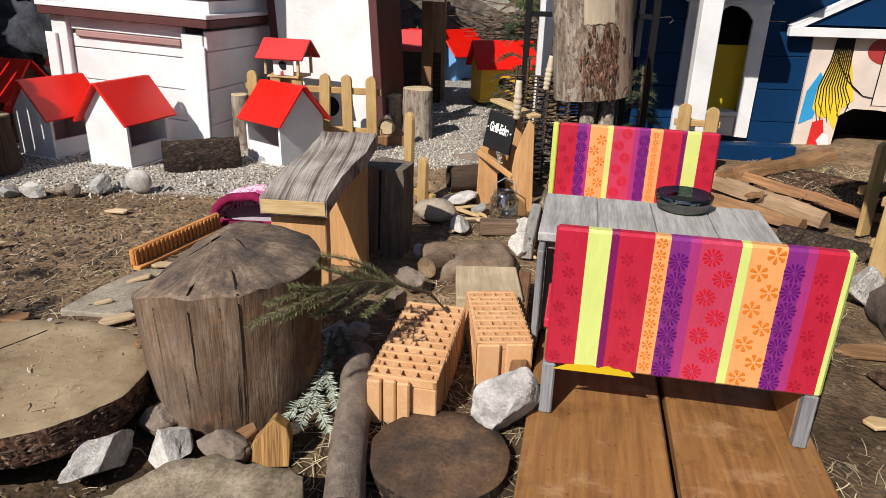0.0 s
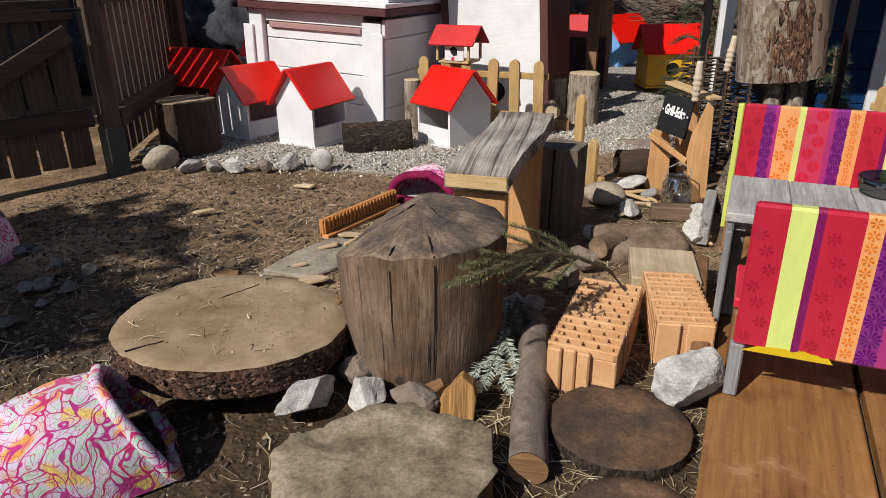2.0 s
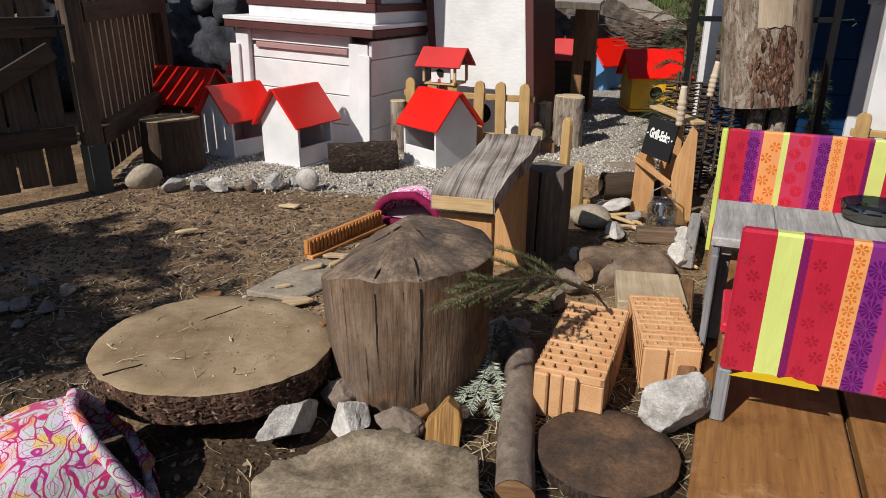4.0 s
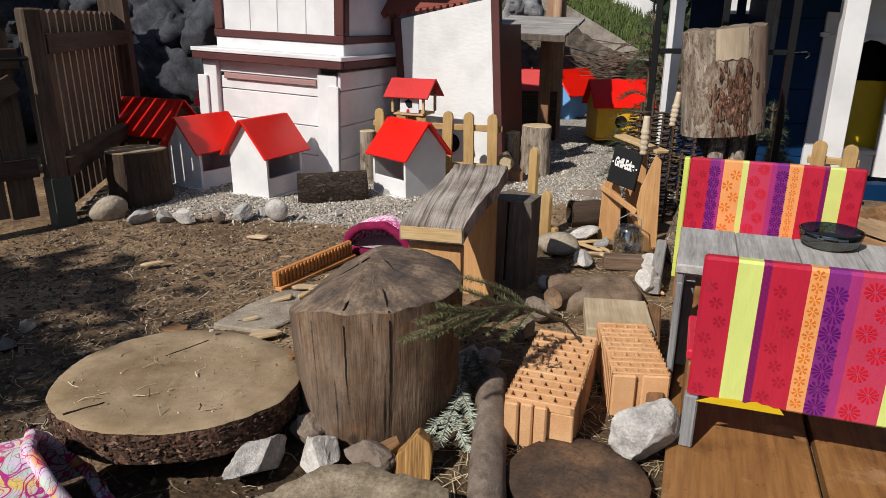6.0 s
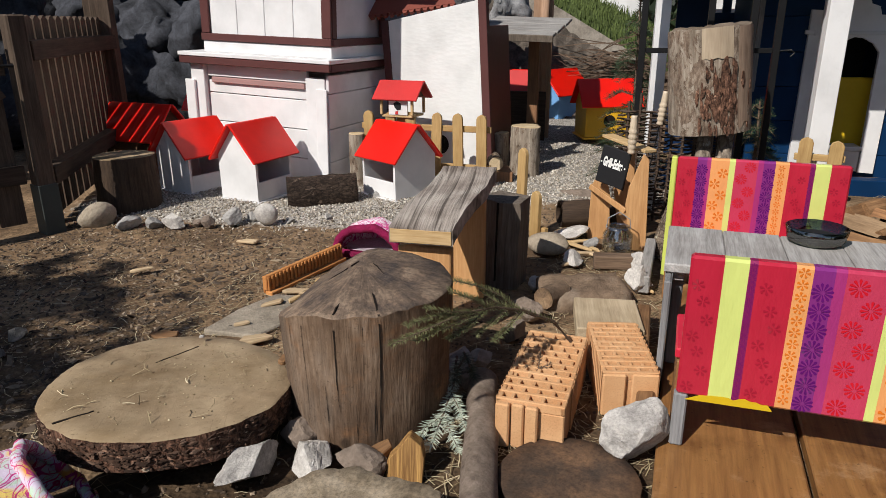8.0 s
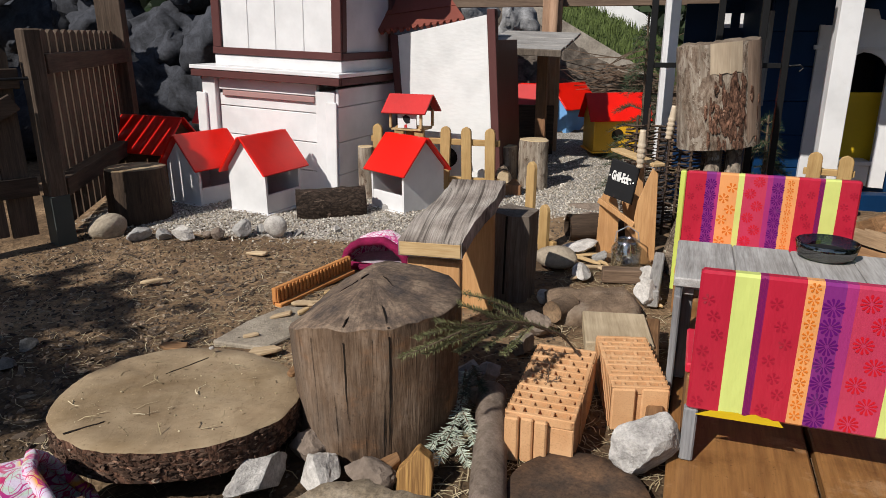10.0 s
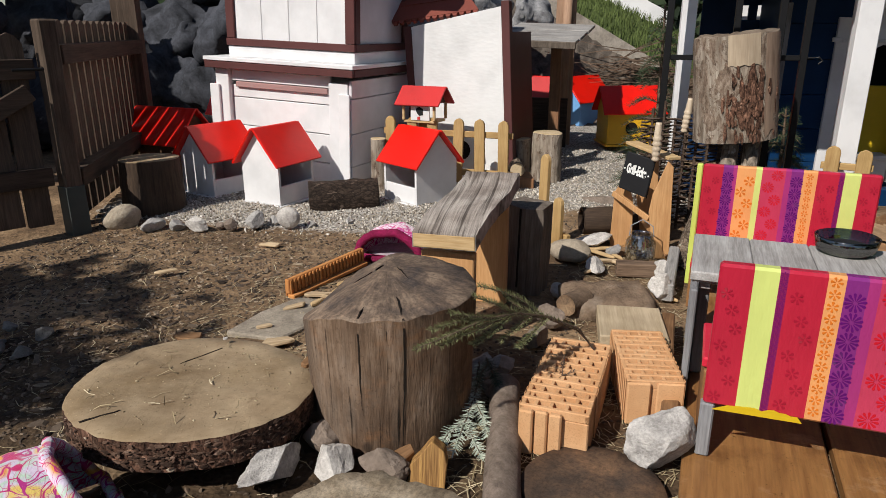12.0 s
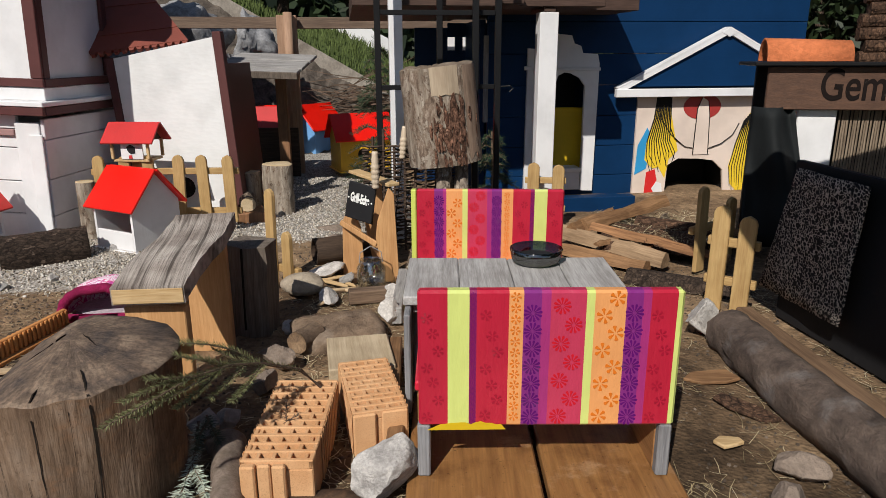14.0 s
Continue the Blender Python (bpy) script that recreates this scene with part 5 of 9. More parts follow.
def half_log():
    """Old trunk lying half sunk in the earth, its upper side worn flat, with a sawn end."""
    ob = thing("sunken_log", pose(-0.078, 1.99, 0, 0, 0, 11), "brown weathered log lying half sunk, worn flat on top", "log")
    bm = bmesh.new()
    sides, n = 26, 24
    rows = []
    for i in range(n + 1):
        f = i / n
        end = min(1.0, 0.86 + 2.2 * f, 0.80 + 2.5 * (1 - f))
        row = []
        for k in range(sides):
            a = 2 * math.pi * k / sides
            c, q = math.cos(a), math.sin(a)
            y, z = 0.118 * c, 0.088 * q
            z = min(z, 0.058 + 0.10 * max(0.0, z - 0.058) + 0.10 * y)
            w = 1 + 0.16 * noise.noise(Vector((f * 5, c * 2, q * 2))) + 0.07 * noise.noise(Vector((f * 17, c * 6, q * 6)))
            row.append(bm.verts.new((0.325 * f + 0.012 * noise.noise(Vector((c * 3, q * 3, f))), y * end * w, z * end * w)))
        rows.append(row)
    for r0, r1 in zip(rows, rows[1:]):
        for k in range(sides):
            bm.faces.new([r0[k], r0[(k + 1) % sides], r1[(k + 1) % sides], r1[k]])
    bm.faces.new(list(reversed(rows[0])))
    bm.faces.new(rows[-1])
    bmesh.ops.recalc_face_normals(bm, faces=bm.faces)
    part("worn_wood", bm, M["rotten_log"], ob, smooth=True)


M["rotten_log"] = rocky("rotten_brown_log", (0.25, 0.175, 0.12), (0.10, 0.068, 0.047), 11, moss=(0.30, 0.24, 0.185))
M["dark_split"] = wood("weathered_split_face", (0.23, 0.155, 0.105), (0.085, 0.055, 0.038), "x", 0.85, relief=0.8, stain_amount=0.5)
half_log()
log_thing("log_disc", pose(0.10, 0.62, -0.02, 0, 0, 0), 0.12, 0.04, "flat dark brown round log disc set in the earth", "log slice", "bark_dark", "disc_top", 25, taper=1.0, wob=0.05)
log_thing("tree_stump", pose(-2.40, 2.90, -0.02, 0, 0, 0), 0.16, 0.315, "bark-covered tree stump with a pale sawn top", "stump", "stump_bark", "stump_top", 31, taper=0.93)
log_thing("log_post", pose(-1.30, 3.62, 0.0, 0, 0, 0), 0.052, 0.33, "thin upright round log beside the tower", "log", "peeled_post", "pale_end", 33)
log_thing("log_post", pose(-0.30, 4.10, 0.0, 0, 0, 0), 0.10, 0.33, "upright grey log standing on gravel", "log", "peeled_post", "pale_end", 35, wob=0.16, bark_relief=0.05)
log_thing("log_post", pose(-0.475, 4.12, 0.0, 0, 0, 0), 0.066, 0.28, "upright grey log standing on gravel", "log", "peeled_post", "pale_end", 37, wob=0.16, bark_relief=0.06)
def dark_post():
    """Old squared post: charred-looking faces with a split, set a little askew."""
    ob = thing("dark_post", pose(-0.228, 2.165, 0.0, 1, 2, -20), "dark weathered squared timber post behind the bench", "post")
    bm = prism([(-0.085, -0.07), (0.02, -0.082), (0.078, -0.05), (0.068, 0.06), (-0.07, 0.07)], -0.02, 0.342, "z")
    bmesh.ops.subdivide_edges(bm, edges=[e for e in bm.edges if abs(e.verts[0].co.z - e.verts[1].co.z) > 0.1], cuts=9)
    for v in bm.verts:
        v.co.x += 0.006 * noise.noise(Vector((v.co.z * 9, v.co.y * 20, 1)))
        v.co.y += 0.006 * noise.noise(Vector((v.co.z * 9, v.co.x * 20, 5)))
        if v.co.z > 0.335:
            v.co.z += 0.016 * noise.noise(v.co * 30)
    part("timber", bm, M["log_dark"], ob)
    part("split", board(-0.003, 0.003, -0.086, -0.074, 0.02, 0.335, 0.001), M["crack"], ob)


dark_post()


def lying_log(name, a, b, r, label, bark="bark_grey", end="pale_end", seed=1, category="log", hollow=0.0, group="", lumps=1.0):
    a, b = Vector(a), Vector(b)
    d = b - a
    L = d.length
    m = Matrix.Translation(a) @ d.to_track_quat("Z", "Y").to_matrix().to_4x4()
    ob = thing(name, m, label, category, group)
    sides = 28
    ring = log_rings(r, seed, sides, 0.05)
    bm = bmesh.new()
    rows = []
    n = max(6, int(L / 0.04))
    for i in range(n + 1):
        f = i / n
        bend = 0.25 * r * noise.noise(Vector((f * 2, seed, 0)))
        rows.append([bm.verts.new((rr * math.cos(t) * (1 + 0.06 * lumps * noise.noise(Vector((math.cos(t) * 4, math.sin(t) * 4, f * L * 14 + seed)))) + bend, rr * math.sin(t) * (1 + 0.06 * lumps * noise.noise(Vector((math.cos(t) * 4, math.sin(t) * 4, f * L * 14 + seed)))), f * L)) for t, rr in ring])
    for r0, r1 in zip(rows, rows[1:]):
        for k in range(sides):
            bm.faces.new([r0[k], r0[(k + 1) % sides], r1[(k + 1) % sides], r1[k]])
    ends = [[v.co.copy() for v in rows[0]], [v.co.copy() for v in rows[-1]]]
    part("bark", bm, M[bark], ob, smooth=True)
    for i, e in enumerate(ends):
        bm = bmesh.new()
        zoff = -0.002 if i == 0 else 0.002
        if hollow and i == 0:
            outer = [bm.verts.new((p.x, p.y, p.z + zoff)) for p in e]
            inner = [bm.verts.new((p.x * hollow, p.y * hollow, p.z + zoff)) for p in e]
            deep = [bm.verts.new((p.x * hollow, p.y * hollow, p.z + L * 0.8)) for p in e]
            for k in range(sides):
                bm.faces.new([outer[k], inner[k], inner[(k + 1) % sides], outer[(k + 1) % sides]])
                bm.faces.new([inner[k], deep[k], deep[(k + 1) % sides], inner[(k + 1) % sides]])
            bm.faces.new(deep)
            bmesh.ops.recalc_face_normals(bm, faces=bm.faces)
        else:
            f = bm.faces.new([bm.verts.new((p.x, p.y, p.z + zoff)) for p in (reversed(e) if i == 0 else e)])
        part("sawn_end", bm, M[end], ob)
    return ob


lying_log("half_log", (-1.55, 3.10, 0.06), (-1.20, 3.26, 0.06), 0.105, "thick dark log lying on the gravel before the tower", "bark_dark", "log_top", 41, lumps=2.6)
lying_log("stick", (-0.117, 0.70, 0.028), (-0.19, 1.29, 0.03), 0.041, "straight dark branch lying on the earth", "branch_bark", "split_wood", 43, "branch")
lying_log("short_log", (-0.46, 3.80, 0.135), (-0.51, 4.02, 0.135), 0.044, "short pale split log lying on a wooden step", "bark_grey", "pale_end", 44)
solid("wood_step", board(-0.09, 0.09, -0.09, 0.12, -0.01, 0.088, 0.006), M["brown_wood"], pose(-0.46, 3.86, 0, 0, 0, 14), "low brown wooden step on the gravel", "step")
M["stub_end"] = radial_wood("stub_end_face", (0.34, 0.24, 0.15), (0.25, 0.165, 0.10), (0.10, 0.07, 0.05), 0.04, 0.06)
lying_log("tunnel_log", (-0.036, 2.95, 0.064), (0.24, 3.03, 0.064), 0.068, "hollow log lying on its side, a dark tunnel", "stump_bark", "stump_bark", 45, hollow=0.84)
lying_log("log_stub", (-0.055, 1.885, 0.042), (0.005, 1.975, 0.042), 0.040, "short log stub with a sawn end", "rotten_log", "stub_end", 47)


# ---- ramp board on its trestle ----
def ramp_board():
    ob = thing("ramp_bench", pose(-0.40, 1.50, 0), "thick grey board propped on warm wooden supports", "bench")
    nl, nr, fr, fl = Vector((-0.118, 0.035, 0.382)), Vector((0.085, 0.008, 0.388)), Vector((0.150, 0.54, 0.482)), Vector((-0.045, 0.53, 0.482))
    bm = bmesh.new()
    n, k = 16, 8
    grid = []
    for s in (0.0, -0.05):
        rows = []
        for i in range(n + 1):
            row = []
            for j in range(k + 1):
                u, v = j / k, i / n
                p = (nl * (1 - u) + nr * u) * (1 - v) + (fl * (1 - u) + fr * u) * v
                p.z += s + 0.012 * math.sin(v * 5.5 + 0.4) + (0.003 * noise.noise(Vector((u * 9, v * 3, 1))) if s == 0 else 0)
                if j in (0, k):
                    p.x += 0.008 * noise.noise(Vector((v * 5, 3 + j, 0)))
                row.append(bm.verts.new(p))
            rows.append(row)
        grid.append(rows)
    for rows in grid:
        for i in range(n):
            for j in range(k):
                bm.faces.new([rows[i][j], rows[i][j + 1], rows[i + 1][j + 1], rows[i + 1][j]])
    rim = [(i, 0) for i in range(n + 1)] + [(n, j) for j in range(1, k + 1)] + [(i, k) for i in range(n - 1, -1, -1)] + [(0, j) for j in range(k - 1, 0, -1)]
    for (a, b), (c, d) in zip(rim, rim[1:] + rim[:1]):
        bm.faces.new([grid[0][a][b], grid[0][c][d], grid[1][c][d], grid[1][a][b]])
    bmesh.ops.recalc_face_normals(bm, faces=bm.faces)
    part("seat_board", bm, M["ramp_wood"], ob, "thick grey weathered board")
    d = (nr - nl)
    part("board_end", board(0.004, d.length - 0.004, -0.004, -0.0005, -0.046, -0.004, 0.001), M["pale_wood"], ob, "pale sawn end of the board",
         at=Matrix.Translation(nl + Vector((0, 0, 0.004))) @ d.to_track_quat("X", "Z").to_matrix().to_4x4())
    part("support", prism([(-0.205, -0.01), (0.0, -0.01), (0.0, 0.418), (-0.205, 0.408)], 0.0, 0.034, "y", 0.003), M["orange_wood"], ob, "warm brown upright support board", at=pose(0.118, 0.47, 0, 0, 0, -4))
    part("support", prism([(-0.155, -0.01), (0.0, -0.01), (0.0, 0.325), (-0.155, 0.322)], 0.0, 0.03, "y", 0.003), M["orange_wood"], ob, "warm brown upright support board", at=pose(0.058, 0.115, 0, 0, 0, -8))
    a, b = nl.lerp(fl, 0.11), nr.lerp(fr, 0.11)
    d = (b - a).to_2d()
    part("cleat", board(0.012, d.length - 0.02, -0.018, 0.018, 0.20, 0.318, 0.003), M["orange_wood"], ob, "warm brown cross cleat", at=pose(a.x, a.y, 0, 0, 0, math.degrees(math.atan2(d.y, d.x))))


ramp_board()


# ---- hollow clay bricks ----
def clay_brick(at, w, l, h, label, rows=9, cols=3, mat="clay", plain=0.0, seed=1):
    """Perforated brick: cross webs with staggered short webs between the slots, shallow ribs along its sides."""
    ob = thing("clay_brick", at, label, "brick", "hollow clay bricks")
    t = 0.0115
    rnd = random.Random(seed)
    body = bmesh.new()
    box(body, 0.001, w - 0.001, 0.001, l - 0.001, 0, h * 0.80, 0.003)
    part("core", body, M[mat], ob)
    for i in range(rows + 1):
        y = (l - t) * i / rows
        part("web", board(0, w, y, y + t, h * 0.802, h - rnd.uniform(0, 0.004), 0.002), M[mat], ob)
    for x in (0.0, w - t):
        part("shell", board(x, x + t, 0.0, l, h * 0.801, h - 0.003, 0.002), M[mat], ob)
    for i in range(rows):
        y0, y1 = (l - t) * i / rows + t, (l - t) * (i + 1) / rows
        for j in range(cols):
            x = (w - t) * (j + (0.35 if i % 2 else 0.85)) / (cols + 0.2)
            part("short_web", board(x, x + t * 0.8, y0 + 0.0005, y1 - 0.0005, h * 0.802, h - rnd.uniform(0.001, 0.005), 0.0012), M[mat], ob)
    n = int(l / 0.024)
    for s in (0, 1):
        for i in range(n):
            y = l * (i + 0.5) / n
            if s == 1 and y < plain:
                continue
            x0 = -0.0028 if s == 0 else w + 0.0004
            part("rib", board(x0, x0 + 0.0024, y - 0.006, y + 0.006, 0.0, h - 0.002, 0.001), M[mat], ob)
    return ob


b1 = clay_brick(pose(-0.125, 1.055, -0.004, 0, 0, -7.5), 0.166, 0.40, 0.125, "orange hollow clay brick with slots facing up", 11, 4, plain=0.10, seed=4)
for x0, x1, d in ((0.002, 0.036, 0.02), (0.040, 0.070, 0.014), (0.074, 0.104, 0.018)):
    part("tongue", board(x0, x1, -d, -0.0005, 0.0, 0.119, 0.004), M["clay"], b1)
b2 = clay_brick(pose(0.13, 1.235, -0.006, 0, 0, 7), 0.145, 0.31, 0.125, "orange hollow clay brick with slots facing up", 10, 4, seed=9)
part("tongue", board(0.0, 0.06, -0.012, -0.0005, 0.0, 0.121, 0.004), M["clay"], b2)
part("tongue", board(0.075, 0.145, -0.008, -0.0005, 0.0, 0.121, 0.004), M["clay"], b2)


def plank_block():
    ob = thing("wood_plank", pose(0.062, 1.565, 0.0, 0, 0, 3), "short pale weathered plank lying behind the bricks", "plank")
    part("plank", board(0.0, 0.205, 0.0, 0.25, 0.03, 0.085, 0.004), M["pale_plank"], ob)
    part("batten", board(0.01, 0.195, 0.02, 0.23, -0.01, 0.029, 0.003), M["pale_plank"], ob)


M["pale_plank"] = wood("pale_grey_plank", (0.52, 0.42, 0.29), (0.36, 0.28, 0.18), "y", 0.8, stain_amount=0.5)
plank_block()


# ---- long clay trough, snuggle bed, paving ----
def trough():
    a, b = Vector((-1.10, 1.84, 0)), Vector((-0.955, 2.28, 0))
    d = b - a
    L = d.length
    ob = thing("clay_channel_brick", pose(a.x, a.y, -0.004, 0, 0, math.degrees(math.atan2(d.y, d.x))), "long orange ribbed clay channel brick on the earth", "brick")
    part("floor", board(0, L, -0.035, 0.0, 0, 0.016), M["clay_deep"], ob)
    part("wall", board(0, L, -0.012, 0.006, 0.017, 0.075), M["clay_deep"], ob)
    for i in range(22):
        x = L * (i + 0.5) / 22
        part("rib", board(x - 0.006, x + 0.006, -0.019, -0.0125, 0.017, 0.072, 0.002), M["clay_deep"], ob)
        part("rib", board(x - 0.006, x + 0.006, 0.0065, 0.013, 0.004, 0.072, 0.002), M["clay_deep"], ob)


trough()


def web_cloth(name, base, line, tints, scale):
    m, nt, b, tc = nodes_of(name, 0.9)
    v = nt.nodes.new("ShaderNodeTexVoronoi")
    v.feature = "DISTANCE_TO_EDGE"
    v.inputs["Scale"].default_value = scale
    warp = nt.nodes.new("ShaderNodeTexNoise")
    warp.inputs["Scale"].default_value = 9
    mp = mapped(nt, tc, (1, 1, 1))
    nt.links.new(mp, warp.inputs["Vector"])
    warp.inputs["Detail"].default_value = 1.5
    nt.links.new(mapped_from(nt, mixed(nt, 0.32, mp, warp.outputs["Color"]), (1.0, 0.5, 1.0)), v.inputs["Vector"])
    wide = nt.nodes.new("ShaderNodeMath")
    wide.operation = "MULTIPLY_ADD"
    wide.inputs[1].default_value, wide.inputs[2].default_value = -0.10, 0.04
    nt.links.new(noise_node(nt, mp, 14, 2), wide.inputs[0])
    thick = nt.nodes.new("ShaderNodeMath")
    thick.operation = "ADD"
    nt.links.new(v.outputs["Distance"], thick.inputs[0])
    nt.links.new(wide.outputs[0], thick.inputs[1])
    lines = ramp(nt, thick.outputs[0], [(0.030, (1, 1, 1)), (0.058, (0, 0, 0))])
    hair = nt.nodes.new("ShaderNodeTexVoronoi")
    hair.feature = "DISTANCE_TO_EDGE"
    hair.inputs["Scale"].default_value = scale * 1.7
    nt.links.new(mapped_from(nt, mixed(nt, 0.4, mp, warp.outputs["Color"]), (0.6, 1.0, 1.0)), hair.inputs["Vector"])
    thin = ramp(nt, hair.outputs["Distance"], [(0.022, (0.75, 0.75, 0.75)), (0.045, (0, 0, 0))])
    patch = ramp(nt, noise_node(nt, mp, 10, 2), [(0.36, tints[0]), (0.42, base), (0.47, base), (0.51, tints[1]), (0.55, base), (0.60, tints[2])])
    blend = ramp(nt, noise_node(nt, mp, 22, 2), [(0.42, line), (0.6, tuple(0.5 * p + 0.5 * q for p, q in zip(line, (0.35, 0.03, 0.30))))])
    nt.links.new(mixed(nt, lines, mixed(nt, thin, patch, blend), blend), b.inputs["Base Color"])
    bump(nt, b, noise_node(nt, mp, 160, 3), 0.4, 0.004)
    b.inputs["Sheen Weight"].default_value = 0.3
    return m


M["web_cloth"] = web_cloth("white_pink_web_fleece", (0.62, 0.53, 0.66), (0.52, 0.02, 0.13), ((0.72, 0.33, 0.06), (0.45, 0.62, 0.47), (0.72, 0.52, 0.14)), 24)
M["web_rim"] = rocky("pale_lilac_fleece", (0.50, 0.36, 0.42), (0.30, 0.16, 0.22), 22)
M["web_cloth_pale"] = web_cloth("pink_web_fleece", (0.80, 0.70, 0.76), (0.62, 0.04, 0.22), ((0.75, 0.4, 0.55), (0.8, 0.7, 0.78), (0.7, 0.3, 0.45)), 30)
M["magenta_fleece"] = rocky("magenta_fleece", (0.30, 0.012, 0.08), (0.16, 0.006, 0.04), 12)
M["pale_fleece"] = rocky("pale_lining_fleece", (0.62, 0.55, 0.60), (0.48, 0.40, 0.46), 10)


def snuggle_cave(at, rx, ry, rz_, label, outer, rim, inner, mouth=0.55, seed=2, lip=0.03, lean=0.0):
    """A soft cloth cave: a sagging dome, open at its front (-y), with a thick stuffed rim."""
    ob = thing("pet_bed", at, label, "pet bed", "cloth pet beds")
    bm = bmesh.new()
    nu, nv = 36, 16
    rows = []
    y_cut = -mouth * ry
    for i in range(nv + 1):
        f = i / nv
        # sections from the mouth to the back
        y = y_cut + (ry - y_cut) * math.sin(f * math.pi / 2)
        k = math.sqrt(max(0.0, 1 - (y / ry) ** 2))
        row = []
        for j in range(nu + 1):
            a = math.pi * j / nu
            sag = 1 + 0.10 * noise.noise(Vector((math.cos(a) * 2, y * 6, seed))) + 0.04 * noise.noise(Vector((math.cos(a) * 7, y * 20, math.sin(a) * 7 + seed)))
            zz = max(0.0, rz_ * k ** 0.75 * math.sin(a) ** 0.8 * sag)
            row.append(bm.verts.new((rx * k * math.cos(a) * sag, y + lean * zz * (1 - f), zz)))
        rows.append(row)
    for r0, r1 in zip(rows, rows[1:]):
        for j in range(nu):
            bm.faces.new([r0[j], r0[j + 1], r1[j + 1], r1[j]])
    bmesh.ops.remove_doubles(bm, verts=bm.verts, dist=0.0005)
    bmesh.ops.recalc_face_normals(bm, faces=bm.faces)
    edge = [tuple(v.co) for v in rows[0] if v.is_valid]
    part("cover", bm, outer, ob, smooth=True)
    pts = [(x, y, max(z, lip * 0.8)) for x, y, z in edge]
    pts = pts + [(-x * 0.5, y - 0.012, lip * 0.8) for x, y, z in (edge[-1],)] + [(0.0, y_cut - 0.018, lip * 0.8)] + [(-x * 0.5, y - 0.012, lip * 0.8) for x, y, z in (edge[0],)]
    bm = tube(bmesh.new(), pts + [pts[0]], lip, 10, False)
    part("rim", bm, rim, ob, smooth=True)
    bm = bmesh.new()
    tube(bm, [(0, 0, 0.004), (0, 0, 0.02)], 1.0, 24)
    for v in bm.verts:
        v.co.x *= rx * 0.85
        v.co.y = v.co.y * (ry - y_cut) * 0.42 + (ry + y_cut) / 2
    part("lining", bm, inner, ob, smooth=False)
    return ob


snuggle_cave(pose(-0.84, 2.40, -0.005, 0, 0, -4), 0.165, 0.17, 0.15, "magenta and pink cloth pet cave lying on the earth", M["web_cloth_pale"], M["magenta_fleece"], M["pale_fleece"], 0.45, 3, 0.019)
snuggle_cave(pose(-0.945, 0.590, -0.005, 0, 0, 138), 0.150, 0.36, 0.20, "white cloth pet cave with pink web pattern and orange patches", M["web_cloth"], M["web_cloth"], M["web_rim"], 0.12, 7, 0.013, 0.52)


snuggle_cave(pose(-2.27, 1.36, -0.005, 0, 0, -120), 0.15, 0.17, 0.21, "lilac cloth pet cave with a pink web print on the earth", M["web_cloth_pale"], M["web_rim"], M["pale_fleece"], 0.4, 5, 0.02)


def paving_slab():
    bm = prism([(-0.12, -0.18), (0.08, -0.17), (0.13, 0.02), (0.06, 0.19), (-0.06, 0.17), (-0.11, 0.0)], -0.02, 0.006, "z", 0.005)
    solid("paving_slab", bm, M["paving"], pose(-1.02, 1.66, 0, 0, 0, -8), "grey stone slab let into the earth", "slab")


paving_slab()


# ---- blue house on the right ----
M["face_cream"] = paint("cream_panel_paint", (0.72, 0.60, 0.52), 0.5, (0.5, 0.42, 0.38), 0.15)
M["paint_yellow"] = paint("bright_yellow_paint", (0.80, 0.55, 0.03), 0.5)
M["paint_red"] = paint("bright_red_paint", (0.62, 0.02, 0.02), 0.5)
M["paint_cyan"] = paint("cyan_paint", (0.03, 0.30, 0.60), 0.5)
M["paint_black"] = paint("black_line_paint", (0.012, 0.011, 0.011), 0.5)
M["roof_brown"] = wood("dark_porch_beam", (0.10, 0.06, 0.045), (0.05, 0.03, 0.024), "x", 0.7)


def band(pts, w0, w1, y, thick=0.0025):
    """A painted stroke: a ribbon of changing width through (x, z) points, lying against a wall."""
    bm = bmesh.new()
    rows = []
    n = len(pts)
    for i, (x, z) in enumerate(pts):
        x0, z0 = pts[max(0, i - 1)]
        x1, z1 = pts[min(n - 1, i + 1)]
        d = Vector((x1 - x0, 0, z1 - z0)).normalized()
        s = Vector((-d.z, 0, d.x))
        w = (w0 + (w1 - w0) * i / (n - 1)) / 2
        a, b = Vector((x, y, z)) + s * w, Vector((x, y, z)) - s * w
        rows.append([bm.verts.new(a), bm.verts.new(b), bm.verts.new(a + Vector((0, thick, 0))), bm.verts.new(b + Vector((0, thick, 0)))])
    for u, v in zip(rows, rows[1:]):
        bm.faces.new([u[0], v[0], v[1], u[1]])
        bm.faces.new([u[0], u[2], v[2], v[0]])
        bm.faces.new([u[1], v[1], v[3], u[3]])
    bmesh.ops.recalc_face_normals(bm, faces=bm.faces)
    return bm


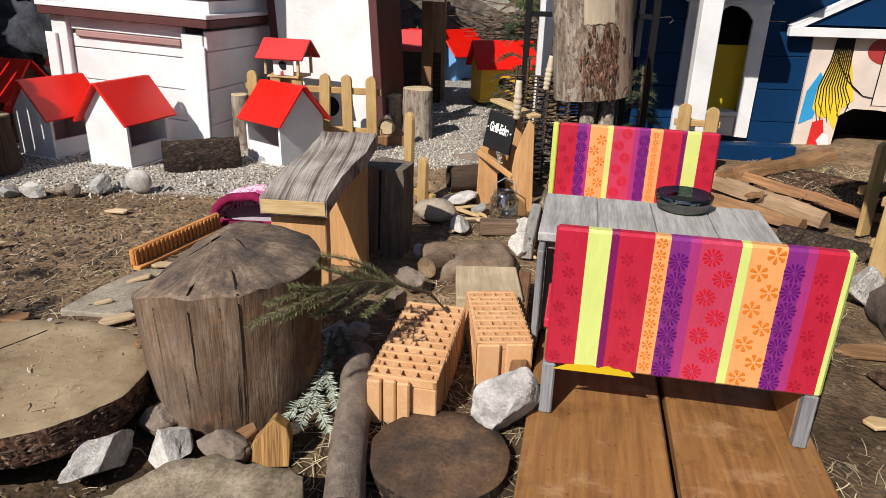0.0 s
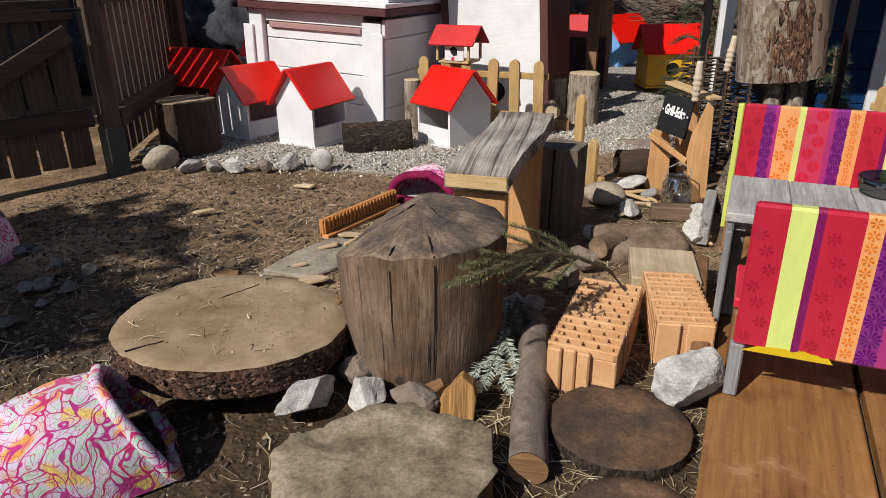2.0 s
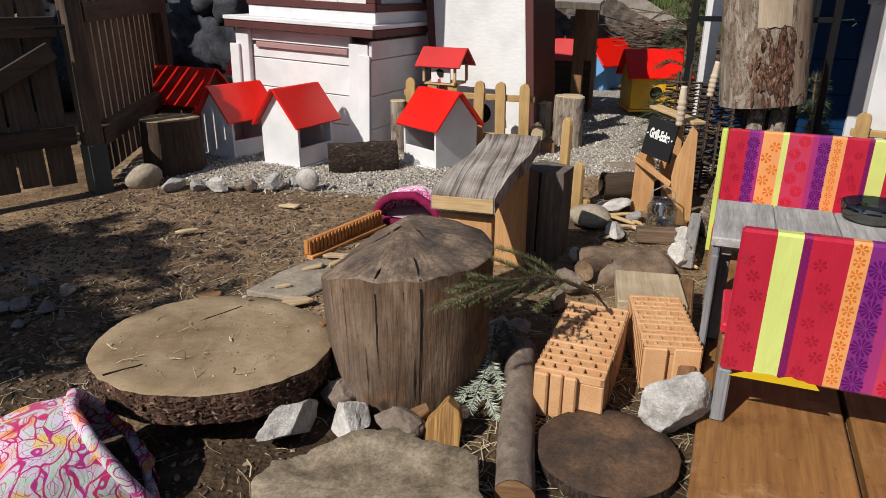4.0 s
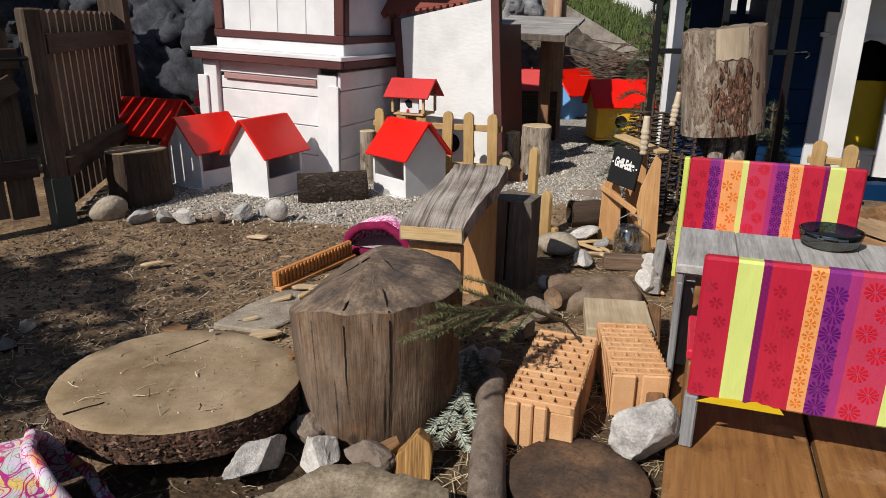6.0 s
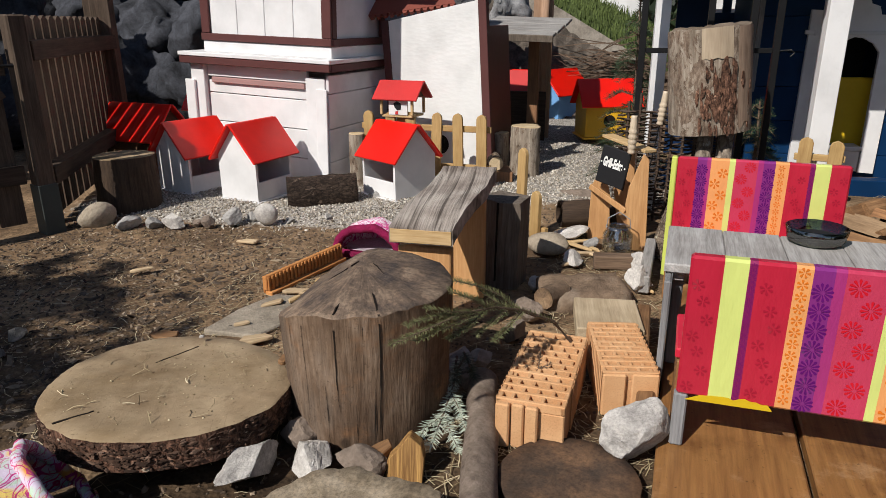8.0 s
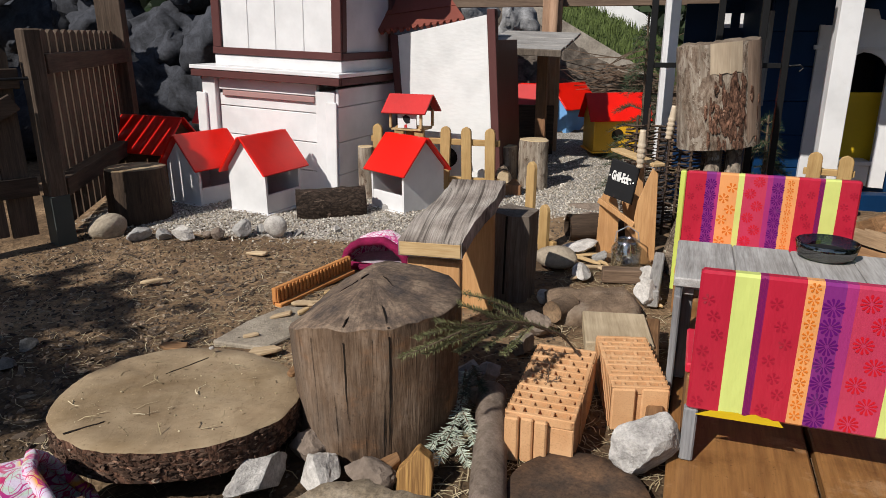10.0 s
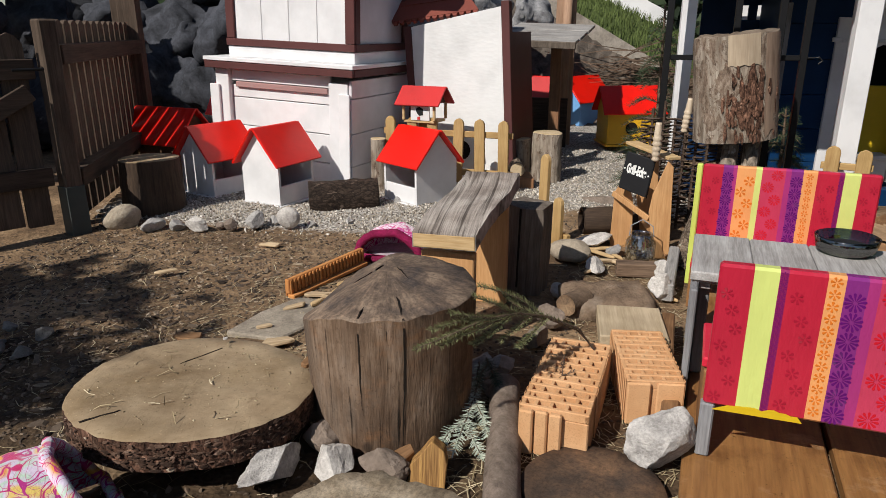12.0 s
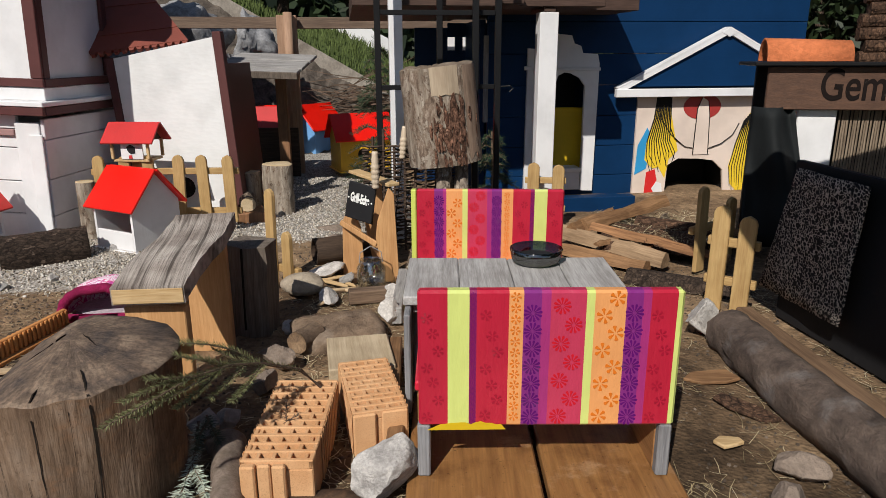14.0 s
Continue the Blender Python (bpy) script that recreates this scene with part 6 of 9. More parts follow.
def blue_house():
    eye = Matrix.Translation((0.146, -0.347, 1.003))
    ob = thing("blue_house", eye @ Matrix.Scale(1.09, 4) @ eye.inverted() @ pose(0, 4.1, 0), "deep blue wooden playhouse with white trim, porch and gabled doorway", "playhouse")
    Y = 0.0
    for i, (z0, z1) in enumerate(((-0.05, 0.20), (0.203, 0.40), (0.403, 0.60), (0.603, 0.80), (0.803, 1.0), (1.003, 1.2), (1.203, 1.4), (1.403, 1.65))):
        spans = [(1.06, 1.46), (1.75, 3.25)] if 0.2 < (z0 + z1) / 2 < 0.95 else [(1.06, 3.25)]
        if (z0 + z1) / 2 < 0.32:
            spans = [s for a, b in spans for s in (((a, 2.30), (2.78, b)) if b > 2.5 else ((a, b),))]
        for a, b in spans:
            part("wall_board", board(a, b, Y, Y + 0.04, z0, z1), M["deep_blue"], ob)
    part("wall_backing", board(1.06, 3.25, 0.045, 0.06, 1.045, 1.65), M["navy"], ob)
    # Black boards stand for the darkness inside the doorway.
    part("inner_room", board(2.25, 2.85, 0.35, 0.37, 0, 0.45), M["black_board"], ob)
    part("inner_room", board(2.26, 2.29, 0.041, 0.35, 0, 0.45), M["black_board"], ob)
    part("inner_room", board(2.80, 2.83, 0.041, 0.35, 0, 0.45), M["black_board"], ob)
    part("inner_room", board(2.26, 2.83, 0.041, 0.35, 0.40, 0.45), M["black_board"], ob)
    # window niche
    for a, b, c, d in ((1.42, 1.45, 0.2, 0.96), (1.76, 1.79, 0.2, 0.96), (1.42, 1.79, 0.96, 1.0), (1.42, 1.79, 0.15, 0.2)):
        part("niche_board", board(a, b, 0.042, 0.34, c, d), M["navy"], ob)
    # Back board is black to stand for the dark upper part of the niche.
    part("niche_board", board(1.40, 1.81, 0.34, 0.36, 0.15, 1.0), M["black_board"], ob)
    part("niche_panel", board(1.452, 1.758, 0.12, 0.14, 0.205, 0.65), M["yellow_wall"], ob, "yellow panel behind the window")
    surround = [(1.31, 0.12), (1.79, 0.10), (1.795, 0.94), (1.78, 1.0), (1.68, 1.005), (1.665, 1.05), (1.62, 1.065), (1.60, 1.115), (1.50, 1.125), (1.47, 1.07), (1.41, 1.06), (1.40, 1.03), (1.315, 1.035)]
    # the surround is one outline with the opening cut from below
    outline = [surround[0], (1.505, 0.115)] + [(1.505, 0.82), (1.52, 0.865), (1.56, 0.885), (1.61, 0.878), (1.665, 0.85), (1.704, 0.80), (1.704, 0.105)] + surround[1:]
    part("window_surround", prism(outline, -0.03, -0.002), M["white_v"], ob, "white carved window surround")
    part("window_sill", board(1.503, 1.702, -0.045, 0.10, 0.235, 0.26), M["white"], ob)
    part("window_apron", board(1.507, 1.698, -0.028, -0.004, 0.11, 0.233), M["white"], ob)
    part("moulding", board(1.29, 1.34, -0.05, -0.031, 0.90, 0.925), M["white"], ob)
    part("moulding", board(1.341, 1.80, -0.045, -0.031, 0.895, 0.915), M["white"], ob)
    # doorway board painted with plain shapes
    panel = [(2.08, -0.01), (2.315, -0.01), (2.325, 0.26), (2.40, 0.305), (2.55, 0.30), (2.66, 0.285), (2.735, 0.22), (2.765, -0.01), (2.94, -0.01), (2.94, 0.77), (2.08, 0.77)]
    part("doorway_board", prism(panel, -0.022, -0.002), M["face_cream"], ob, "cream board painted with bold yellow and red shapes")
    y = -0.0255
    rnd = random.Random(3)
    part("painted_shape", prism([(2.225, 0.765), (2.31, 0.765), (2.325, 0.60), (2.36, 0.47), (2.39, 0.36), (2.33, 0.30), (2.31, 0.17), (2.26, 0.25), (2.215, 0.24), (2.155, 0.30), (2.16, 0.42), (2.205, 0.56)], y, y + 0.0025), M["paint_yellow"], ob)
    part("painted_shape", prism([(2.865, 0.56), (2.935, 0.66), (2.935, 0.05), (2.895, 0.02), (2.80, 0.12), (2.775, 0.24), (2.81, 0.40)], y, y + 0.0025), M["paint_yellow"], ob)
    for k in range(11):
        f = k / 10
        part("painted_line", band([(2.222 + 0.09 * f, 0.765), (2.205 + 0.115 * f, 0.58), (2.165 + 0.16 * f, 0.43), (2.165 + 0.205 * f, 0.33 + 0.02 * f), (2.20 + 0.17 * f + 0.02 * math.sin(k * 2.3), 0.22 + 0.03 * math.sin(k * 1.7) + 0.08 * f)], 0.011, 0.004, y - 0.0005), M["paint_black"], ob)
    for k in range(8):
        f = k / 7
        part("painted_line", band([(2.86 + 0.075 * f, 0.56 + 0.09 * f), (2.812 + 0.11 * f, 0.40), (2.78 + 0.14 * f, 0.24), (2.80 + 0.12 * f, 0.10 - 0.03 * math.sin(k * 2.1))], 0.010, 0.004, y - 0.0005), M["paint_black"], ob)
    oval = lambda cx, cz, rx, rz_: [(cx + rx * math.cos(a), cz + rz_ * math.sin(a)) for a in (2 * math.pi * i / 24 for i in range(24))]
    part("painted_shape", prism(oval(2.54, 0.655, 0.135, 0.085), y, y + 0.0025), M["paint_red_dark"], ob)
    part("painted_shape", prism([(2.50, 0.33), (2.51, 0.66), (2.54, 0.715), (2.58, 0.69), (2.60, 0.60), (2.62, 0.33)], y - 0.003, y - 0.0005), M["face_cream"], ob)
    for pts in ([(2.50, 0.33), (2.505, 0.64), (2.535, 0.715)], [(2.61, 0.33), (2.597, 0.60), (2.58, 0.69)], [(2.32, 0.52), (2.36, 0.44), (2.44, 0.385), (2.50, 0.375)], [(2.61, 0.37), (2.70, 0.40), (2.78, 0.46), (2.82, 0.54)],
                [(2.22, 0.70), (2.25, 0.58), (2.33, 0.47), (2.42, 0.40)]):
        part("painted_line", band(pts, 0.007, 0.005, y - 0.0038), M["paint_black"], ob)
    part("painted_shape", prism([(2.09, 0.2), (2.17, 0.24), (2.20, 0.45), (2.16, 0.52), (2.10, 0.4)], y + 0.0005, y + 0.0025), M["paint_cyan"], ob)
    part("painted_shape", prism([(2.165, 0.0), (2.25, 0.0), (2.255, 0.16), (2.235, 0.235), (2.175, 0.215)], y, y + 0.0025), M["paint_red"], ob)
    part("painted_shape", prism([(2.22, 0.10), (2.25, 0.15), (2.29, 0.135), (2.305, 0.03), (2.25, 0.05)], y - 0.003, y - 0.0005), M["white"], ob)
    # gabled hood
    gy0, gy1 = -0.085, -0.023
    xl, xr, xm, zb, zp = 1.908, 3.39, 2.65, 0.78, 1.16
    part("hood_panel", prism([(xl + 0.06, zb + 0.012), (xr - 0.06, zb + 0.012), (xm, zp - 0.035)], gy0 + 0.02, gy0 + 0.04), M["deep_blue"], ob)
    for a, b in (((xl, zb), (xm, zp)), ((xm, zp), (xr, zb))):
        d = Vector((b[0] - a[0], b[1] - a[1])).normalized()
        nrm = Vector((-d.y, d.x))
        q = [a, b, (b[0] - nrm.x * 0.032, b[1] - nrm.y * 0.032), (a[0] - nrm.x * 0.032, a[1] - nrm.y * 0.032)]
        part("verge_board", prism(q, gy0, gy0 + 0.019), M["white"], ob)
        q = [a, b, (b[0] + nrm.x * 0.02, b[1] + nrm.y * 0.008), (a[0] + nrm.x * 0.008, a[1] + nrm.y * 0.008)]
        part("hood_roof", prism(q, gy0 - 0.002, gy1), M["white"], ob)
    part("ridge_cap", prism([(xm - 0.05, zp - 0.03), (xm, zp + 0.006), (xm + 0.05, zp - 0.03), (xm, zp - 0.055)], gy0 - 0.004, gy0 + 0.018), M["white"], ob)
    part("hood_beam", board(xl - 0.01, xr, gy0 - 0.012, gy0 + 0.03, zb - 0.055, zb - 0.002), M["white"], ob)
    part("hood_soffit", board(xl + 0.2, xr - 0.2, gy0 + 0.031, gy1, zb - 0.03, zb - 0.012), M["navy"], ob)


def porch_front():
    ob = thing("porch", pose(0, 4.1, 0), "dark porch roof on white posts before the blue house", "porch")
    part("bracket", board(1.30, 1.37, -0.42, -0.12, 1.234, 1.2605, 0.004), M["roof_brown"], ob)
    # Stepped front pieces are added to shade the window wall but not the post.
    part("porch_roof", board(0.985, 1.66, -0.435, -0.123, 1.262, 1.38), M["roof_brown"], ob)
    part("porch_roof", board(0.985, 1.13, -0.62, -0.438, 1.262, 1.38), M["roof_brown"], ob)
    part("porch_roof", board(0.985, 2.0, -0.12, 1.15, 1.262, 1.38), M["roof_brown"], ob)
    part("porch_roof", board(0.20, 0.98, -0.62, 1.15, 1.25, 1.37), M["roof_brown"], ob)
    part("porch_post", board(1.278, 1.388, -0.42, -0.32, -0.05, 1.233), M["white_v"], ob, "thick white porch post")
    part("porch_post", board(0.386, 0.457, -0.70, -0.625, -0.05, 1.48), M["white_v"], ob, "white porch post")
    for a, b, c, d in ((0.70, 0.96, -0.05, 1.2), (0.96, 1.60, -0.05, 1.03), (1.02, 1.08, 1.03, 1.13), (1.15, 1.20, 1.03, 1.13), (1.27, 1.60, 1.03, 1.13), (0.96, 1.60, 1.13, 1.235)):
        part("screen_board", board(a, b, 1.10, 1.13, c, d), M["navy"], ob)
    part("side_wall", board(1.10, 1.14, 0.48, 1.09, -0.05, 1.233), M["navy"], ob)
    # White board added behind the screen so its openings look sky-lit.
    part("back_rail", board(0.95, 1.45, 1.9, 1.94, 0.9, 1.35), M["white"], ob)
    part("slat", board(1.075, 1.105, 0.20, 0.23, 0.55, 1.12), M["grey_wood_z"], ob)
    part("low_sill", board(1.50, 2.05, -0.16, -0.06, -0.02, 0.08), M["deep_blue"], ob)
    part("porch_floor", board(0.55, 1.24, -0.1, 0.4, 0.0, 0.06), M["navy"], ob)


M["paint_red_dark"] = paint("dull_red_paint", (0.36, 0.035, 0.03), 0.5)
blue_house()
porch_front()


# ---- log on legs, iron stand, wicker ----
def log_on_legs():
    m = pose(0.618, 2.93, 0.50, 0, -6, 0)
    ob = log_thing("log_hive", m, 0.172, 0.45, "upright half-peeled log block raised on rough branch legs", "log", "peeled_log", "log_top", 51, taper=0.98, wob=0.045, bark_relief=0.014, sides=96, top_shape=lambda x, y: 0.45 + 0.02 * noise.noise(Vector((x * 14, y * 14, 3))) - (0.035 if abs(x - 0.03) < 0.03 and y > 0.02 else 0))
    ring = log_rings(0.172, 51, 360, 0.03)
    bm = bmesh.new()
    rows = []
    for i in range(9):
        a = math.radians(-109 + i * 5.6)
        q = ring[int(math.degrees(a)) % 360][1] * 0.985 + 0.0028
        rows.append([bm.verts.new((q * math.cos(a), q * math.sin(a), z)) for z in (0.325 + 0.004 * math.sin(i * 2.1), 0.40, 0.452)])
    for u, v in zip(rows, rows[1:]):
        bm.faces.new([u[0], v[0], v[1], u[1]])
        bm.faces.new([u[1], v[1], v[2], u[2]])
    part("bare_patch", bm, M["pale_patch"], ob, "pale patch where bark has come off")
    # smooth bare strip with a ragged edge beside the patch
    bm = bmesh.new()
    rows = []
    for i in range(9):
        a = math.radians(-56 + i * 5.5)
        q = ring[int(math.degrees(a)) % 360][1] * 0.99 + 0.004
        rag = 0.10 * abs(noise.noise(Vector((i * 0.9, 4, 1))))
        rows.append([bm.verts.new((q * math.cos(a + w), q * math.sin(a + w), z)) for z, w in ((0.012 + rag, 0.03), (0.12, -0.03), (0.23, 0.02), (0.34, -0.015), (0.448, 0.0))])
    for u, v in zip(rows, rows[1:]):
        for k in range(4):
            bm.faces.new([u[k], v[k], v[k + 1], u[k + 1]])
    part("bare_strip", bm, M["bare_strip"], ob, "smooth pinkish wood where bark has come off", smooth=True)
    # scales of bark left standing round the middle
    rnd = random.Random(12)
    verts, faces = [], []
    for _ in range(150):
        a = math.radians(rnd.gauss(-82, 17))
        z = min(0.40, max(0.02, rnd.gauss(0.16, 0.09)))
        if z > 0.31 and a > math.radians(-112):
            continue
        w, hh, t = rnd.uniform(0.02, 0.07), rnd.uniform(0.012, 0.045), rnd.uniform(0.004, 0.011)
        q = ring[int(math.degrees(a)) % 360][1] * 0.985
        n = len(verts)
        loop = [(rnd.uniform(0.6, 1) * c, rnd.uniform(0.6, 1) * e) for c, e in ((-1, -0.5), (-0.3, -1), (0.6, -0.9), (1, -0.1), (0.5, 0.9), (-0.5, 1))]
        for r in (q - 0.004, q + t):
            verts += [(r * math.cos(a + c * w), r * math.sin(a + c * w), z + e * hh) for c, e in loop]
        faces.append(tuple(range(n + 6, n + 12)))
        faces += [(n + k, n + (k + 1) % 6, n + 6 + (k + 1) % 6, n + 6 + k) for k in range(6)]
    me = bpy.data.meshes.new("loose_bark")
    me.from_pydata(verts, [], faces)
    me.materials.append(M["bark_red"])
    scales = new("loose_bark", me)
    scales.parent = ob
    tagged(scales, "ragged red-brown scales of bark", kind="stuff")
    inv = m.inverted()
    for (x, y), (tx, ty) in (((0.565, 2.86), (0.60, 2.88)), ((0.665, 2.85), (0.685, 2.87)), ((0.62, 3.05), (0.63, 3.03))):
        part("leg", tube(bmesh.new(), [inv @ Vector((x, y, -0.01)), inv @ Vector(((x + tx) / 2 + 0.008, (y + ty) / 2, 0.25)), inv @ Vector((tx, ty, 0.51))], [0.04, 0.036, 0.032], 12), M["pale_bark"], ob, "pale barkless branch leg", smooth=True)


M["pale_patch"] = wood("pale_bare_wood", (0.46, 0.37, 0.27), (0.33, 0.255, 0.18), "z", 0.8)
M["bare_strip"] = wood("pinkish_bare_wood", (0.40, 0.29, 0.215), (0.235, 0.16, 0.115), "z", 0.8, stain_amount=0.4)
M["pale_bark"] = bark_like("pale_branch", (0.45, 0.40, 0.34), (0.25, 0.21, 0.17), 0.6)
log_on_legs()


def iron_stand():
    ob = thing("iron_stand", pose(0, 3.2, 0), "tall black iron frame standing behind the log", "iron stand")
    for x, y in ((0.315, 0.0), (0.405, 0.25), (0.66, 0.25), (0.80, -0.05), (0.925, 0.0)):
        part("upright", board(x - 0.015, x + 0.015, y - 0.015, y + 0.015, -0.02, 1.62, 0.002), M["black_metal"], ob)
    for z in (0.84, 1.20):
        part("crossbar", board(0.331, 0.909, -0.012, 0.012, z - 0.012, z + 0.012, 0.002), M["black_metal"], ob)
    part("hook", tube(bmesh.new(), [(0.94, -0.02, 0.84), (0.985, -0.03, 0.845), (1.0, -0.03, 0.83), (0.985, -0.03, 0.815)], 0.004, 8), M["black_metal"], ob)


M["steel"] = paint("bright_steel", (0.3, 0.3, 0.31), 0.25)
iron_stand()


def wicker_screen():
    ob = thing("wicker_screen", pose(0.27, 3.16, 0, 0, 0, 4), "dark woven willow screen", "wicker screen")
    n = 9
    for i in range(n):
        part("stake", tube(bmesh.new(), [(i * 0.055, 0, -0.02), (i * 0.055 + 0.004, 0, 0.60 + 0.05 * math.sin(i * 2.3))], 0.007, 6), M["willow"], ob)
    rnd = random.Random(8)
    z = 0.02
    k = 0
    while z < 0.56:
        pts = [(-0.05 + j * 0.0275, 0.011 * (1 if (j + k * 2) % 4 < 2 else -1), z + rnd.uniform(-0.005, 0.005)) for j in range(21)]
        part("willow_rod", tube(bmesh.new(), pts, 0.006, 5), M["willow"], ob)
        z += 0.0155
        k += 1


M["willow"] = wood("dark_willow", (0.10, 0.065, 0.045), (0.04, 0.026, 0.02), "x", 0.7)
wicker_screen()


# ---- barbecue corner stand ----
def plank_between(a, b, w, t, mat):
    """A straight plank from a to b, w wide and t thick, in the local frame of its thing."""
    a, b = Vector(a), Vector(b)
    d = b - a
    m = Matrix.Translation(a) @ d.to_track_quat("X", "Z").to_matrix().to_4x4()
    return board(0, d.length, -w / 2, w / 2, -t / 2, t / 2, 0.002, m)


def grill_stand():
    c = Vector((0.23, 2.75, 0))
    ob = thing("sign_stand", Matrix.Translation(c), "warm wooden wood-store stand with a pale top board", "sign stand")
    wide = [(0.062, -0.01), (0.130, -0.01), (0.112, 0.405), (0.088, 0.43), (0.036, 0.28), (0.026, 0.20)]
    slim = [(-0.128, -0.01), (-0.025, -0.01), (-0.036, 0.215), (-0.075, 0.34), (-0.122, 0.25)]
    part("end_panel", prism(wide, -0.10, -0.08, "y", 0.002), M["orange_wood"], ob)
    part("end_panel", prism(slim, 0.045, 0.065, "y", 0.002), M["orange_wood"], ob)
    part("end_panel", prism([(x - 0.04, z) for x, z in wide], 0.18, 0.20, "y", 0.002), M["orange_wood"], ob)
    part("rail", plank_between((-0.13, 0.035, 0.25), (0.03, -0.075, 0.165), 0.012, 0.026, None), M["orange_wood"], ob)
    part("rail", plank_between((0.06, -0.09, 0.10), (0.02, 0.18, 0.10), 0.02, 0.03, None), M["orange_wood"], ob)
    part("top_board", plank_between((-0.058, 0.21, 0.460), (0.114, -0.09, 0.442), 0.062, 0.014, None), M["pale_wood"], ob)
    tl, tr, bl = Vector((0.164, 2.735, 0.450)), Vector((0.267, 2.665, 0.428)), Vector((0.130, 2.75, 0.285))
    x = (tr - tl).normalized()
    y = -(x.cross(tl - bl)).normalized()
    z = x.cross(y)
    m = Matrix((x, y, z)).transposed().to_4x4()
    m.translation = bl
    sign = thing("sign_board", m, "black sign board with white lettering", "sign")
    part("board", board(-0.008, 0.135, -0.008, 0.004, 0.0, 0.170, 0.003), M["black_board"], sign)
    cu = bpy.data.curves.new("lettering", "FONT")
    cu.body, cu.size, cu.align_x, cu.extrude, cu.offset = "Grill-Ecke", 0.040, "CENTER", 0.0006, 0.0020
    tx = new("lettering", cu)
    tx.parent = sign
    tx.matrix_basis = pose(0.062, -0.0095, 0.083, 90, 0, 0) @ Matrix.Diagonal((0.62, 1.4, 1, 1))
    cu.materials.append(M["chalk"])
    for xx in (0.002, 0.124):
        part("lettering_dot", tube(bmesh.new(), [(xx, -0.0085, 0.096), (xx, -0.0105, 0.096)], 0.004, 10), M["chalk"], sign)


grill_stand()


def skewer(a, b, tip, name="roasting_fork"):
    """A long fork: turned wooden handle from a to b, then a thin iron rod to tip."""
    a, b, tip = Vector(a), Vector(b), Vector(tip)
    ob = thing(name, Matrix.Translation(tip), "long roasting fork with a turned pale wooden handle", "roasting fork", "roasting forks")
    n = 22
    bm = tube(bmesh.new(), [a.lerp(b, i / n) - tip for i in range(n + 1)], [0.0130 + 0.0040 * math.sin(i / n * 3.14) + (0.0045 if (i % 3 == 0 and i > 6) else 0) for i in range(n + 1)], 12)
    part("handle", bm, M["handle_wood"], ob, smooth=True)
    part("rod", tube(bmesh.new(), [b - tip, Vector((0, 0, 0))], 0.0028, 6), M["black_metal"], ob)


M["handle_wood"] = wood("turned_handle", (0.66, 0.55, 0.42), (0.5, 0.4, 0.29), "z", 0.5)


